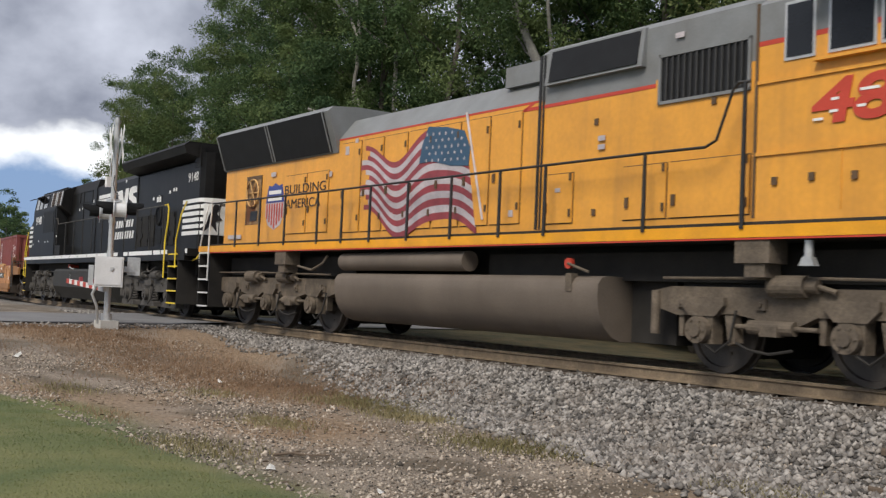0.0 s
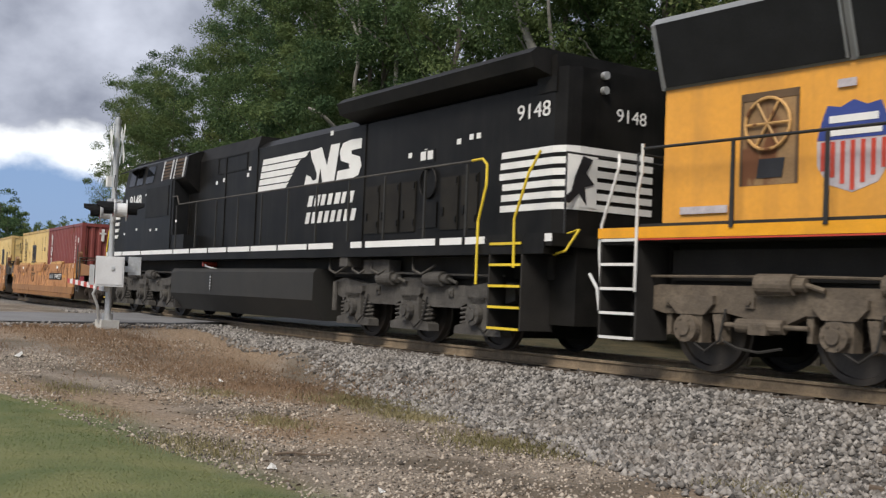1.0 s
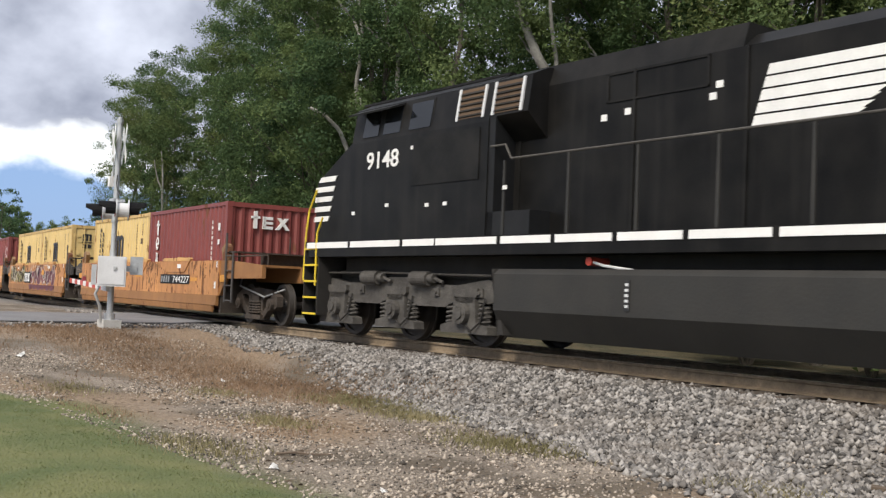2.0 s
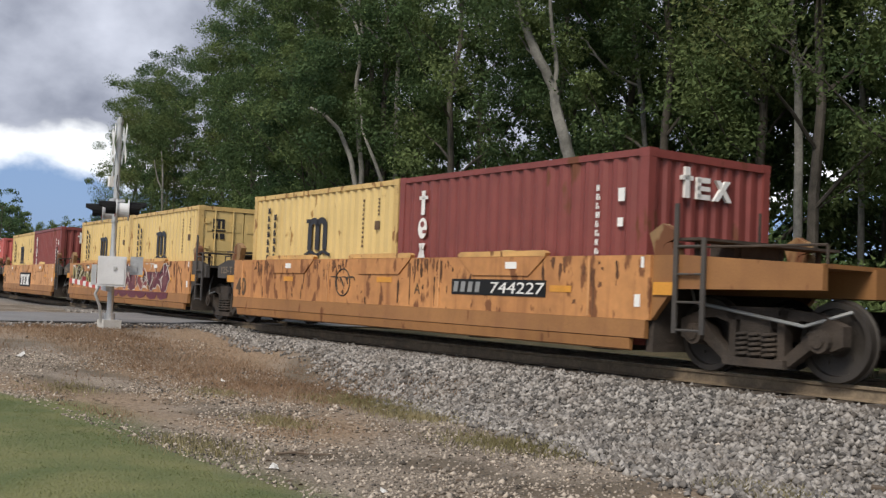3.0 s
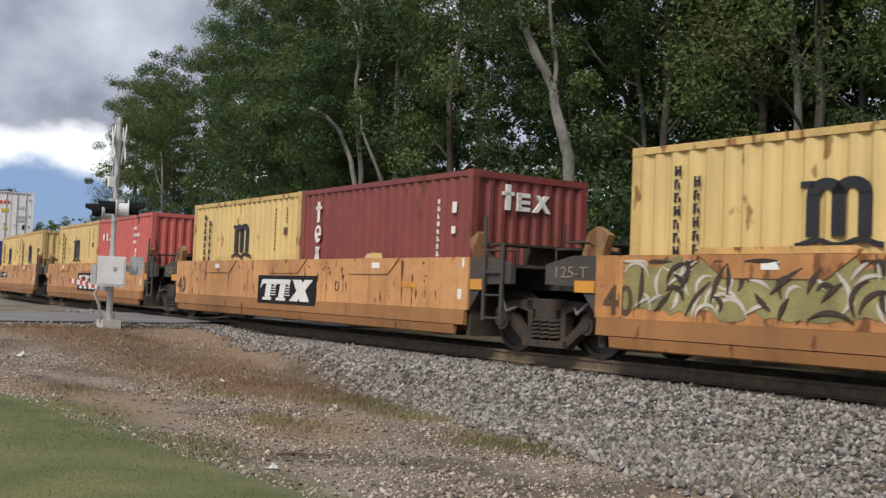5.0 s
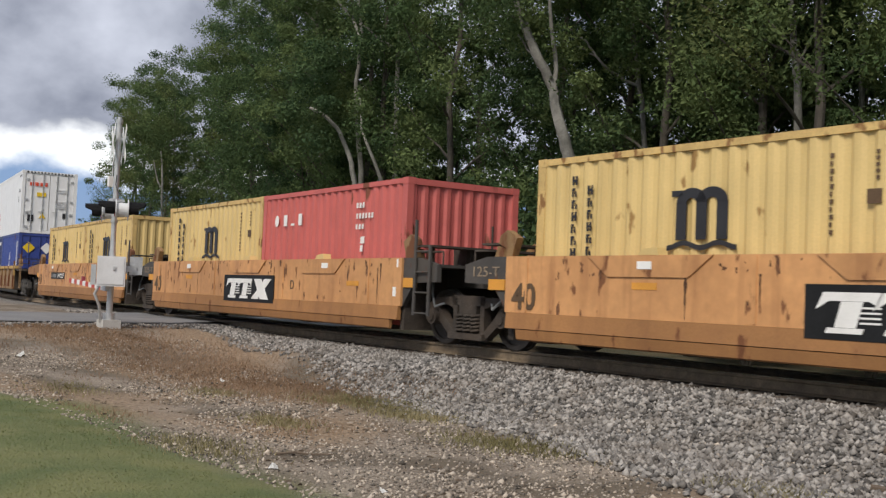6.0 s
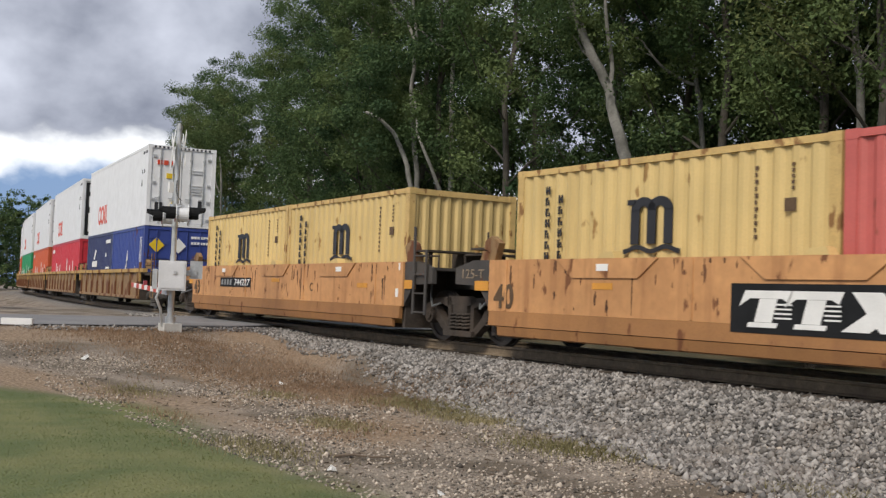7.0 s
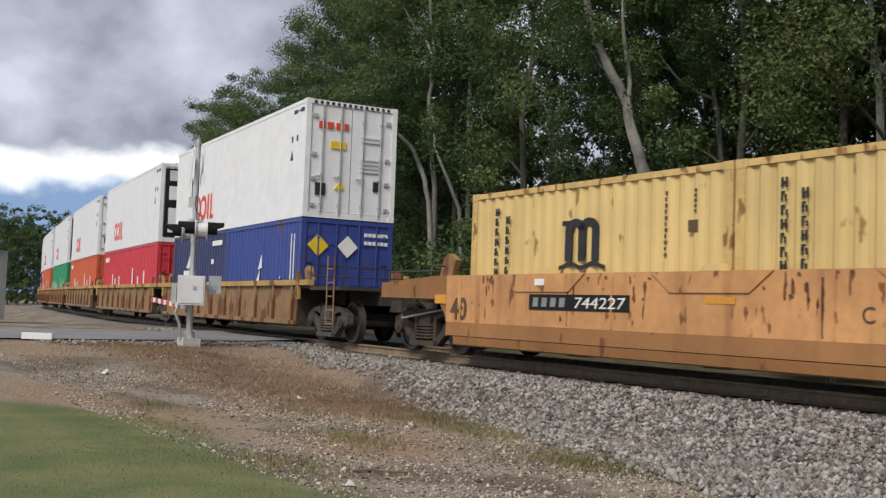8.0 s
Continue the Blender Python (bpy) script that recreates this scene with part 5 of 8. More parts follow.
# ---- locomotives ----
def loco_truck(loco, x, axles, paint, r=0.533, springs=False):
    """A three-axle truck: side frames, axle boxes, brake cylinders, springs, wheelsets."""
    e = new("truck")
    e.parent, e.matrix_basis = loco, pose(x, 0, 0)
    a0, a1 = axles[0] - 0.85, axles[-1] + 0.85
    for sgn in (-1, 1):
        bm = B()
        flat = [(a0, 0.80), (a0, 1.0), (a0 + 0.3, 1.06), (a1 - 0.3, 1.06), (a1, 1.0), (a1, 0.80), (a1 - 0.4, 0.70), (axles[2] - 0.45, 0.74), (axles[1] + 0.75, 0.60), (axles[1] + 0.45, 0.74), (axles[1] - 0.45, 0.74), (axles[1] - 0.75, 0.60), (axles[0] + 0.45, 0.74), (a0 + 0.4, 0.70)]
        pts = [(a0, 0.78), (a0, 1.02), (a0 + 0.35, 1.08), (axles[0] + 0.3, 0.98), (axles[1] - 0.6, 1.0), (axles[1] - 0.3, 1.10), (axles[1] + 0.3, 1.10), (axles[1] + 0.6, 1.0), (axles[2] - 0.3, 0.98), (a1 - 0.35, 1.08), (a1, 1.02), (a1, 0.78)]
        low = [(a1 - 0.3, 0.70), (axles[2] + 0.34, 0.72), (axles[2] - 0.34, 0.72), (axles[2] - 0.6, 0.62), (axles[1] + 0.6, 0.62), (axles[1] + 0.34, 0.72), (axles[1] - 0.34, 0.72), (axles[1] - 0.6, 0.62), (axles[0] + 0.6, 0.62), (axles[0] + 0.34, 0.72), (axles[0] - 0.34, 0.72), (a0 + 0.3, 0.70)]
        prism(bm, (pts + low) if springs else flat, "y", sgn * 1.02, sgn * 1.20)
        part("side_frame", bm, paint, e, bevel=0.025)
        for k, ax in enumerate(axles):
            bm = B()   # axle box and its pedestal legs
            q = 0.23 if springs else 0.165
            if springs:
                prism(bm, [(ax - 0.62, 0.22), (ax + 0.62, 0.22), (ax + 0.60, 0.34), (ax + 0.31, 0.40), (ax + 0.27, 0.80), (ax - 0.27, 0.80), (ax - 0.31, 0.40), (ax - 0.60, 0.34)], "y", sgn * 1.06, sgn * 1.27)
            else:
                box(bm, ax - q, ax + q, sgn * 1.06, sgn * 1.25, r - q, r + 0.24)
            rod(bm, "y", sgn * 1.28, sgn * 1.37, ax, r, 0.165, 18)
            rod(bm, "y", sgn * 1.36, sgn * 1.40, ax, r, 0.085, 12)
            for j in range(6):
                rod(bm, "y", sgn * 1.36, sgn * 1.385, ax + 0.128 * math.cos(j * 1.047), r + 0.128 * math.sin(j * 1.047), 0.018, 6)
            part("axle_box", bm, paint, e, bevel=0.012)
            bm = B()
            prism(bm, [(ax - 0.33, r + 0.30), (ax - 0.20, r + 0.17), (ax + 0.20, r + 0.17), (ax + 0.33, r + 0.30), (ax + 0.33, r + 0.40), (ax - 0.33, r + 0.40)], "y", sgn * 1.18, sgn * 1.27)
            part("spring_seat", bm, paint, e, bevel=0.01)
            bm = B()
            tube(bm, [(ax + 0.1, sgn * 1.30, r - 0.18), (ax + 0.28, sgn * 1.33, r - 0.26), (ax + 0.46, sgn * 1.30, r - 0.12), (ax + 0.50, sgn * 1.24, r + 0.25)], 0.016, 6)
            part("cable", bm, M["under"], e)
            for d in () if springs else (-0.40, 0.40):
                bm = B()
                prism(bm, [(ax + d - 0.045, 0.80), (ax + d + 0.045, 0.80), (ax + d + 0.03, 0.44), (ax + d - 0.03, 0.44)], "y", sgn * 1.05, sgn * 1.17)
                part("pedestal", bm, paint, e, bevel=0.015)
            if springs:
                for d in (-0.42, 0.42):
                    bm = B()
                    tube(bm, [(ax + d + 0.095 * math.cos(i * 0.8), sgn * 1.16 + 0.095 * math.sin(i * 0.8), 0.35 + i * 0.33 / 36) for i in range(37)], 0.024, 6)
                    part("spring", bm, paint, e)
            elif k < 2:
                m = (ax + axles[k + 1]) / 2
                bm = B()   # brake cylinder, rod and slack adjuster between the wheels
                rod(bm, "x", m - 0.32, m + 0.30, sgn * 1.22, 0.60, 0.085, 14)
                rod(bm, "x", m - 0.62, m + 0.60, sgn * 1.22, 0.60, 0.03, 10)
                box(bm, m - 0.12, m + 0.12, sgn * 1.16, sgn * 1.32, 0.50, 0.62)
                part("slack_adjuster", bm, paint, e, bevel=0.008)
                bm = B()
                prism(bm, [(m - 0.66, 0.72), (m - 0.54, 0.72), (m - 0.50, 0.40), (m - 0.60, 0.36)], "y", sgn * 1.10, sgn * 1.26)
                part("brake_hanger", bm, paint, e, bevel=0.01)
                bm = B()
                tube(bm, [(m - 0.5, sgn * 1.24, 0.40), (m - 0.3, sgn * 1.26, 0.33), (m, sgn * 1.27, 0.30), (m + 0.3, sgn * 1.26, 0.36)], 0.018, 6)
                part("sand_hose", bm, M["under"], e)
        for d in (-0.8, 0.75):
            bm = B()
            rod(bm, "x", axles[1] + d - 0.22, axles[1] + d + 0.26, sgn * 1.26, 1.08, 0.125, 18)
            rod(bm, "x", axles[1] + d + 0.26, axles[1] + d + 0.40, sgn * 1.26, 1.08, 0.08, 14)
            tube(bm, [(axles[1] + d + 0.4, sgn * 1.26, 1.08), (axles[1] + d + 0.62, sgn * 1.25, 1.02)], 0.03, 8)
            box(bm, axles[1] + d - 0.15, axles[1] + d + 0.15, sgn * 1.12, sgn * 1.3, 0.95, 1.02)
            part("brake_cylinder", bm, paint, e, bevel=0.01)
        bm = B()
        tube(bm, [(a0 + 0.2, sgn * 1.25, 1.16), (axles[1] - 0.3, sgn * 1.25, 1.17), (axles[1] + 0.5, sgn * 1.24, 1.16), (a1 - 0.2, sgn * 1.25, 1.14)], 0.018, 6)
        part("air_pipe", bm, paint, e)
        for k in range(5):
            bm = B()
            x = a0 + 0.5 + k * (a1 - a0 - 1.0) / 4
            box(bm, x - 0.07, x + 0.07, sgn * 1.195, sgn * 1.235, 0.80, 0.93)
            rod(bm, "y", sgn * 1.23, sgn * 1.26, x, 0.865, 0.03, 8)
            part("bracket", bm, paint, e, bevel=0.008)
        bm = B()
        rod(bm, "z", 0.45, 1.0, a0 + 0.06, sgn * 1.22, 0.06, 10)
        part("snubber", bm, paint, e)
    bm = B()
    box(bm, a0 + 0.3, a1 - 0.3, -0.98, 0.98, 0.62, 1.22)
    part("bolster", bm, M["under"], e)
    for ax in axles:
        bm = B()
        box(bm, ax - 0.62, ax + 0.30, -0.6, 0.6, 0.20, 0.85)
        part("traction_motor", bm, M["under"], e, bevel=0.05)
    for ax in axles:
        o = wheelset(e, ax, r)
    return e


def railing(loco, posts, z0, z1, y, paint, r=0.017):
    for x in posts:
        bm = B()
        prism(bm, [(x - 0.028, z0), (x + 0.028, z0), (x + 0.02, z1), (x - 0.02, z1)], "y", y - 0.014, y + 0.014)
        part("handrail_post", bm, paint, loco)


def door_lines(loco, spots, y, z0, z1, paint, gap_paint):
    """Raised access doors with hinges along the hood side."""
    for x0, x1 in spots:
        bm = B()
        s = -1 if y < 0 else 1
        box(bm, x0, x1, y, y + s * 0.022, z0, z1)
        d = part("hood_door", bm, paint, loco, bevel=0.006)
        bm = B()
        box(bm, x0 - 0.014, x1 + 0.014, y, y + s * 0.005, z0 - 0.014, z1 + 0.014)
        part("door_gap", bm, gap_paint, d)
        bm = B()
        for z in (z0 + 0.12 * (z1 - z0), z0 + 0.85 * (z1 - z0)):
            box(bm, x1 - 0.06, x1 - 0.02, y, y + s * 0.04, z, z + 0.11)
        box(bm, x0 + 0.05, x0 + 0.11, y, y + s * 0.045, (z0 + z1) / 2 - 0.2, (z0 + z1) / 2 - 0.06)
        part("latch", bm, gap_paint, d)


def steps(loco, x0, x1, y, z_top, paint, edge):
    bm = B()
    s = -1 if y < 0 else 1
    box(bm, x0 - 0.03, x0, y - s * 0.6, y, 0.35, z_top)
    box(bm, x1, x1 + 0.03, y - s * 0.6, y, 0.35, z_top)
    box(bm, x0, x1, y - s * 0.62, y - s * 0.58, 0.35, z_top)
    w = part("step_well", bm, paint, loco)
    for i in range(5):
        z = 0.37 + i * 0.31
        bm = B()
        box(bm, x0, x1, y - s * (0.28 + 0.0 * i), y, z - 0.02, z)
        t = part("step", bm, paint, w)
        bm = B()
        box(bm, x0, x1, y - 0.02, y + 0.006 * s, z - 0.025, z + 0.012)
        part("step_edge", bm, edge, t)


def hood(bm, x0, x1, w, z0, z1, zs, wt):
    """A long hood: upright sides to zs, then leaning in to wt at z1."""
    return prism(bm, [(-w, z0), (w, z0), (w, zs), (wt, z1), (-wt, z1), (-w, zs)], "x", x0, x1)


def yellow_loco():
    L = thing("locomotive", "yellow and grey diesel locomotive with a painted waving flag", "locomotive", "locomotives of the train")
    y = 1.28
    bm = B()
    box(bm, -10.15, 10.3, -1.53, 1.53, 1.60, 1.80)
    part("underframe", bm, M["under"], L)
    bm = B()
    box(bm, -10.1, 10.2, -0.8, 0.8, 1.2, 1.598)
    part("centre_sill", bm, M["under"], L)
    for s in (-1, 1):
        bm = B()
        box(bm, -10.15, 10.3, s * 1.53, s * 1.555, 1.62, 1.76)
        part("sill_stripe", bm, M["sill_yellow"], L, "bright yellow sill stripe", bevel=0.004)
        bm = B()
        box(bm, -10.15, 10.3, s * 1.535, s * 1.55, 1.595, 1.617)
        part("sill_edge", bm, M["red"], L, "thin red sill edge")
    bm = B()
    box(bm, -10.0, 5.25, -y, y, 1.80, 3.72)
    part("hood", bm, M["yellow"], L, bevel=0.012)
    # lower hood behind the brake compartment, then the higher roof section
    bm = B()
    prism(bm, [(-y, 3.755), (y, 3.755), (0.95, 4.16), (-0.95, 4.16)], "x", -4.75, 1.2)
    part("hood_roof", bm, M["grey"], L, "grey hood roof", bevel=0.01)
    bm = B()
    box(bm, -4.75, 1.2, -y - 0.004, y + 0.004, 3.722, 3.753)
    part("roof_stripe", bm, M["red"], L, "thin red stripe")
    bm = B()
    prism(bm, [(-y, 3.88), (y, 3.88), (y, 4.42), (1.15, 4.52), (-1.15, 4.52), (-y, 4.42)], "x", 1.2, 5.25)
    box(bm, 0.1, 1.2, -1.1, 1.1, 4.1, 4.42)
    part("air_intake_housing", bm, M["grey"], L, "grey raised air intake housing", bevel=0.012)
    bm = B()
    box(bm, 1.2, 5.25, -y, y, 3.72, 3.88)
    part("hood_upper", bm, M["grey"], L)
    decal("grey_band", [rect(1.28, 3.46, 3.67, 3.73)], M["grey"], L, -y + 0.002)
    decal("roof_stripe", [rect(0.80, 3.46, 3.62, 3.67), [(0.72, 3.62), (0.82, 3.62), (1.12, 3.75), (1.02, 3.75)]], M["red"], L, -y)
    bm = B()
    box(bm, 1.15, 1.20, -y - 0.02, -y + 0.02, 1.84, 4.4)
    box(bm, 1.24, 1.27, -y - 0.02, -y + 0.02, 1.84, 4.4)
    part("hood_seam", bm, M["rail_b"], L)
    # radiators flare outwards at the rear
    bm = B()
    prism(bm, [(-1.30, 3.50), (1.30, 3.50), (1.56, 4.28), (1.46, 4.38), (0.9, 4.43), (-0.9, 4.43), (-1.46, 4.38), (-1.56, 4.28)], "x", -10.05, -4.75)
    part("radiator_housing", bm, M["grey"], L, "grey radiator housing", bevel=0.015)
    for s in (-1, 1):
        for x0, x1 in ((-9.98, -7.45), (-7.37, -4.95)):
            bm = B()
            prism(bm, [(s * 1.315, 3.53), (s * 1.568, 4.28), (s * 1.59, 4.27), (s * 1.34, 3.52)], "x", x0, x1)
            g = part("radiator_grille", bm, M["dark"], L, "black radiator grille")
            bm = B()
            for xx in (x0, x1 - 0.03):
                prism(bm, [(s * 1.34, 3.52), (s * 1.59, 4.27), (s * 1.605, 4.265), (s * 1.355, 3.515)], "x", xx, xx + 0.03)
            part("grille_frame", bm, M["grey"], g)
    # grilles ahead
    bm = B()
    prism(bm, [(-y - 0.10, 3.92), (-y - 0.03, 4.44), (-y + 0.02, 4.44), (-y + 0.02, 3.92)], "x", 1.36, 3.28)
    fr = part("intake_frame", bm, M["grey"], L, bevel=0.008)
    bm = B()
    prism(bm, [(-y - 0.112, 3.96), (-y - 0.045, 4.41), (-y - 0.02, 4.41), (-y - 0.05, 3.96)], "x", 1.45, 3.20)
    part("intake_grille", bm, M["dark"], L, "black intake grille")
    bm = B()
    for x0, x1, z0, z1 in ((3.52, 4.98, 3.99, 4.03), (3.52, 4.98, 3.38, 3.42), (3.52, 3.56, 3.38, 4.03), (4.94, 4.98, 3.38, 4.03)):
        box(bm, x0, x1, -y - 0.03, -y + 0.01, z0, z1)
    vf = part("vent_frame", bm, M["grey"], L)
    bm = B()
    box(bm, 3.56, 4.94, -y - 0.004, -y + 0.02, 3.42, 3.99)
    part("vent_backing", bm, M["dark"], L)
    slat = None
    for i in range(14):
        x = 3.60 + i * 0.099
        if slat is None:
            bm = B()
            prism(bm, [(0.0, -y - 0.005), (0.055, -y - 0.028), (0.066, -y - 0.02), (0.02, -y - 0.003)], "z", 3.42, 3.99)
            slat = part("slat", bm, M["rail_b"], vf, at=pose(x, 0, 0))
        else:
            again(slat, pose(x, 0, 0))
    # doors
    door_lines(L, [(-6.9, -6.0), (-5.95, -5.1)], -y, 1.98, 3.18, M["yellow"], M["ink_brown"])
    door_lines(L, [(-4.6 + i * 0.78, -3.9 + i * 0.78) for i in range(7)], -y, 1.95, 3.64, M["yellow"], M["ink_brown"])
    door_lines(L, [(1.32, 1.95), (2.95, 3.7), (3.76, 5.0)], -y, 1.92, 2.62, M["yellow"], M["ink_brown"])
    # hand brake recess: a flush panel, the shade of its depth painted in darker
    bm = B()
    box(bm, -8.86, -8.08, -y - 0.004, -y + 0.05, 2.22, 3.30)
    rc = part("brake_recess", bm, M["rib"], L, "hand brake recess in the hood side, its shade painted brown")
    # dark strips along sides and top: shade of the recess edges as colour
    for x0, x1, z0, z1 in ((-8.85, -8.82, 2.22, 3.30), (-8.12, -8.08, 2.22, 3.30), (-8.82, -8.12, 3.21, 3.30)):
        bm = B()
        box(bm, x0, x1, -y - 0.012, -y + 0.02, z0, z1)
        part("recess_rim", bm, M["ink_brown"], L)
    bm = B()
    tube(bm, [(-8.47 + 0.30 * math.cos(a), -y - 0.04, 2.92 + 0.30 * math.sin(a)) for a in [i * math.pi / 10 for i in range(21)]], 0.02, 6)
    for i in range(3):
        a = i * math.pi / 3
        tube(bm, [(-8.47 + 0.3 * math.cos(a), -y - 0.04, 2.92 + 0.3 * math.sin(a)), (-8.47 - 0.3 * math.cos(a), -y - 0.04, 2.92 - 0.3 * math.sin(a))], 0.015, 6)
    part("brake_wheel", bm, M["rail_worn"], L)
    decal("notice", [rect(-8.62, -8.28, 2.30, 2.52, 0.03)], M["ink"], L, -y - 0.008)
    # shield
    def shield(cx, cz, w, h, yy):
        top = [(cx - 0.42 * w, cz + 0.34 * h), (cx - 0.36 * w, cz + 0.46 * h), (cx - 0.18 * w, cz + 0.43 * h), (cx, cz + 0.5 * h), (cx + 0.18 * w, cz + 0.43 * h), (cx + 0.36 * w, cz + 0.46 * h), (cx + 0.42 * w, cz + 0.34 * h)]
        decal("shield_top", [[(cx - 0.5 * w, cz + 0.08 * h), (cx + 0.5 * w, cz + 0.08 * h), (cx + 0.47 * w, cz + 0.2 * h)] + top[::-1] + [(cx - 0.47 * w, cz + 0.2 * h)]], M["c_blue"], L, yy, "blue top of a painted shield")
        body = [(cx - 0.5 * w, cz + 0.075 * h), (cx + 0.5 * w, cz + 0.075 * h), (cx + 0.49 * w, cz - 0.2 * h), (cx + 0.34 * w, cz - 0.40 * h), (cx, cz - 0.5 * h), (cx - 0.34 * w, cz - 0.40 * h), (cx - 0.49 * w, cz - 0.2 * h)]
        decal("shield_field", [body], M["flag_white"], L, yy)
        o = []
        for i in range(7):
            x = cx + w * (-0.44 + i * 0.137)
            d = 0.5 - 0.28 * abs(x - cx + 0.03 * w) / (0.5 * w)
            o.append(rect(x, x + 0.06 * w, cz - h * d * 0.95, cz + 0.06 * h))
        decal("shield_striping", o, M["red"], L, yy - 0.006)
        decal("shield_lettering", [rect(cx - 0.33 * w, cx + 0.33 * w, cz + 0.26 * h, cz + 0.34 * h), rect(cx - 0.38 * w, cx + 0.38 * w, cz + 0.12 * h, cz + 0.19 * h)], M["white"], L, yy - 0.006)
    shield(-7.42, 2.58, 0.86, 1.0, -y)
    shield(8.0, 2.36, 0.52, 0.62, -1.525)
    lettering("BUILDING", M["ink"], L, 0.27, side_at(-6.05, -y - 0.028, 2.80), width=1.75)
    lettering("AMERICA", M["ink"], L, 0.27, side_at(-6.12, -y - 0.028, 2.50), width=1.5)
    flag(L, -y - 0.024)
    # cab and nose
    bm = B()
    prism(bm, [(-1.52, 1.80), (1.52, 1.80), (1.52, 3.80), (-1.52, 3.80)], "x", 5.25, 8.9)
    part("cab", bm, M["yellow"], L, bevel=0.015)
    bm = B()
    prism(bm, [(-1.52, 3.86), (1.52, 3.86), (1.52, 4.28), (1.1, 4.58), (-1.1, 4.58), (-1.52, 4.28)], "x", 5.25, 8.9)
    part("cab_roof", bm, M["grey"], L, "grey cab roof", bevel=0.015)
    bm = B()
    box(bm, 5.25, 8.9, -1.522, 1.522, 3.802, 3.858)
    part("cab_stripe", bm, M["red"], L, "red stripe round the cab")
    bm = B()
    prism(bm, [(8.9, 1.80), (10.2, 1.80), (10.2, 2.9), (8.9, 3.25)], "y", -1.3, 1.3)
    part("nose", bm, M["yellow"], L, bevel=0.03)
    for x0, x1 in ((5.62, 6.02), (6.18, 6.75), (6.80, 7.4)):
        bm = B()
        box(bm, x0, x1, -1.535, -1.50, 3.58, 4.24)
        fr = part("window_frame", bm, M["galv"], L)
        bm = B()
        box(bm, x0 + 0.035, x1 - 0.035, -1.542, -1.52, 3.615, 4.205)
        part("window_pane", bm, M["glass"], fr, "dark glass")
    bm = B()
    box(bm, 6.05, 7.6, -1.62, -1.52, 3.50, 3.535)
    part("arm_rest", bm, M["yellow"], L, bevel=0.008)
    bm = B()
    prism(bm, [(-1.85, 4.30), (-1.50, 4.42), (-1.50, 4.38), (-1.85, 4.27)], "x", 6.1, 7.5)
    part("sun_visor", bm, M["dark"], L)
    bm = B()
    rod(bm, "x", 5.3, 6.0, -1.35, 4.42, 0.09, 14)
    part("air_horn_cover", bm, M["white"], L)
    bm = B()
    box(bm, 5.27, 8.9, -1.545, -1.515, 3.36, 3.40)
    box(bm, 5.27, 8.9, -1.545, -1.515, 2.54, 2.58)
    box(bm, 6.36, 6.375, -1.53, -1.515, 1.9, 2.54)
    part("cab_seam", bm, M["yellow"], L)
    bm = B()
    box(bm, 5.235, 5.27, -1.535, -1.50, 1.84, 4.3)
    part("cab_corner", bm, M["ink_brown"], L)
    lettering("481", M["red"], L, 0.64, side_at(6.72, -1.535, 2.84), "road_number", width=1.38, shear=0.12, bold=0.02)
    # short white bars on the road number: glints put on as paint
    for x, z, w in ((6.02, 2.86, 0.12), (6.22, 2.93, 0.10), (6.24, 3.06, 0.09), (6.55, 2.95, 0.10), (6.58, 3.12, 0.22), (7.1, 2.95, 0.1), (7.1, 3.14, 0.1)):
        decal("notice", [rect(x, x + w, z, z + 0.03)], M["white"], L, -1.537)
    for x, z in ((5.5, 2.20), (5.98, 2.22), (6.5, 2.2), (7.1, 2.25), (2.35, 3.25), (4.4, 3.28), (2.35, 2.0), (4.4, 2.0)):
        bm = B()
        box(bm, x, x + 0.07, -1.545 if x > 5.25 else -y - 0.02, -1.5 if x > 5.25 else -y, z, z + 0.09)
        part("latch", bm, M["ink_brown"], L, bevel=0.006)
    for x, z, w, h in ((2.45, 3.02, 0.13, 0.07), (2.45, 2.90, 0.13, 0.07), (-4.45, 3.42, 0.12, 0.16), (-4.1, 3.62, 0.1, 0.08), (-5.05, 3.05, 0.1, 0.1), (-7.6, 3.22, 0.22, 0.09), (-9.7, 1.92, 0.7, 0.09), (1.6, 2.36, 0.1, 0.06), (0.55, 2.05, 0.1, 0.1), (3.8, 4.2, 0.14, 0.07)):
        decal("notice", [rect(x, x + w, z, z + h)], M["flag_white"], L, -y - 0.026)
    # railing along the walkway
    posts = [-8.75, -7.55, -6.38, -5.0, -4.05, -3.06, -1.85, -0.6, 0.64, 1.67, 3.58]
    railing(L, posts, 1.72, 2.72, -1.56, M["rail_b"])
    bm = B()
    tube(bm, [(-10.1, -1.56, 2.74), (-5.0, -1.56, 2.72), (3.6, -1.56, 2.72), (4.55, -1.56, 2.71), (4.72, -1.56, 2.78), (4.95, -1.56, 3.36), (5.02, -1.55, 3.43), (5.15, -1.5, 3.43)], 0.019, 8)
    part("handrail", bm, M["rail_b"], L)
    railing(L, [5.12], 1.72, 3.42, -1.56, M["rail_b"])
    bm = B()
    tube(bm, [(-10.16, -1.57, 0.95), (-10.16, -1.57, 2.2), (-10.10, -1.57, 2.45), (-10.10, -1.57, 2.8)], 0.02, 8)
    part("end_handrail", bm, M["rail_w"], L)
    bm = B()
    tube(bm, [(-10.85, -1.45, 1.05), (-10.85, -1.5, 1.5), (-10.82, -1.5, 1.8), (-10.55, -1.5, 2.55), (-10.6, -1.45, 2.72)], 0.02, 8)
    part("end_handrail", bm, M["rail_w"], L)
    bm = B()
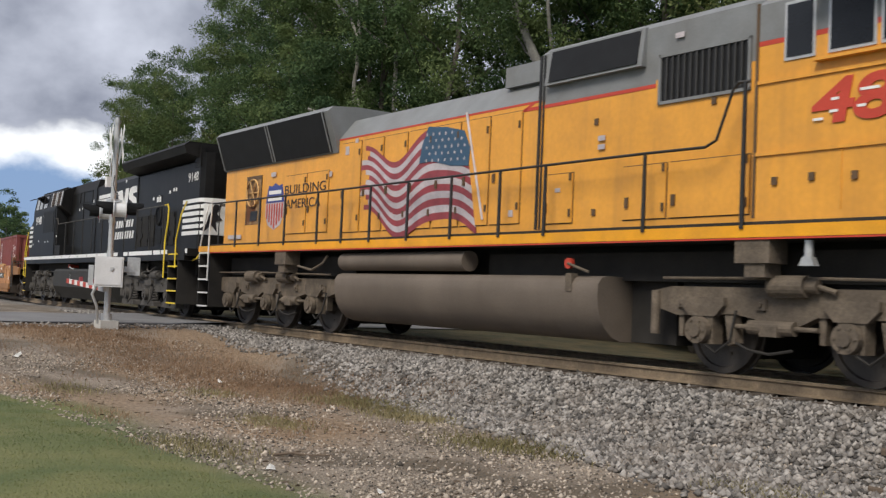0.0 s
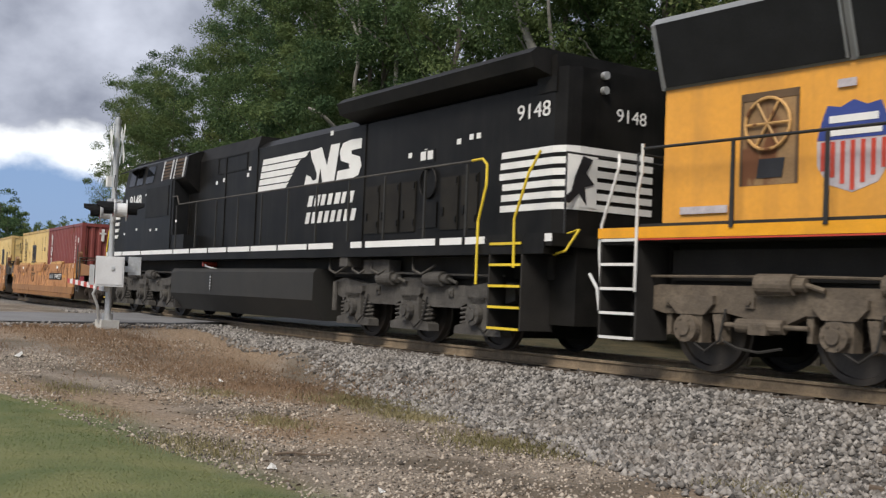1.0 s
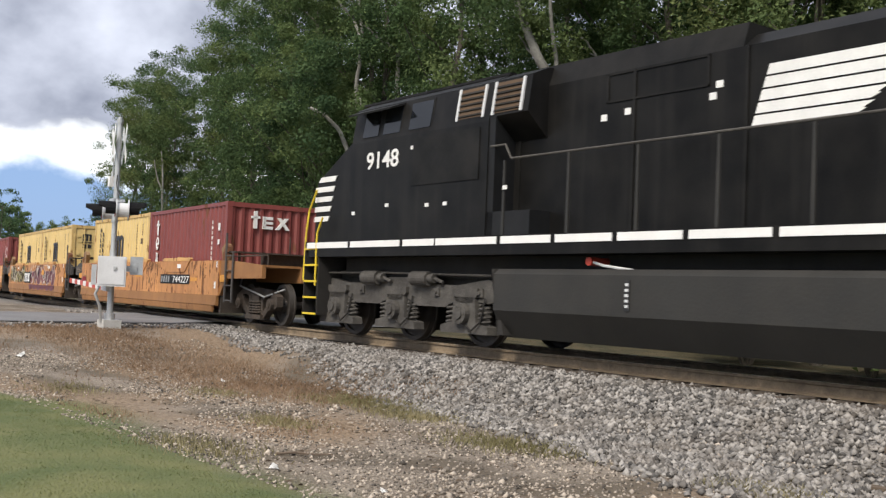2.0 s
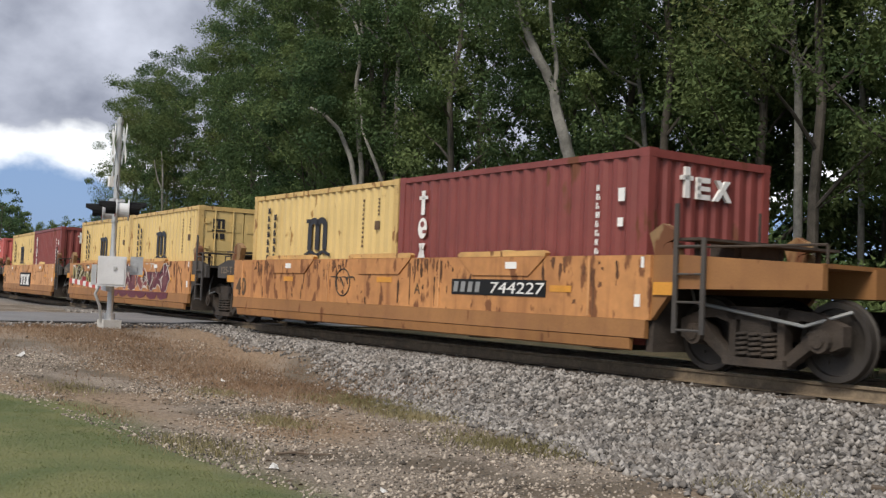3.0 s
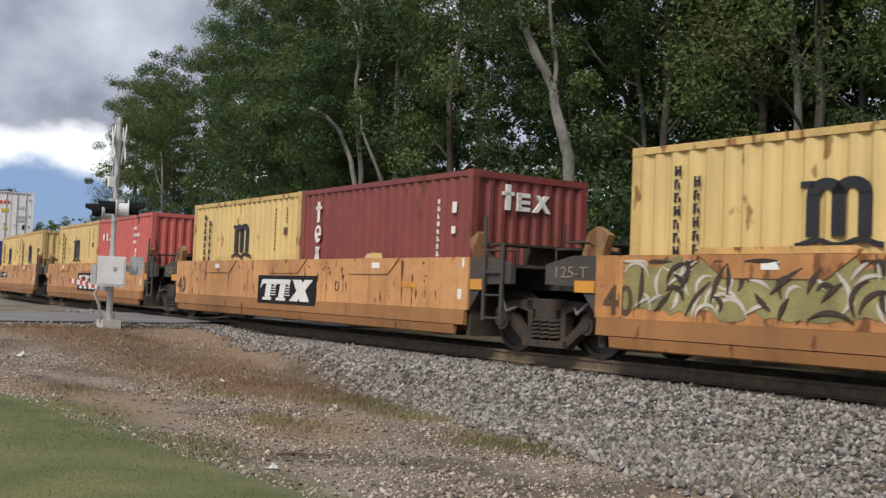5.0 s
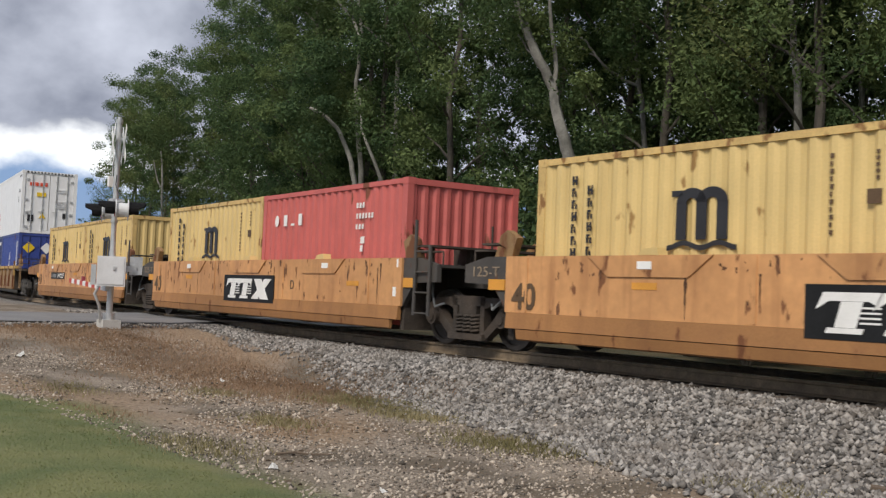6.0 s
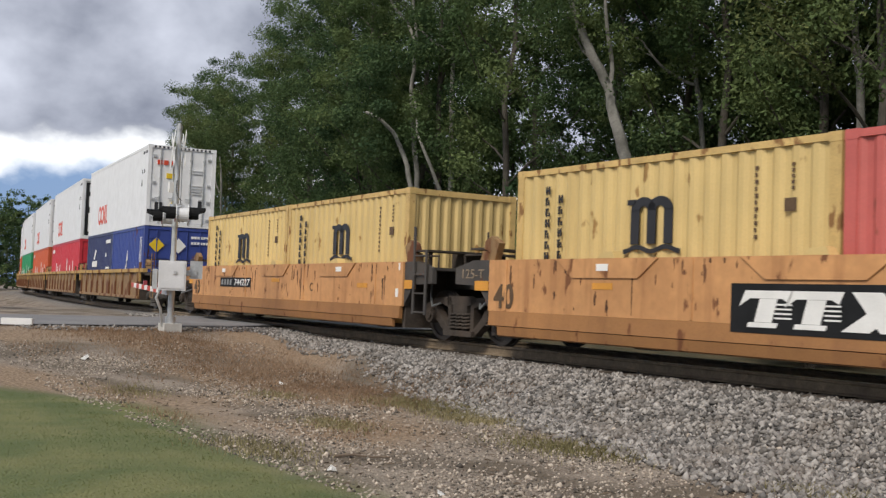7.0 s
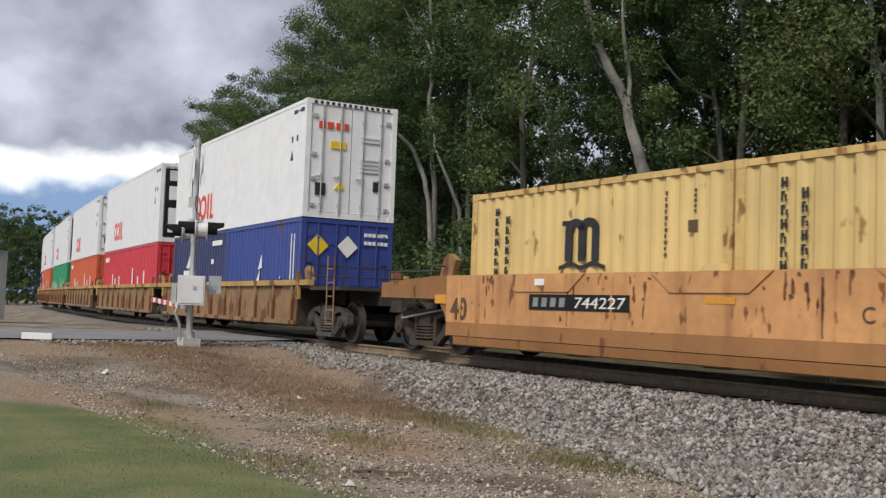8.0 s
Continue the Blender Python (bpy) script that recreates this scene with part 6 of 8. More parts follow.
    tube(bm, [(-10.5, -1.2, 1.8), (-10.5, -1.2, 2.75), (-10.5, 1.2, 2.75), (-10.5, 1.2, 1.8)], 0.018, 8)
    part("end_railing", bm, M["rail_b"], L)
    steps(L, -10.78, -10.2, -1.52, 1.76, M["under"], M["rail_w"])
    steps(L, -10.78, -10.2, 1.52, 1.76, M["under"], M["rail_w"])
    bm = B()
    box(bm, -10.8, -10.15, -1.5, 1.5, 1.55, 1.76)
    box(bm, -10.55, -10.15, -0.9, 0.9, 0.5, 1.55)
    part("end_plate", bm, M["under"], L)
    bm = B()
    box(bm, -10.85, -10.15, -1.535, -1.515, 1.63, 1.76)
    part("sill_stripe", bm, M["sill_yellow"], L)
    bm = B()
    box(bm, -11.35, -10.5, -0.15, 0.15, 0.75, 1.02)
    part("coupler", bm, M["truck_dark"], L, bevel=0.05)
    # tank, reservoir, trucks and underfloor gear
    bm = B()
    prism(bm, [(-1.34, 1.17), (-1.44, 1.14), (-1.50, 1.06), (-1.51, 0.92), (-1.49, 0.76), (-1.44, 0.60), (-1.35, 0.46), (-1.22, 0.35), (-1.05, 0.29), (1.05, 0.29), (1.22, 0.35), (1.35, 0.46), (1.44, 0.60), (1.49, 0.76), (1.51, 0.92), (1.50, 1.06), (1.44, 1.14), (1.34, 1.17)], "x", -4.3, 2.75)
    part("fuel_tank", bm, M["tank"], L, "dusty grey-brown fuel tank", smooth=True)
    for s in (-1, 1):
        bm = B()
        rod(bm, "x", -4.25, -0.35, s * 1.32, 1.385, 0.165, 24)
        part("air_reservoir", bm, M["tank"], L, smooth=True)
    bm = B()
    box(bm, -0.2, 10.0, -1.05, 1.05, 1.12, 1.5)
    box(bm, -10.0, -4.3, -1.05, 1.05, 1.12, 1.5)
    box(bm, 2.8, 3.6, -0.9, 0.9, 0.3, 1.12)
    part("underfloor", bm, M["under"], L)
    bm = B()
    rod(bm, "y", -1.42, -1.36, 2.05, 1.34, 0.075, 14)
    part("fuel_cutoff", bm, M["red"], L)
    bm = B()
    tube(bm, [(2.05, -1.42, 1.34), (2.5, -1.45, 1.22)], 0.02)
    box(bm, 2.12, 2.24, -1.52, -1.40, 0.95, 1.2)
    part("filler_pipe", bm, M["truck"], L)
    for x in (-6.55, 5.25):
        bm = B()
        box(bm, x - 0.24, x + 0.24, -1.53, -1.2, 1.33, 1.60)
        box(bm, x - 0.12, x + 0.16, -1.5, -1.2, 1.17, 1.34)
        part("bolster_bracket", bm, M["truck"], L, bevel=0.015)
    bm = B()
    tube(bm, [(-5.9, -1.45, 1.3), (-5.3, -1.47, 1.22), (-4.9, -1.45, 1.35), (-4.8, -1.4, 1.5)], 0.025)
    part("sand_pipe", bm, M["truck"], L)
    bm = B()
    prism(bm, [(5.90, 1.40), (6.0, 1.40), (6.05, 1.30), (5.85, 1.30)], "y", -1.5, -1.40)
    rod(bm, "z", 1.4, 1.58, 5.95, -1.45, 0.05)
    part("bell", bm, M["galv"], L)
    loco_truck(L, -7.55, (-1.98, 0.0, 1.98), M["truck"])
    loco_truck(L, 6.35, (-2.03, 0.0, 2.03), M["truck"])
    return L


def flag(L, y):
    """The waving flag painted on the hood: strips that follow a wave, and a starred canton."""
    def wave(x, v):
        f = (x + 3.6) / 3.75
        base = 2.62 + 0.02 * f
        sway = 0.22 * math.sin(1.6 + 8.2 * f + 0.7 * v) * (1.05 - 0.2 * f) - 0.16 * f * (1 - v) + 0.05 * math.sin(15 * f)
        return base + sway + (v - 0.5) * (1.30 + 0.22 * f)
    n = 30
    for i in range(13):
        x0 = -3.62 + 0.18 * math.sin(i * 1.3)
        x1 = 0.24
        v0, v1 = 1 - (i + 1) / 13, 1 - i / 13
        start = x0
        pts_lo = [(start + (x1 - 0.42 * v0 - start) * k / n, 0) for k in range(n + 1)]
        lo = [(p[0], wave(p[0], v0)) for p in pts_lo]
        hi = [(start + (x1 - 0.42 * v1 - start) * k / n, 0) for k in range(n + 1)]
        hi = [(p[0], wave(p[0], v1)) for p in hi]
        bm = B()
        a = [bm.verts.new((p[0], y, p[1])) for p in lo]
        b = [bm.verts.new((p[0], y, p[1])) for p in hi]
        c = [bm.verts.new((p[0], y + 0.02, p[1])) for p in lo]
        d = [bm.verts.new((p[0], y + 0.02, p[1])) for p in hi]
        for k in range(n):
            bm.faces.new((a[k], a[k + 1], b[k + 1], b[k]))
            bm.faces.new((c[k], d[k], d[k + 1], c[k + 1]))
            bm.faces.new((b[k], b[k + 1], d[k + 1], d[k]))
            bm.faces.new((a[k], c[k], c[k + 1], a[k + 1]))
        part("flag_stripe", bm, M["flag_red"] if i % 2 == 0 else M["flag_white"], L)
    can = [(-1.35, wave(-1.35, 1.0) + 0.05), (-1.55, 3.25), (-1.62, 2.95), (-1.2, 2.96), (-0.6, 2.84), (-0.05, 2.80), (-0.02, 3.1), (-0.22, wave(-0.22, 1.0) + 0.03), (-0.75, wave(-0.75, 1.0) + 0.04)]
    decal("flag_canton", [can[::-1]], M["blue"], L, y - 0.004, "blue starred corner of the flag")
    o = []
    for r in range(6):
        for k in range(7):
            x, z = -1.38 + k * 0.20 + 0.1 * (r % 2), 2.98 + r * 0.115 - 0.05 * k / 6
            if x < -0.12 and z < wave(x, 1.0) - 0.02:
                o.append([(x + (0.036 if j % 2 == 0 else 0.016) * math.cos(math.pi / 2 + j * math.pi / 5), z + (0.036 if j % 2 == 0 else 0.016) * math.sin(math.pi / 2 + j * math.pi / 5)) for j in range(10)])
    decal("star_field", o, M["flag_white"], L, y - 0.010)
    bm = B()
    tube(bm, [(-0.16, y - 0.01, 3.70), (0.42, y - 0.01, 1.88)], 0.022, 6)
    part("flag_staff", bm, M["flag_white"], L)
    fit = Matrix.Translation((-3.72, 0, 2.74)) @ Matrix.Diagonal((0.90, 1.0, 0.96, 1.0)) @ Matrix.Translation((3.62, 0, -2.62))
    for ob in L.children_recursive:
        if ob.name.startswith(("flag_", "star_field")):
            ob.data.transform(fit)


def black_loco():
    L = thing("locomotive", "black diesel locomotive with white marks and striped ends", "locomotive", "locomotives of the train")
    y = 1.10
    bm = B()
    box(bm, -10.45, 10.35, -1.52, 1.52, 1.45, 1.74)
    part("underframe", bm, M["black"], L, bevel=0.01)
    for x0, x1 in [(-10.5, -9.0), (-8.9, -7.3), (-7.2, -6.3), (-6.25, -4.7), (-4.6, -3.5), (-3.4, -2.3), (-2.2, -1.1), (-1.0, 0.2), (0.3, 1.6), (1.7, 3.0), (3.1, 4.1), (4.8, 5.2), (5.35, 7.6), (7.75, 8.35), (8.45, 8.95)]:
        bm = B()
        box(bm, x0, x1, -1.535, -1.515, 1.61, 1.72)
        part("reflector_strip", bm, M["ref"], L, "white reflector strip")
    bm = B()
    box(bm, -4.9, 9.55, -y, y, 1.74, 3.98)
    part("hood", bm, M["black"], L, bevel=0.02)
    bm = B()
    prism(bm, [(-y + 0.01, 3.98), (y - 0.01, 3.98), (0.85, 4.17), (-0.85, 4.17)], "x", -0.6, 9.5)
    part("hood_roof", bm, M["black"], L)
    bm = B()
    prism(bm, [(-y, 3.98), (y, 3.98), (1.0, 4.30), (-1.0, 4.30)], "x", -4.9, -0.6)
    part("equipment_roof", bm, M["black_door"], L, bevel=0.02)
    # rounded rear end
    bm = B()
    prism(bm, [(9.55, -y), (9.98, -y), (10.17, -y + 0.08), (10.24, -y + 0.28), (10.25, 0), (10.24, y - 0.28), (10.17, y - 0.08), (9.98, y), (9.55, y)], "z", 1.74, 4.2)
    part("hood_end", bm, M["black"], L, bevel=0.01)
    # radiator wings
    bm = B()
    prism(bm, [(-0.9, 4.02), (-1.45, 4.16), (-1.52, 4.36), (-1.40, 4.46), (1.40, 4.46), (1.52, 4.36), (1.45, 4.16), (0.9, 4.02)], "x", 4.0, 9.9)
    part("radiator_wing", bm, M["black_door"], L, "black overhanging radiator housing", bevel=0.015)
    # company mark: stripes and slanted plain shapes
    o = []
    for i, end in enumerate((1.16, 1.33, 1.49, 1.69, 2.10)):   # ragged ends, like a mane
        z = 2.98 + i * 0.150
        o.append([(-0.45 + 0.05 * i, z), (end - 0.22, z), (end - 0.10, z + 0.05), (end - 0.14, z + 0.06), (end, z + 0.125), (-0.41 + 0.05 * i, z + 0.125)])
    decal("painted_mark", o, M["white"], L, -y, "white painted stripes")
    decal("painted_mark", [[(2.13, 3.69), (2.63, 3.72), (2.89, 3.32), (3.04, 3.73), (3.41, 3.73), (3.23, 3.0), (2.73, 2.99), (2.61, 3.29), (2.53, 2.99), (1.91, 2.99), (1.99, 3.2), (2.17, 3.15), (2.29, 3.06), (2.44, 3.08), (2.47, 3.18), (2.34, 3.36), (2.19, 3.53)],
                           [(4.28, 3.74), (3.85, 3.75), (3.54, 3.71), (3.41, 3.55), (3.49, 3.37), (3.82, 3.29), (3.85, 3.19), (3.36, 3.18), (3.32, 2.99), (3.85, 2.97), (4.2, 3.04), (4.31, 3.22), (4.23, 3.39), (3.9, 3.47), (3.89, 3.54), (4.28, 3.55)]], M["white"], L, -y, "white painted company mark")
    o = []
    for i, w in enumerate((0.22, 0.24, 0.2, 0.2, 0.24, 0.18, 0.2)):
        a = 2.10 + i * 0.29
        o.append([(a, 2.53), (a + w - 0.03, 2.53), (a + w + 0.045, 2.75), (a + 0.075, 2.75)])
    for i, w in enumerate((0.2, 0.22, 0.2, 0.2, 0.2, 0.18, 0.2, 0.2)):
        a = 2.02 + i * 0.275
        o.append([(a, 2.18), (a + w - 0.03, 2.18), (a + w + 0.045, 2.41), (a + 0.075, 2.41)])
    decal("painted_name", o, M["white"], L, -y, "white name painted in slanted blocks")
    # rear stripes and numbers
    for i in range(6):
        bm = B()
        z = 2.12 + i * 0.165
        pts = [(8.75 + 0.02 * i - (0.1 if i > 2 else 0), -y - 0.012), (9.98, -y - 0.012), (10.18, -y + 0.07), (10.252, -y + 0.275), (10.262, 0.0), (10.262, 0.62), (10.24, 0.62), (10.24, 0.0), (10.23, -y + 0.285), (10.165, -y + 0.085), (9.975, -y + 0.003), (8.75 + 0.02 * i - (0.1 if i > 2 else 0), -y + 0.003)]
        prism(bm, pts, "z", z, z + 0.10)
        part("end_stripe", bm, M["white"], L, "white painted end stripe")
    bm = B()
    prism(bm, [(10.185, -y + 0.068), (10.258, -y + 0.275), (10.266, -0.5), (10.248, -0.5), (10.24, -y + 0.285), (10.165, -y + 0.09)], "z", 2.16, 2.98)
    part("end_panel", bm, M["white"], L, "white painted end panel with a dark horse shape")
    bm = B()
    prism(bm, [(q - 0.86, w) for q, w in ((-0.32, 2.22), (-0.12, 2.38), (-0.06, 2.6), (0.08, 2.9), (0.26, 2.86), (0.14, 2.66), (0.30, 2.5), (0.12, 2.45), (0.16, 2.2), (0.02, 2.36), (-0.16, 2.2))], "x", 10.262, 10.277)
    part("horse_shape", bm, M["ink"], L)
    lettering("9148", M["white"], L, 0.33, side_at(9.50, -y - 0.014, 3.50), "road_number", width=0.78, bold=0.0)
    lettering("9148", M["white"], L, 0.28, pose(10.262, 0.15, 3.48, 90, 0, 90), "road_number", width=0.6, bold=0.0)
    bm = B()
    for z in (3.9, 4.12):
        rod(bm, "x", 10.2, 10.32, -0.42, z, 0.06, 16)
    part("marker_lamp", bm, M["galv"], L)
    bm = B()
    box(bm, 9.60, 10.02, -y - 0.02, -y + 0.1, 3.84, 4.38)
    part("number_board", bm, M["black_door"], L, bevel=0.01)
    for x, z in ((6.0, 3.2), (6.5, 3.22), (7.5, 3.3), (7.85, 3.34), (8.05, 3.34), (-1.0, 3.52), (-1.1, 3.38), (-3.0, 3.32), (-2.55, 3.36), (3.0, 3.92)):
        decal("notice", [rect(x, x + 0.11, z, z + 0.09)], M["white"], L, -y - 0.002)
    bm = B()
    box(bm, 6.38, 6.85, -y - 0.012, -y, 3.08, 3.3)
    part("gauge_panel", bm, M["dark"], L)
    decal("notice", [rect(6.42, 6.58, 3.12, 3.27), rect(6.64, 6.80, 3.12, 3.27)], M["white"], L, -y - 0.014)
    # hood doors
    door_lines(L, [(4.55, 5.05), (5.1, 5.75), (5.85, 6.3), (7.1, 7.6), (7.7, 8.15)], -y, 1.9, 2.78, M["door_brown"], M["black"])
    bm = B()
    for x in (-4.75, -2.4, -0.55, 4.42):
        box(bm, x, x + 0.05, -y - 0.02, -y + 0.01, 1.76, 3.98)
    part("hood_seam", bm, M["black_door"], L)
    bm = B()
    tube(bm, [(6.7 + 0.26 * math.cos(a), -y - 0.03, 2.72 + 0.26 * math.sin(a)) for a in [i * math.pi / 8 for i in range(17)]], 0.022, 6)
    box(bm, 6.42, 6.98, -y - 0.02, -y, 1.95, 2.38)
    part("hand_brake", bm, M["black_door"], L)
    # upper vents behind the cab
    bm = B()
    prism(bm, [(-1.11, 3.20), (1.11, 3.20), (1.50, 3.56), (1.42, 4.12), (1.1, 4.26), (-1.1, 4.26), (-1.42, 4.12), (-1.50, 3.56)], "x", -4.998, -4.12)
    part("cab_rear_housing", bm, M["black"], L, bevel=0.015)
    for x in (-5.86, -5.20, -4.96, -4.30):
        bm = B()
        prism(bm, [(-1.525, 3.58), (-1.450, 4.10), (-1.40, 4.10), (-1.48, 3.58)], "x", x, x + 0.05)
        part("vent_bar", bm, M["box_grey"], L)
    for x0, x1 in ((-5.80, -5.20), (-4.90, -4.30)):
        bm = B()
        prism(bm, [(-1.508, 3.60), (-1.435, 4.08), (-1.39, 4.08), (-1.46, 3.60)], "x", x0, x1)
        v = part("vent_backing", bm, M["ink_brown"], L, "brown louvred vent")
        for i in range(5):
            z = 3.63 + i * 0.09
            bm = B()
            dy = -1.51 + 0.14 * (z - 3.58)
            prism(bm, [(dy - 0.02, z), (dy + 0.02, z + 0.05), (dy + 0.03, z + 0.04), (dy, z - 0.01)], "x", x0, x1)
            part("louvre", bm, M["door_brown"], v)
    bm = B()   # sun visor over the first window
    prism(bm, [(-1.43, 4.10), (-1.74, 3.98), (-1.735, 3.95), (-1.43, 4.06)], "x", -8.80, -7.42)
    part("sun_visor", bm, M["black_door"], L)
    for x0, x1, z0, z1 in ((-2.9, -1.1, 4.02, 4.05), (-2.9, -1.1, 3.56, 3.59), (-2.9, -2.86, 3.56, 4.05), (-1.14, -1.1, 3.56, 4.05)):
        bm = B()
        box(bm, x0, x1, -y - 0.018, -y + 0.01, min(z0, 3.94), min(z1, 3.97))
        part("panel_frame", bm, M["black_door"], L)
    # cab and nose
    bm = B()
    prism(bm, [(-1.52, 1.74), (1.52, 1.74), (1.52, 3.5), (1.42, 4.12), (1.1, 4.28), (-1.1, 4.28), (-1.42, 4.12), (-1.52, 3.5)], "x", -9.0, -5.0)
    part("cab", bm, M["black"], L, bevel=0.02)
    bm = B()
    prism(bm, [(-10.55, 1.74), (-8.9, 1.74), (-8.9, 3.72), (-9.1, 3.66), (-10.3, 3.02), (-10.5, 2.9)], "y", -1.35, 1.35)
    part("nose", bm, M["black"], L, bevel=0.05)
    bm = B()
    box(bm, -9.25, -5.0, -1.14, 1.14, 4.27, 4.31)
    part("cab_roof_edge", bm, M["black_door"], L)
    for x0, x1 in ((-8.68, -8.10), (-8.02, -7.42), (-7.22, -6.52)):
        bm = B()
        prism(bm, [(-1.515, 3.54), (-1.435, 4.08), (-1.39, 4.08), (-1.46, 3.54)], "x", x0, x1)
        fr = part("window_frame", bm, M["black_door"], L)
        bm = B()
        prism(bm, [(-1.522, 3.58), (-1.447, 4.04), (-1.42, 4.04), (-1.49, 3.58)], "x", x0 + 0.04, x1 - 0.04)
        part("window_pane", bm, M["glass"], fr, "dark glass")
    bm = B()
    box(bm, -7.0, -5.2, -1.535, -1.50, 2.62, 3.42)
    part("side_door", bm, M["black_door"], L, bevel=0.015)
    bm = B()
    box(bm, -5.0, -4.85, -1.5, -1.0, 1.74, 3.6)
    box(bm, -5.0, -4.0, -1.5, -1.1, 1.74, 2.1)
    part("cab_rear_step", bm, M["dark"], L)
    lettering("9148", M["white"], L, 0.42, side_at(-7.95, -1.527, 3.0), "road_number", width=1.02, bold=0.006)
    for x, z in ((-7.08, 3.24), (-8.9, 2.2), (-7.8, 2.3), (-6.6, 2.25), (-6.1, 2.25), (-4.6, 2.42)):
        decal("notice", [rect(x, x + 0.1, z, z + 0.06)], M["white"], L, -1.524)
    for i in range(5):
        bm = B()
        z = 2.14 + i * 0.19
        dx = 0.09 * i
        prism(bm, [(-10.57 + 0.12 * (i > 3), z), (-10.05 + dx * 0.6, z), (-9.98 + dx * 0.6, z + 0.10), (-10.55 + 0.2 * (i > 3), z + 0.10)], "y", -1.365, 1.365)
        part("nose_stripe", bm, M["white"], L, "white painted nose stripe")
    # railings
    posts = [-4.6, -3.2, -1.9, -0.6, 0.7, 2.0, 3.3, 4.6, 5.9, 7.2, 8.4]
    railing(L, posts, 1.70, 2.86, -1.5, M["tank_dark"])
    bm = B()
    tube(bm, [(-4.95, -1.5, 3.1), (-4.6, -1.5, 3.1), (-4.45, -1.5, 2.88), (8.6, -1.5, 2.90)], 0.018, 8)
    part("handrail", bm, M["truck_dark"], L)
    for pts, m in (([(8.55, -1.52, 2.90), (8.85, -1.54, 2.90), (8.98, -1.55, 2.8), (8.98, -1.55, 2.5), (8.80, -1.55, 1.95), (8.80, -1.55, 1.0)], "rail_y"), ([(10.12, -1.45, 2.92), (9.95, -1.52, 2.6), (9.68, -1.54, 1.95), (9.70, -1.54, 1.25)], "rail_y"),
                   ([(-10.35, -1.45, 2.75), (-10.62, -1.45, 2.35), (-10.65, -1.48, 1.9), (-10.65, -1.5, 1.0)], "rail_y"), ([(-10.0, -1.5, 2.2), (-10.15, -1.52, 1.9), (-10.15, -1.52, 0.9)], "rail_y"), ([(10.3, -1.3, 1.45), (10.5, -1.25, 1.5), (10.6, -1.1, 1.8), (10.35, -1.1, 1.75)], "rail_y")):
        bm = B()
        tube(bm, pts, 0.021, 8)
        part("grab_iron", bm, M[m], L, "yellow grab iron")
    bm = B()
    tube(bm, [(10.4, -1.2, 1.74), (10.4, -1.2, 2.9), (10.4, 1.2, 2.9), (10.4, 1.2, 1.74)], 0.018, 8)
    part("end_railing", bm, M["rail_b"], L)
    steps(L, 9.1, 9.85, -1.52, 1.74, M["under"], M["rail_y"])
    steps(L, -10.6, -10.1, -1.5, 1.74, M["under"], M["rail_y"])
    bm = B()
    box(bm, 9.1, 10.5, -1.5, 1.5, 1.56, 1.74)
    box(bm, 9.9, 10.45, -1.0, 1.0, 0.45, 1.56)
    box(bm, -10.7, -10.4, -1.2, 1.2, 0.35, 1.5)
    part("end_plate", bm, M["black_door"], L)
    decal("reflector_strip", [rect(10.0, 10.5, 1.62, 1.73)], M["ref"], L, -1.505)
    bm = B()
    box(bm, 10.4, 11.2, -0.15, 0.15, 0.75, 1.02)
    box(bm, -11.3, -10.5, -0.15, 0.15, 0.75, 1.02)
    part("coupler", bm, M["truck_dark"], L, bevel=0.05)
    for yy in (-0.5, -0.75, 0.5):
        bm = B()
        tube(bm, [(10.45, yy, 1.2), (10.62, yy, 1.0), (10.68, yy, 0.7), (10.6, yy * 0.8, 0.5)], 0.025, 6)
        part("air_hose", bm, M["box_grey"], L)
    # tank and trucks
    bm = B()
    prism(bm, [(-1.42, 1.24), (-1.50, 1.16), (-1.50, 0.62), (-1.22, 0.22), (1.22, 0.22), (1.50, 0.62), (1.50, 1.16), (1.42, 1.24)], "x", -4.75, 3.3)
    part("fuel_tank", bm, M["tank_dark"], L, "dark grey angular fuel tank", bevel=0.03)
    bm = B()
    box(bm, -2.06, -1.97, -1.515, -1.49, 0.70, 1.10)
    gauge = part("fuel_gauge", bm, M["rail_b"], L, "dark fuel sight gauge")
    for i in range(5):
        bm = B()
        box(bm, -2.045, -1.985, -1.52, -1.51, 0.74 + i * 0.07, 0.775 + i * 0.07)
        part("gauge_window", bm, M["box_grey"], gauge)
    bm = B()
    rod(bm, "y", -1.40, -1.04, -2.85, 1.35, 0.06, 14)
    part("fuel_cutoff", bm, M["red"], L, "red fuel cut-off button")
    bm = B()
    tube(bm, [(-2.80, -1.36, 1.34), (-2.55, -1.42, 1.29), (-2.3, -1.40, 1.26), (-2.05, -1.36, 1.23)], 0.02, 6)
    part("filler_pipe", bm, M["box_grey"], L)
    bm = B()
    prism(bm, [(-4.95, 1.24), (-4.75, 1.24), (-4.75, 0.25), (-4.6, 0.25)], "y", -1.4, 1.4)
    box(bm, -9.8, 10.0, -1.05, 1.05, 1.1, 1.45)
    part("underfloor", bm, M["under"], L)
    for x in (3.6, 4.5, 5.2, 6.6):
        bm = B()
        tube(bm, [(x, -1.3, 1.45), (x + 0.15, -1.38, 1.22), (x + 0.4, -1.38, 1.15), (x + 0.7, -1.3, 1.3)], 0.025, 6)
        part("cable", bm, M["truck_dark"], L)
    bm = B()
    box(bm, 4.35, 4.65, -1.5, -1.2, 1.28, 1.46)
    box(bm, 5.0, 5.9, -1.35, -1.1, 1.15, 1.40)
    part("equipment_box", bm, M["truck_dark"], L, bevel=0.02)
    loco_truck(L, -7.75, (-1.98, 0.0, 1.98), M["truck_dark"], springs=True)
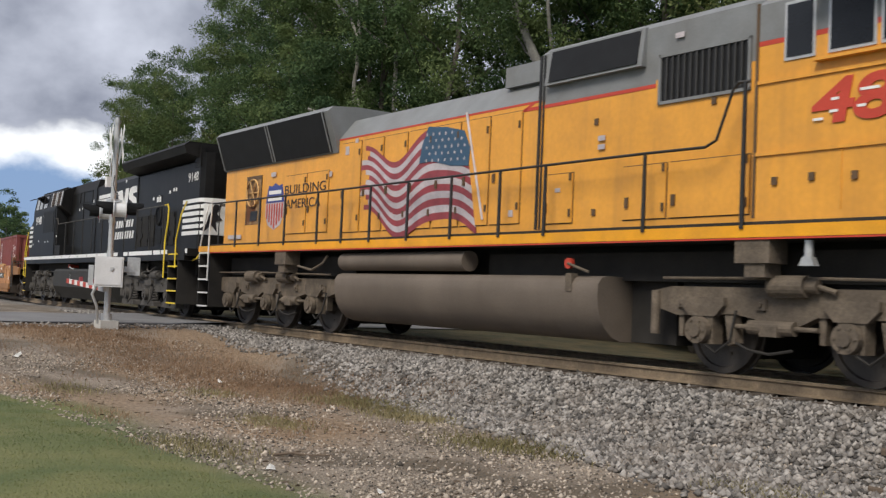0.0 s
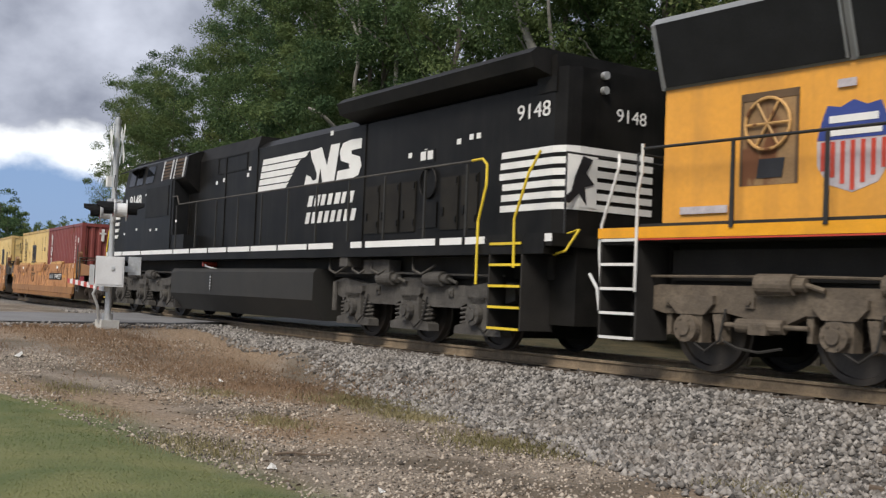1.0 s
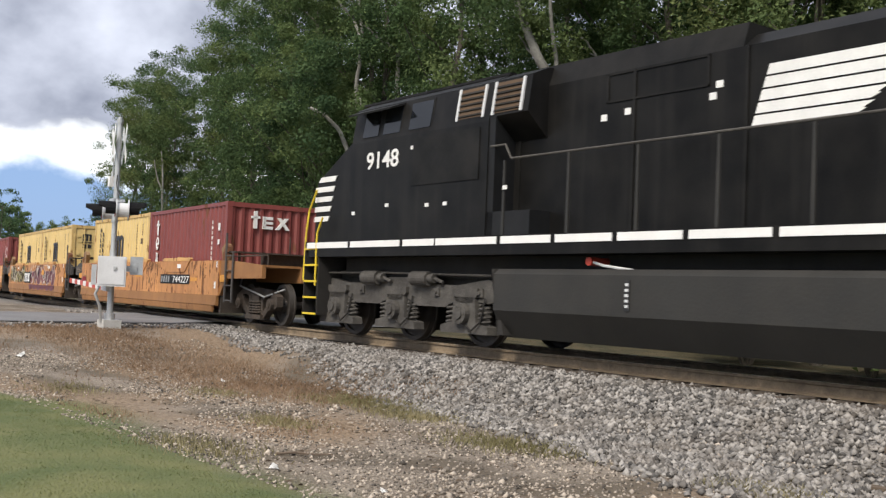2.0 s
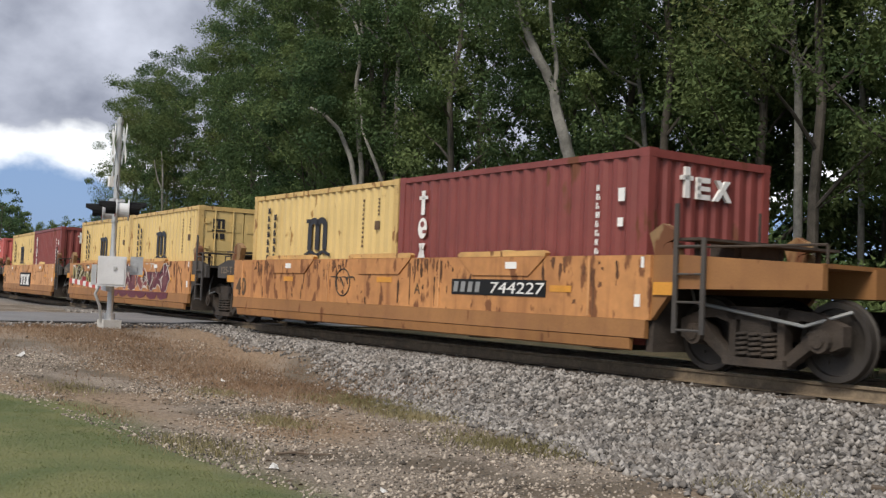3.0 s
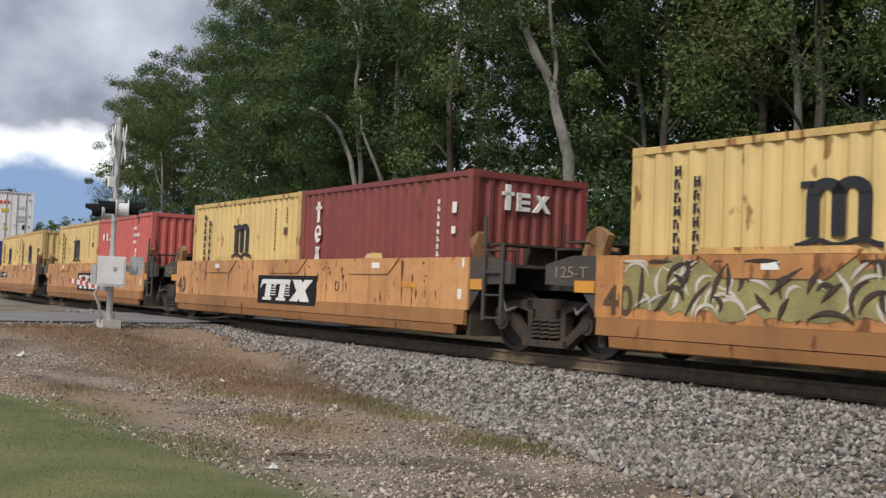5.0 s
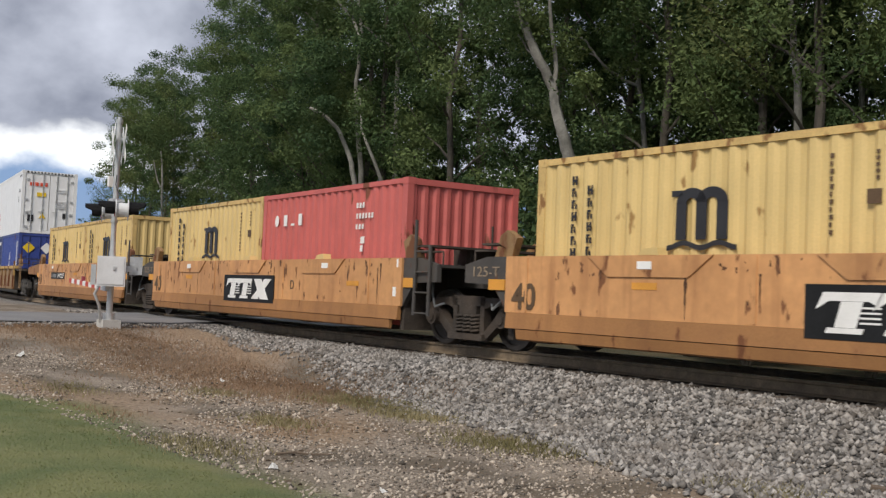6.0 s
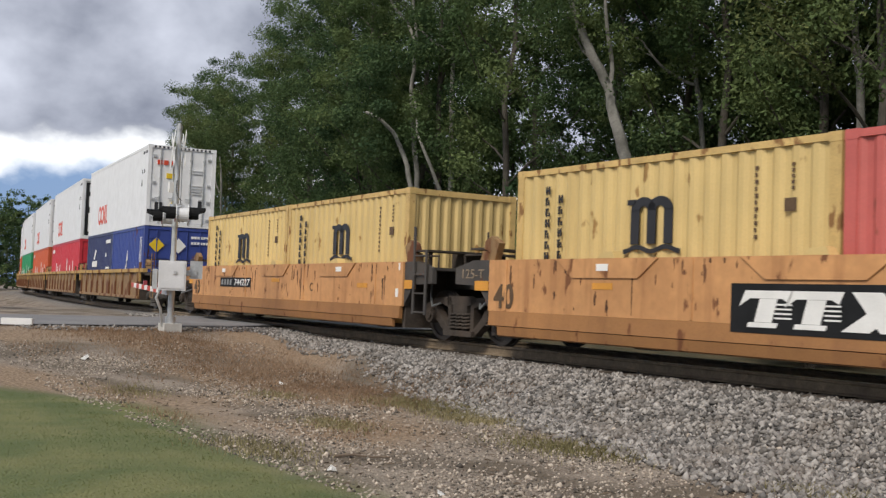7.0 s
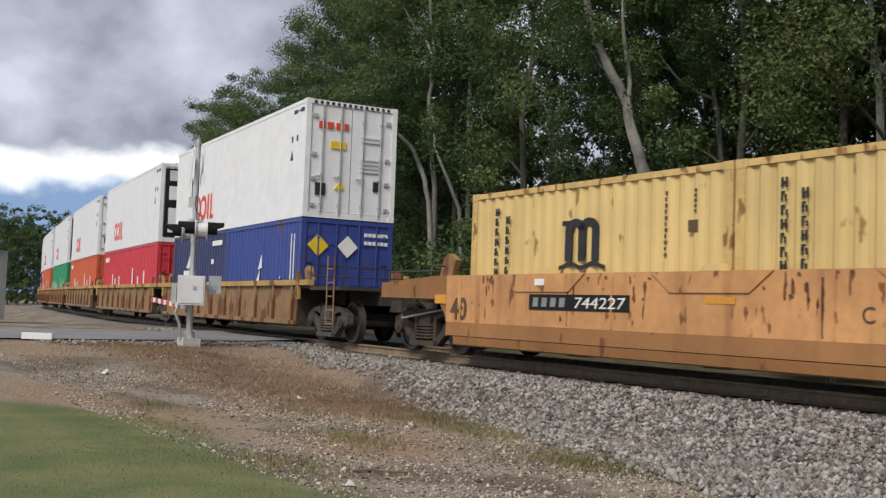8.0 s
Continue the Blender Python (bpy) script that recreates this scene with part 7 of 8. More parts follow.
    loco_truck(L, 6.5, (-1.98, 0.0, 1.98), M["truck_dark"], springs=True)
    return L


put(yellow_loco(), 35.5, 6.9)
put(black_loco(), 13.3, 6.9)


# ---- crossing signal, cabinet and litter ----
def crossing_signal():
    g = thing("crossing_signal", "galvanised level crossing signal mast with lamps and gate box", "crossing signal")
    base = Vector((-21.76, 8.06, -0.14))
    g.matrix_basis = Matrix.Translation(base)
    bm = B()
    box(bm, -0.19, 0.19, -0.19, 0.19, -0.15, 0.16)
    part("foundation", bm, M["concrete"], g, "pale concrete foundation", bevel=0.02)
    bm = B()
    rod(bm, "z", 0.16, 0.30, 0, 0, 0.11, 16)
    part("mast_collar", bm, M["galv"], g, smooth=True)
    bm = B()
    rod(bm, "z", 0.2, 1.62, 0, 0, 0.066, 20)
    rod(bm, "z", 1.60, 4.32, 0, 0, 0.056, 20)
    rod(bm, "z", 2.2, 2.26, 0, 0, 0.072, 20)
    part("mast", bm, M["galv"], g, smooth=True)
    bm = B()
    rod(bm, "z", 4.30, 4.38, 0, 0, 0.07, 16)
    rod(bm, "z", 4.38, 4.43, 0, 0, 0.045, 12)
    part("bell", bm, M["galv"], g, smooth=True)
    # gate mechanism box facing the camera
    face = math.degrees(math.atan2(8.06, -21.76)) - 90
    turn = pose(0, 0, 0, 0, 0, face - 2)
    bm = B()
    box(bm, -0.27, 0.29, -0.46, -0.09, 0.86, 1.48)
    part("gate_box", bm, M["box_grey"], g, "light grey gate mechanism box", bevel=0.025, at=turn)
    bm = B()
    box(bm, -0.24, 0.26, -0.475, -0.455, 0.90, 1.44)
    lid = part("box_cover", bm, M["box_grey"], g, bevel=0.02, at=turn)
    bm = B()
    box(bm, 0.04, 0.10, -0.50, -0.47, 1.20, 1.27)
    part("cover_latch", bm, M["galv"], lid)
    bm = B()
    box(bm, 0.36, 0.62, -0.06, -0.02, 1.12, 1.50)
    box(bm, 0.25, 0.50, -0.10, 0.0, 1.18, 1.30)
    part("counterweight_plate", bm, M["galv"], g, "grey counterweight plate", at=turn, bevel=0.01)
    bm = B()
    box(bm, -0.40, -0.30, -0.2, -0.05, 0.88, 1.30)
    part("side_bracket", bm, M["galv"], g, at=turn, bevel=0.01)
    bm = B()
    tube(bm, [(-0.22, -0.25, 0.88), (-0.30, -0.25, 0.70), (-0.20, -0.22, 0.45), (-0.16, -0.12, 0.1)], 0.03, 8)
    part("conduit", bm, M["galv"], g, at=turn, smooth=True)
    # cross arm and four lamps, two towards each way of the road
    d = Vector((0.33, 0.944, 0)).normalized()
    n = Vector((0.99, -0.10, 0))
    bm = B()
    tube(bm, [-n * 0.62 + Vector((0, 0, 2.62)), n * 0.62 + Vector((0, 0, 2.62))], 0.03, 10)
    box(bm, -0.12, 0.12, -0.10, 0.10, 2.55, 2.70)
    part("cross_arm", bm, M["galv"], g)
    for q in (-0.55, 0.55):
        for w in (1, -1):
            c = n * (q + 0.04 * w) + d * (0.10 * w) + Vector((0, 0, 2.44))
            m = Matrix.Translation(c) @ (d * w).to_track_quat("Z", "Y").to_matrix().to_4x4()
            bm = B()
            prism(bm, ring(24, 0.22), "z", 0.0, 0.02)
            lamp = part("lamp_background", bm, M["box_grey"], g, at=m)
            bm = B()
            prism(bm, ring(18, 0.14), "z", -0.17, -0.002)
            part("lamp_housing", bm, M["box_grey"], lamp, bevel=0.02)
            bm = B()
            prism(bm, ring(18, 0.145), "z", 0.021, 0.04)
            part("lens", bm, M["flag_red"], lamp, "dull red lens")
            bm = B()   # hood: an open half tube over the lens
            a0 = [bm.verts.new((0.17 * math.cos(a), 0.17 * math.sin(a), 0.02)) for a in [-0.5 + i * (math.pi + 1.0) / 12 for i in range(13)]]
            a1 = [bm.verts.new((0.17 * math.cos(a), 0.17 * math.sin(a), 0.36 if 2 < i < 10 else 0.22)) for i, a in enumerate([-0.5 + i * (math.pi + 1.0) / 12 for i in range(13)])]
            for i in range(12):
                bm.faces.new((a0[i], a0[i + 1], a1[i + 1], a1[i]))
            bmesh.ops.solidify(bm, geom=bm.faces[:], thickness=0.006)
            part("hood", bm, M["dark"], lamp, "black lamp hood")
    # crossbuck boards, seen nearly edge-on
    dc = Matrix.Rotation(radians(5), 3, "Z") @ d
    for s in (-1, 1):
        for w in (1, -1):
            m = Matrix.Translation(Vector((0, 0, 3.85)) + dc * 0.11 * w) @ (dc * w).to_track_quat("Z", "Y").to_matrix().to_4x4() @ pose(0, 0, 0, 0, 0, 45 * s)
            bm = B()
            box(bm, -0.50, 0.50, -0.09, 0.09, 0.004 * s, 0.004 * s + 0.006)
            part("crossbuck_board", bm, M["white"], g, "white crossbuck board", at=m)
    bm = B()
    tube(bm, [(0, 0, 3.35), (-0.30 * n.x, -0.3 * n.y, 3.52), (-0.34 * n.x, -0.34 * n.y, 3.70)], 0.015, 6)
    tube(bm, [(-0.34 * n.x, -0.34 * n.y, 3.72), (-0.34 * n.x, -0.34 * n.y, 3.15)], 0.018, 6)
    part("side_rod", bm, M["galv"], g)
    bm = B()
    box(bm, -0.40, -0.30, -0.05, 0.05, 2.98, 3.20)
    part("sensor_box", bm, M["white"], g, bevel=0.01)
    bm = B()
    tube(bm, [(0.06, -0.02, 3.2), (0.10, -0.05, 3.0), (0.22, -0.05, 2.85), (0.40, -0.04, 2.75)], 0.012, 6)
    part("cable", bm, M["rail_b"], g)
    # the gate arm, lowered over the road
    way = Vector((-0.985, 0.17, 0.028)).normalized()
    rot = way.to_track_quat("X", "Z").to_matrix().to_4x4()
    arm0 = Vector((-0.55, 0.02, 0.83))
    for i in range(11):
        bm = B()
        box(bm, i * 0.405, i * 0.405 + 0.40, -0.02, 0.02, -0.055, 0.055)
        part("arm_stripe", bm, M["white"] if i % 2 else M["red"], g, "white gate arm section" if i % 2 else "red gate arm section", at=Matrix.Translation(arm0) @ rot)
    bm = B()
    box(bm, -0.6, 0.0, -0.04, 0.04, -0.06, 0.06)
    part("arm_mount", bm, M["galv"], g, at=Matrix.Translation(arm0) @ rot)
    for x in (0.9, 2.4):
        bm = B()
        box(bm, x, x + 0.1, -0.04, 0.04, 0.055, 0.16)
        part("arm_lamp", bm, M["flag_red"], g, at=Matrix.Translation(arm0) @ rot)


crossing_signal()


def relay_cabinet():
    g = thing("relay_cabinet", "grey metal relay cabinet beside the far road", "cabinet")
    g.matrix_basis = pose(-37.7, 6.05, ground_z(-37.7, 6.05), 0, 0, 12)
    bm = B()
    box(bm, -0.8, 0.8, -1.2, 1.2, 0.1, 2.35)
    part("body", bm, M["cab_grey"], g, bevel=0.02)
    bm = B()
    prism(bm, [(-1.26, 2.35), (1.26, 2.35), (0, 2.5)], "x", -0.86, 0.86)
    part("roof", bm, M["cab_grey"], g, bevel=0.01)
    bm = B()
    box(bm, -0.7, 0.7, -1.1, 1.1, -0.2, 0.1)
    part("plinth", bm, M["concrete"], g)
    bm = B()
    box(bm, 0.8, 0.83, -0.4, 0.45, 0.25, 2.15)
    d = part("door", bm, M["cab_grey"], g, bevel=0.01)
    bm = B()
    box(bm, 0.83, 0.87, -0.3, -0.25, 1.1, 1.3)
    part("handle", bm, M["galv"], d)


relay_cabinet()


def litter():
    bm = B()
    box(bm, -0.30, 0.30, -0.11, 0.11, 0.0, 0.13)
    o = part("concrete_block", bm, M["paper"], None, bevel=0.025, at=pose(-23.0, 5.25, -0.10, 0, 0, 68))
    tagged(o, "small white painted concrete block at the road's edge", "block")
    bm = B()
    tube(bm, [(0, 0, 0), (0.18, 0.02, 0.02), (0.36, -0.01, 0.015), (0.52, 0.03, 0.02)], 0.014, 6, 0.008)
    x, y = -8.45, 4.72
    o = part("stick", bm, M["wood"], None, at=pose(x, y, ground_z(x, y) + 0.012, 0, 0, 45))
    tagged(o, "dry grey-brown stick lying on the dirt", "stick")
    for x, y, k in ((-17.86, 5.17, 0.10), (-15.2, 7.5, 0.06), (-7.74, 4.31, 0.05), (-6.46, 4.53, 0.04)):
        bm = B()
        vs = [bm.verts.new((k * a, k * b, k * c)) for a, b, c in ((-0.8, -0.4, 0.0), (0.1, -0.7, 0.15), (0.9, -0.2, 0.0), (0.5, 0.6, 0.5), (-0.3, 0.7, 0.9), (-0.7, 0.3, 0.3), (0.0, 0.0, 0.55))]
        for i in range(6):
            bm.faces.new((vs[i], vs[(i + 1) % 6], vs[6]))
        bmesh.ops.solidify(bm, geom=bm.faces[:], thickness=0.004)
        o = part("paper_scrap", bm, M["paper"], None, at=pose(x, y, ground_z(x, y) + 0.012, 0, 0, x * 40))
        tagged(o, "crumpled white paper scrap on the dirt", "litter")
    for x, y, k in ((-5.0, 9.05, 0.09), (-4.75, 8.35, 0.06)):
        bm = B()
        box(bm, -k, k, -k * 0.55, k * 0.55, 0, k * 0.5)
        o = part("timber_piece", bm, M["wood"], None, bevel=0.01, at=pose(x, y, ground_z(x, y) + 0.03, 8, 5, 30))
        tagged(o, "short broken piece of weathered timber on the ballast", "timber")


litter()


# ---- trees ----
def leaf_mesh(name, centres, radii, count, size, material, rng, flat=0.7):
    """Many single leaves in clumps round the centres."""
    k = rng.integers(0, len(centres), count)
    c, r = centres[k], radii[k][:, None]
    off = rng.normal(0, 1, (count, 3))
    off /= np.linalg.norm(off, axis=1)[:, None]
    off *= (rng.random((count, 1)) ** 0.45) * r
    off[:, 2] *= flat
    p = c + off
    nrm = off / np.maximum(r, 0.01) * 0.6 + rng.normal(0, 0.55, (count, 3)) + np.array([0, 0, 0.45])
    nrm /= np.linalg.norm(nrm, axis=1)[:, None]
    t = np.cross(nrm, rng.normal(0, 1, (count, 3)))
    t /= np.linalg.norm(t, axis=1)[:, None]
    b = np.cross(nrm, t)
    s = (size * (0.6 + 0.8 * rng.random((count, 1))))
    tri = np.stack([p - t * s - b * s * 0.5, p + t * s, p - t * s * 0.55 + b * s * 0.6], axis=1).reshape(-1, 3)
    me = bpy.data.meshes.new(name)
    me.vertices.add(count * 3)
    me.vertices.foreach_set("co", tri.astype(np.float32).ravel())
    me.loops.add(count * 3)
    me.loops.foreach_set("vertex_index", np.arange(count * 3, dtype=np.int32))
    me.polygons.add(count)
    me.polygons.foreach_set("loop_start", np.arange(0, count * 3, 3, dtype=np.int32))
    me.update()
    me.validate()
    me.materials.append(material)
    return me


def make_tree(seed, height, crown_from, spread, leaves, size, leaf, bark, label, lean=0.0, thick=0.16):
    rng = np.random.default_rng(seed)
    g = thing("tree", label, "tree", "trees behind the track")
    bm = B()
    pts, x, y = [], 0.0, 0.0
    for i in range(9):
        f = i / 8
        pts.append((x, y, -0.3 + height * 0.86 * f))
        x += lean * height / 8 + rng.normal(0, 0.12)
        y += rng.normal(0, 0.12)
    tube(bm, pts, thick, 9, 0.05)
    tips = []
    for i in range(15):
        f = crown_from * 0.75 + (0.98 - crown_from * 0.75) * (i + rng.random()) / 15
        q = f * 8
        a = Vector(pts[min(int(q), 7)]).lerp(Vector(pts[min(int(q), 7) + 1]), q - int(q))
        ang = i * 2.4 + rng.normal(0, 0.4)
        reach = spread * (1.05 - 0.65 * f) * (0.7 + 0.6 * rng.random())
        mid = a + Vector((math.cos(ang) * reach * 0.5, math.sin(ang) * reach * 0.5, reach * 0.35))
        end = a + Vector((math.cos(ang) * reach, math.sin(ang) * reach, reach * (0.55 + 0.4 * rng.random())))
        tube(bm, [a, a.lerp(mid, 0.5) + Vector((0, 0, 0.1)), mid, end], thick * (0.42 - 0.22 * f), 6, 0.015)
        tips += [mid, end, mid.lerp(end, 0.5)]
    part("trunk", bm, bark, g, smooth=True)
    cs = [tuple(t) for t in tips]
    for i in range(74):   # clumps that fill an uneven crown
        f = crown_from + (1.0 - crown_from) * rng.random() ** (1.3 if crown_from < 0.1 else 0.8)
        ang, rr = rng.random() * 6.283, spread * (0.25 + 0.75 * rng.random()) * math.sqrt(max(0.08, 1 - ((f - crown_from - 0.25 * (1 - crown_from)) / (1.02 - crown_from)) ** 2))
        cs.append((pts[int(f * 8)][0] + rr * math.cos(ang), pts[int(f * 8)][1] + rr * math.sin(ang), height * f))
    cs = np.array(cs)
    rad = 0.42 + 0.80 * rng.random(len(cs))
    me = leaf_mesh("crown", cs, rad, leaves, size, leaf, rng)
    o = new("crown", me)
    o.parent = g
    return g


def plant_trees():
    rng = random.Random(4)
    T = ["leafy green tree at the wood's edge", "dense dark green broadleaf tree in the wood", "yellowing broadleaf tree at the wood's edge"]
    kinds = [make_tree(1, 20.0, 0.20, 4.2, 38000, 0.068, LEAF[0], M["bark_dark"], T[0]), make_tree(2, 20.5, 0.22, 4.3, 38000, 0.068, LEAF[1], M["bark_dark"], T[1]),
             make_tree(3, 19.5, 0.16, 4.0, 36000, 0.067, LEAF[0], M["bark_dark"], T[1]), make_tree(5, 20.0, 0.26, 3.9, 34000, 0.067, LEAF[2], M["bark_dark"], T[2])]
    tall = (20.0, 20.5, 19.5, 20.0)
    back = [make_tree(11, 20.0, 0.06, 4.6, 8200, 0.185, LEAF[1], M["bark_dark"], T[1]), make_tree(12, 18.0, 0.05, 4.2, 8200, 0.185, LEAF[0], M["bark_dark"], T[1])]
    far = [make_tree(13, 19.0, 0.04, 4.8, 6000, 0.20, LEAF[1], M["bark_dark"], "dark green tree in the distant wood"), make_tree(14, 17.0, 0.04, 4.6, 6000, 0.20, LEAF[0], M["bark_dark"], "green tree in the distant wood")]
    used = {}

    def place(kind, x, y, k=1.0):
        at = pose(x, y, ground_z(x, y), 0, 0, rng.uniform(0, 360))
        if kind in used:   # a copy keeps the scale of the first one
            copy_thing(kind, at @ Matrix.Scale(k / used[kind], 4))
        else:
            kind.matrix_basis = at @ Matrix.Scale(k, 4)
            used[kind] = k

    def wood_top(s):
        """Height of the wood's edge: lower where it ends round the bend."""
        return 17.8 + 3.2 * smooth(-69, -61, s)

    s = -87.0
    while s < -6:   # the wood's edge
        x, y, _ = track(s, -11.0 - rng.uniform(0, 3.5))
        n = rng.choice((0, 0, 1, 1, 2, 2, 3))
        place(kinds[n], x, y, wood_top(s) / tall[n] * rng.uniform(0.95, 1.02))
        s += rng.uniform(2.7, 4.0)
    while s < 24:   # beyond the view the edge goes on
        x, y, _ = track(s, -12.0 - rng.uniform(0, 3.5))
        place(rng.choice(back), x, y, rng.uniform(0.85, 1.05))
        s += rng.uniform(3.5, 5.0)
    s = -84.0
    while s < 24:
        x, y, _ = track(s, -18.0 - rng.uniform(0, 4))
        if not (-66 < s < -34 and rng.random() < 0.55):
            place(rng.choice(back), x, y, rng.uniform(0.85, 1.05))
        s += rng.uniform(3.6, 5.4)
    s = -58.0
    while s < -2:   # young trees behind the edge
        x, y, _ = track(s, -15.5 - rng.uniform(0, 2))
        place(rng.choice(back), x, y, rng.uniform(0.55, 0.75))
        s += rng.uniform(3.8, 5.2)
    s = -80.0
    while s < 24:
        x, y, _ = track(s, -27.0 - rng.uniform(0, 6))
        if not -72 < s < -28:
            place(rng.choice(back), x, y, rng.uniform(0.95, 1.15))
        s += rng.uniform(4.5, 6.5)
    # the far wood round the bend, lower towards the track
    for i in range(38):
        az = 69.0 + i * 0.36 + rng.uniform(-0.3, 0.3)
        d = rng.uniform(170, 225)
        rise = 3.25 + 1.30 * smooth(72.9, 75.0, az)
        n = rng.choice((0, 1))
        place(far[n], -math.sin(radians(az)) * d, math.cos(radians(az)) * d, (1.4 + d * math.tan(radians(rise))) / (19.6, 17.6)[n] * rng.uniform(0.90, 1.03))
    # trees with clear pale trunks that stand out before the wood
    for seed, az, d, lines, n, leaf in (
            (41, 45.73, 30.5, (((0.35, -0.6), (0.2, 2.5), (0.0, 5.0), (-0.19, 5.66), (-0.37, 6.24), (-0.54, 7.06), (-0.9, 7.71), (-1.23, 8.37), (-1.53, 9.21), (-1.65, 9.6), (-2.0, 11.6), (-2.1, 14.5)), ((-0.47, 6.7), (-0.43, 7.56), (-0.57, 8.55), (-0.68, 9.4), (-0.65, 11.2), (-0.5, 15.0)), ((-0.95, 7.75), (-1.27, 8.12), (-1.57, 8.5)), ((-1.35, 8.87), (-1.63, 9.04), (-1.95, 9.1))), (0.20, 0.075, 0.05, 0.04), LEAF[0]),
            (42, 33.86, 29.0, (((0.1, -0.6), (0.05, 3.0), (0.0, 5.66), (-0.04, 6.74), (-0.15, 7.64), (-0.21, 8.4), (-0.27, 9.0), (-0.38, 11.3), (-0.3, 15.5)), ((-0.1, 7.2), (0.6, 8.6), (1.0, 10.5))), (0.13, 0.04), LEAF[2]),
            (43, 41.65, 33.0, (((0.15, -0.6), (0.1, 3.0), (0.0, 5.7), (-0.1, 6.72), (-0.24, 7.78), (-0.36, 8.5), (-0.46, 9.2), (-0.6, 10.3), (-0.6, 13.0)), ((-0.25, 7.57), (-0.71, 7.78), (-1.24, 8.1), (-1.6, 8.49), (-1.88, 8.94), (-2.24, 9.25), (-2.51, 9.4)), ((-1.5, 8.4), (-1.95, 8.75), (-2.2, 8.8))), (0.10, 0.05, 0.025), LEAF[0]),
            (44, 57.19, 42.0, (((0.3, -0.6), (0.15, 2.5), (0.0, 4.9), (-0.22, 5.95), (-0.53, 6.8), (-0.85, 7.35), (-1.37, 7.8), (-1.95, 8.05)), ((1.5, -0.6), (1.2, 4.9), (0.74, 5.97), (0.38, 6.65), (0.14, 7.3), (0.0, 8.6))), (0.13, 0.09), LEAF[1]),
            (45, 30.77, 31.0, (((0.05, -0.6), (0.0, 6.2), (-0.03, 7.1), (-0.04, 7.9), (-0.1, 9.5), (0.1, 14.0)),), (0.10,), LEAF[2]),
            (46, 56.93, 44.0, (((0.2, -0.6), (0.0, 5.95), (-0.14, 6.9), (-0.29, 8.31), (-0.39, 9.5), (-0.28, 10.7), (-0.25, 11.66), (-0.44, 13.1), (-0.64, 15.5)), ((-0.3, 11.5), (-0.64, 12.36), (-1.2, 12.85), (-1.6, 13.6)), ((1.29, 11.04), (0.46, 11.58), (-0.2, 12.03))), (0.12, 0.08, 0.08), LEAF[0]),
            (48, 55.1, 44.0, (((0.05, -0.6), (0.0, 6.0), (-0.05, 8.4), (-0.1, 10.8), (-0.06, 12.1), (-0.33, 12.83), (-0.56, 14.0)), ((-0.06, 12.1), (0.16, 12.6), (0.47, 13.24), (0.7, 14.4))), (0.12, 0.07), LEAF[1]),
            (47, 67.29, 70.0, (((0.0, -0.6), (0.0, 5.0), (-0.1, 6.6), (-0.16, 8.2), (-0.3, 9.4)), ((-0.1, 6.8), (-0.5, 7.8), (-0.7, 8.8))), (0.10, 0.06), LEAF[2])):
        rg = np.random.default_rng(seed)
        g = thing("tree", "tree with a clear pale trunk before the dark wood", "tree", "trees behind the track")
        a = radians(az)
        g.matrix_basis = pose(-math.sin(a) * d, math.cos(a) * d, 0, 0, 0, az)
        bm = B()
        tops = []
        for line, r in zip(lines, n):
            pts = [Vector((p[0], 0.15 * math.sin(i * 1.7), p[1])) for i, p in enumerate(line)]
            fine_pts = []
            for i in range(len(pts) - 1):
                fine_pts += [pts[i].lerp(pts[i + 1], k / 3) + Vector((rg.normal(0, 0.015), rg.normal(0, 0.02), 0)) for k in range(3)]
            tube(bm, fine_pts + [pts[-1]], r, 9, r * 0.45)
            tops.append(pts[-1])
        part("trunk", bm, M["bark"], g, smooth=True)
        cs = [(t.x + rg.normal(0, 1.4), t.y + 0.8 + rg.normal(0, 1.2), t.z + 1.0 + rg.normal(0, 1.5)) for t in tops for k in range(9)]
        cs += [(rg.normal(0, 1.6), 1.8 + rg.normal(0, 0.7), rg.uniform(3.0, 12.0)) for k in range(12)]
        o = new("crown", leaf_mesh("crown", np.array(cs), 0.6 + 0.6 * rg.random(len(cs)), 560 * len(cs), 0.068, leaf, rg))
        o.parent = g
    # shrubs along the foot of the wood
    shrub = []
    for seed, leaf in ((31, LEAF[0]), (32, LEAF[1])):
        rg = np.random.default_rng(seed)
        g = thing("shrub", "low leafy green shrub along the wood's foot", "shrub", "shrubs behind the track")
        bm = B()
        cs = []
        for i in range(7):
            a = i * 0.9
            e = Vector((math.cos(a) * 1.0, math.sin(a) * 1.0, 1.2 + 1.6 * rg.random()))
            tube(bm, [(0, 0, -0.2), e * 0.5 + Vector((0, 0, 0.2)), e], 0.04, 5, 0.01)
            cs += [tuple(e), tuple(e * 0.6)]
        part("stem", bm, M["bark_dark"], g)
        me = leaf_mesh("leaves", np.array(cs), np.full(len(cs), 0.85), 3400, 0.080, leaf, rg)
        o = new("leaves", me)
        o.parent = g
        shrub.append(g)
    s = -88.0
    while s < 10:
        x, y, _ = track(s, -8.6 - rng.uniform(0, 2.2))
        place(rng.choice(shrub), x, y, rng.uniform(0.8, 1.5))
        s += rng.uniform(2.0, 3.6)


plant_trees()


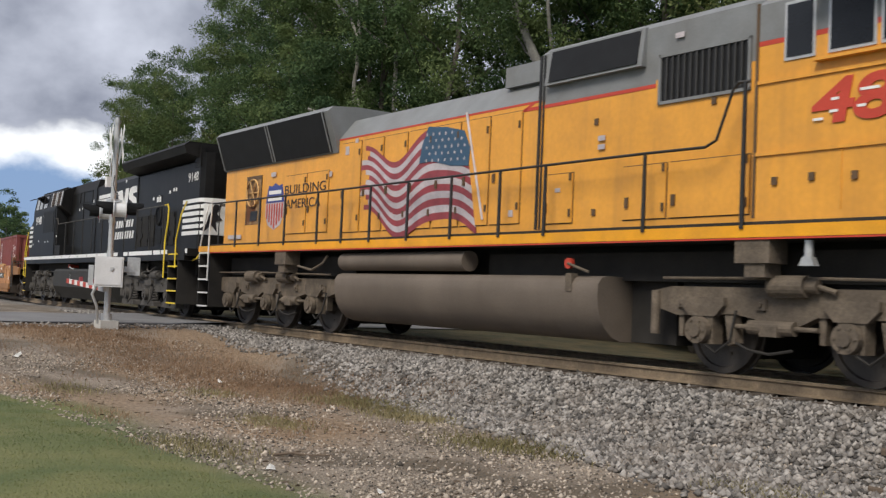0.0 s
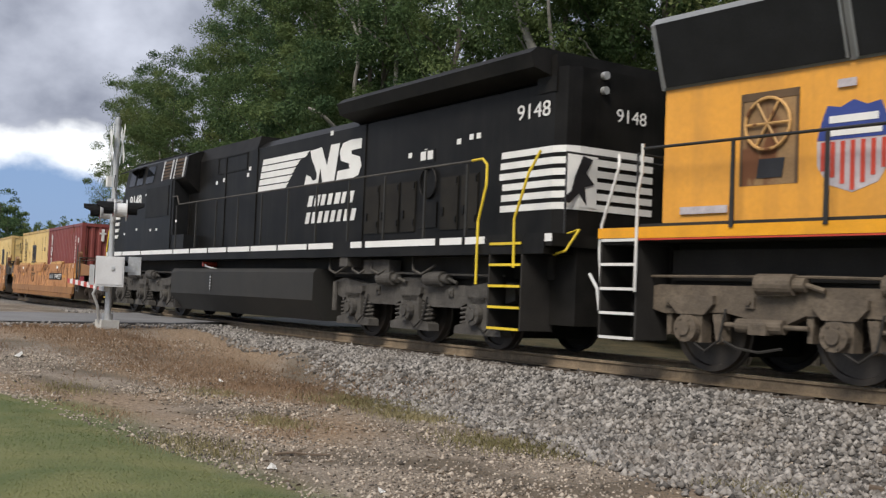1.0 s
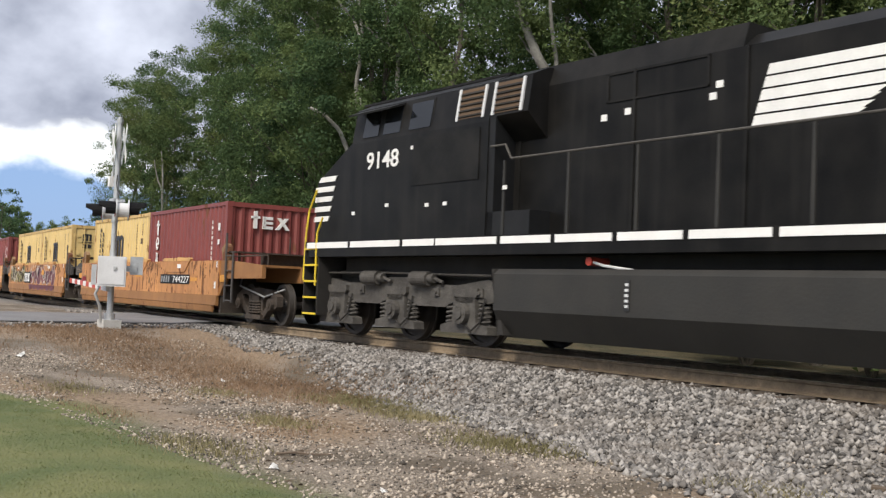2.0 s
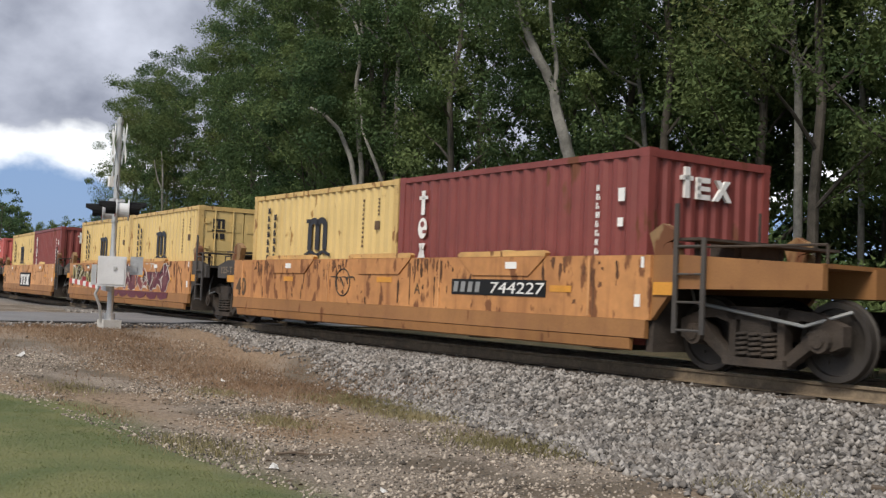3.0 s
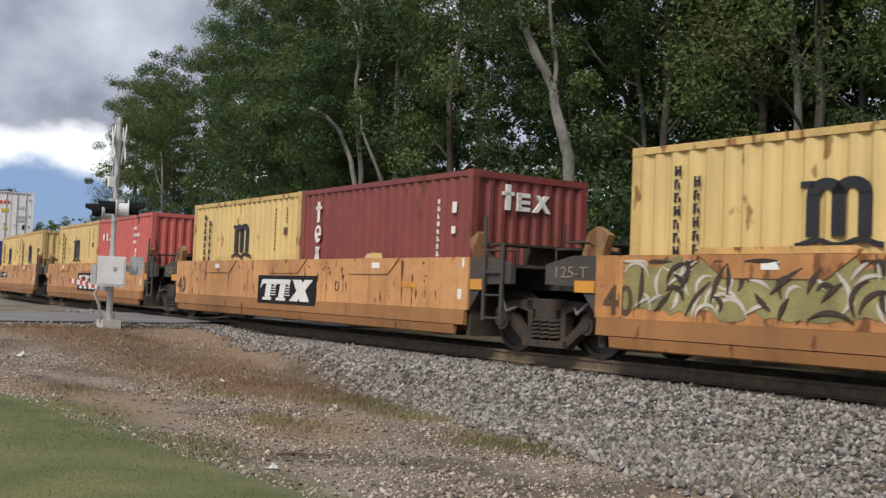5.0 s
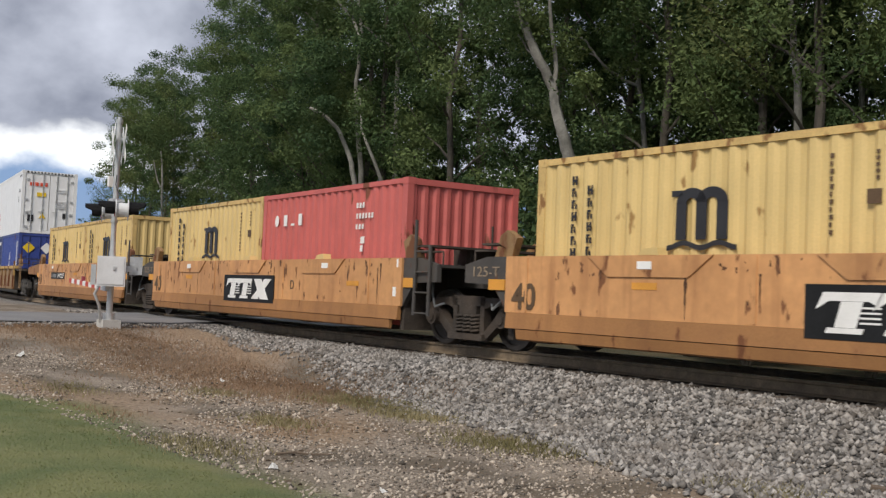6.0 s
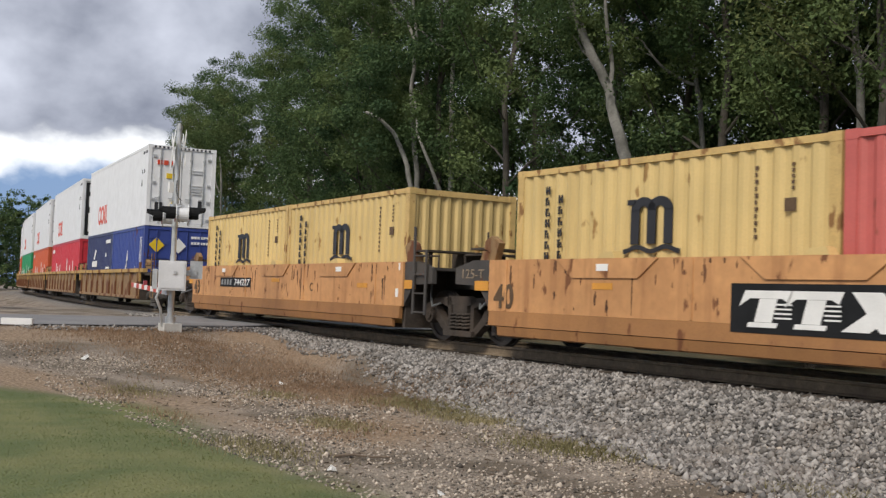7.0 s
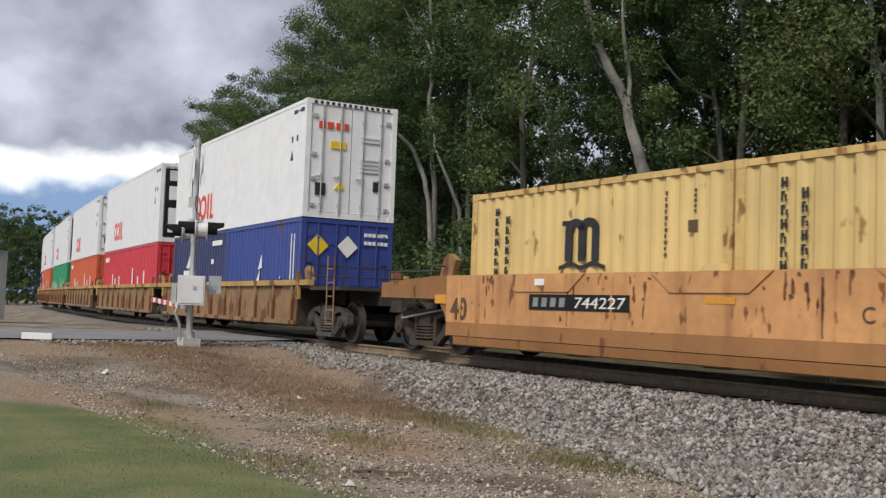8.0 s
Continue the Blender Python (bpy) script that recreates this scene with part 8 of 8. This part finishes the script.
# ---- loose stones and grass ----
def stones(name, spots, material, label, category):
    """Angular stones: a jittered eight-sided lump each, all in one mesh."""
    rng = np.random.default_rng(7)
    n = len(spots)
    base = np.array([(1, 0, 0), (0, 1, 0), (-1, 0, 0), (0, -1, 0), (0, 0, 1), (0, 0, -1)], float)
    p = np.array([q[:3] for q in spots])
    r = np.array([q[3] for q in spots])
    v = base[None] * (0.65 + 0.7 * rng.random((n, 6, 1))) + rng.normal(0, 0.22, (n, 6, 3))
    a = rng.random(n) * 6.283
    ca, sa_ = np.cos(a)[:, None], np.sin(a)[:, None]
    vx, vy = v[:, :, 0] * ca - v[:, :, 1] * sa_, v[:, :, 0] * sa_ + v[:, :, 1] * ca
    v = np.stack([vx, vy, v[:, :, 2] * 0.8], axis=2) * r[:, None, None] + p[:, None, :]
    tri = np.array([(0, 1, 4), (1, 2, 4), (2, 3, 4), (3, 0, 4), (1, 0, 5), (2, 1, 5), (3, 2, 5), (0, 3, 5)])
    f = (tri[None] + (np.arange(n) * 6)[:, None, None]).reshape(-1, 3)
    me = bpy.data.meshes.new(name)
    me.vertices.add(n * 6)
    me.vertices.foreach_set("co", v.astype(np.float32).ravel())
    me.loops.add(len(f) * 3)
    me.loops.foreach_set("vertex_index", f.astype(np.int32).ravel())
    me.polygons.add(len(f))
    me.polygons.foreach_set("loop_start", np.arange(0, len(f) * 3, 3, dtype=np.int32))
    me.update()
    me.materials.append(material)
    return tagged(new(name, me), label, category, kind="stuff")


def blades(name, spots, material, label):
    """Grass: one narrow bent blade of two triangles a spot; spots hold x, y, z, height, width."""
    rng = np.random.default_rng(8)
    q = np.array(spots)
    n = len(q)
    a = rng.random(n) * 6.283
    lean = q[:, 3] * (0.25 + 0.6 * rng.random(n))
    b = rng.random(n) * 6.283
    side = np.stack([np.cos(a), np.sin(a), np.zeros(n)], 1) * q[:, 4:5]
    tip = q[:, :3] + np.stack([np.cos(b) * lean, np.sin(b) * lean, q[:, 3]], 1)
    mid = q[:, :3] + np.stack([np.cos(b) * lean * 0.3, np.sin(b) * lean * 0.3, q[:, 3] * 0.6], 1)
    v = np.stack([q[:, :3] - side, q[:, :3] + side, mid + side * 0.6, tip, mid - side * 0.6], 1).reshape(-1, 3)
    me = bpy.data.meshes.new(name)
    me.vertices.add(n * 5)
    me.vertices.foreach_set("co", v.astype(np.float32).ravel())
    me.loops.add(n * 5)
    me.loops.foreach_set("vertex_index", np.arange(n * 5, dtype=np.int32))
    me.polygons.add(n)
    me.polygons.foreach_set("loop_start", np.arange(0, n * 5, 5, dtype=np.int32))
    me.update()
    me.materials.append(material)
    return tagged(new(name, me), label, "grass", kind="stuff")


def scatter():
    rng = random.Random(9)
    st = []
    while len(st) < 40000:   # ballast shoulder on the camera's side
        s = rng.uniform(-34, 3)
        lat = rng.uniform(0.95, 5.2)
        if lat < 1.3 and rng.random() < 0.75:
            continue
        x, y, _ = track(s, lat)
        w = on_road(x, y)
        if -0.3 < w < ROAD_W:
            continue
        edge = ballast_edge(x, y)
        if rng.random() < smooth(edge + 0.7, edge - 0.2, lat):
            r = rng.uniform(0.02, 0.048)
            st.append((x, y, ground_z(x, y) + r * rng.uniform(0.0, 0.55), r))
    for i in range(2600):   # stones round the foot of the signal
        x, y = rng.uniform(-25.5, -18.5), rng.uniform(5.2, 10.5)
        w = on_road(x, y)
        if -1.6 < w < -0.25 and rng.random() < 0.9:
            r = rng.uniform(0.02, 0.05)
            st.append((x, y, ground_z(x, y) + r * 0.3, r))
    stones("ballast", st, M["stone"], "grey angular ballast stones along the track", "gravel")
    pb = []
    while len(pb) < 25000:
        x, y = rng.uniform(-20, -2.5), rng.uniform(3.9, 9.2)
        if to_track(x, y)[1] < 2.6 or on_road(x, y) > -0.5:
            continue
        k = noise.noise((x * 0.6, y * 0.7, 2)) + 0.16 + 0.3 * smooth(-12, -6, x)
        if rng.random() < k + 0.12:
            r = rng.uniform(0.006, 0.019) * (1.9 if rng.random() < 0.06 else 1)
            pb.append((x, y, ground_z(x, y) + r * 0.2, r))
    stones("gravel", pb, M["pebble"], "pale scattered gravel on the dirt", "gravel")
    dry = []
    while len(dry) < 30000:
        x, y = rng.uniform(-22.5, -9.5), rng.uniform(4.2, 10.5)
        if on_road(x, y) > -0.6 or to_track(x, y)[1] < 2.3:
            continue
        line = 7.3 + (x + 20.0) * 0.17
        k = math.exp(-((y - line) / 1.25) ** 2) * smooth(-10.5, -13.0, x) + 0.22 * smooth(0.05, 0.4, noise.noise((x * 0.5, y * 0.6, 11)))
        if rng.random() < k:
            dry.append((x, y, ground_z(x, y) - 0.005, rng.uniform(0.025, 0.07), rng.uniform(0.003, 0.006)))
    blades("dry_grass", dry, DRY, "dry reddish brown grass beside the ballast")
    tw = []
    for i in range(900):   # fallen twigs and dead leaves
        x, y = rng.uniform(-17, -3), rng.uniform(4.0, 8.2)
        if to_track(x, y)[1] < 3.0:
            continue
        tw.append((x, y, ground_z(x, y) + 0.004, rng.uniform(0.006, 0.02), rng.uniform(0.012, 0.05)))
    blades("leaf_litter", tw, M["wood"], "dark twigs and dead leaves on the dirt")
    wd = []
    for cx, cy, rx, n in ((-12.0, 8.1, 1.2, 3400), (-10.6, 7.8, 0.8, 2200), (-8.1, 7.2, 0.9, 1800), (-5.2, 7.5, 0.6, 900), (-10.5, 5.85, 0.6, 900), (-13.6, 6.6, 0.7, 500), (-14.6, 4.9, 0.9, 500), (-9.1, 4.3, 0.9, 900)):
        for i in range(n):
            x, y = rng.gauss(cx, rx * 0.5), rng.gauss(cy, rx * 0.28)
            wd.append((x, y, ground_z(x, y) - 0.005, rng.uniform(0.025, 0.08), rng.uniform(0.003, 0.006)))
    blades("weeds", wd, WEED, "low olive weeds growing through the gravel")
    lw = []
    while len(lw) < 32000:
        x, y = rng.uniform(-19, -4.5), rng.uniform(1.2, 4.6)
        if lawn_line(x, y) > 3.7 + rng.random() * 0.7:
            continue
        lw.append((x, y, ground_z(x, y) - 0.004, rng.uniform(0.006, 0.014), rng.uniform(0.003, 0.006)))
    blades("lawn_grass", lw, GRASS, "short mown green lawn grass")


scatter()


# ---- movement ----
def car_pose(u, half, t):
    """Pose of a vehicle whose middle is at train coordinate u, at t seconds: a chord between its pivots."""
    s = u + SPEED * (t - 3.5)
    x0, y0, _ = track(s - half)
    x1, y1, _ = track(s + half)
    return pose((x0 + x1) / 2, (y0 + y1) / 2, 0, 0, 0, math.degrees(math.atan2(y1 - y0, x1 - x0)))


def motions():
    times = [i * 0.5 for i in range(17)]
    halves = {round(u, 3): h for _, u, h in MOVERS}
    for ob, u, half in MOVERS:
        walk(ob, [(t, car_pose(u, half, t)) for t in times])
    for ob, u, x, z, turned in LOADS:
        off = pose(x, 0, z, 0, 0, 180 if turned else 0)
        walk(ob, [(t, car_pose(u, halves[round(u, 3)], t) @ off) for t in times])
    for ob, x, r in WHEELS:
        turn = math.degrees(SPEED / r)
        walk(ob, [(f / FPS, pose(x, 0, r, 0, turn * f / FPS % 360, 0)) for f in range(0, 241)])


motions()
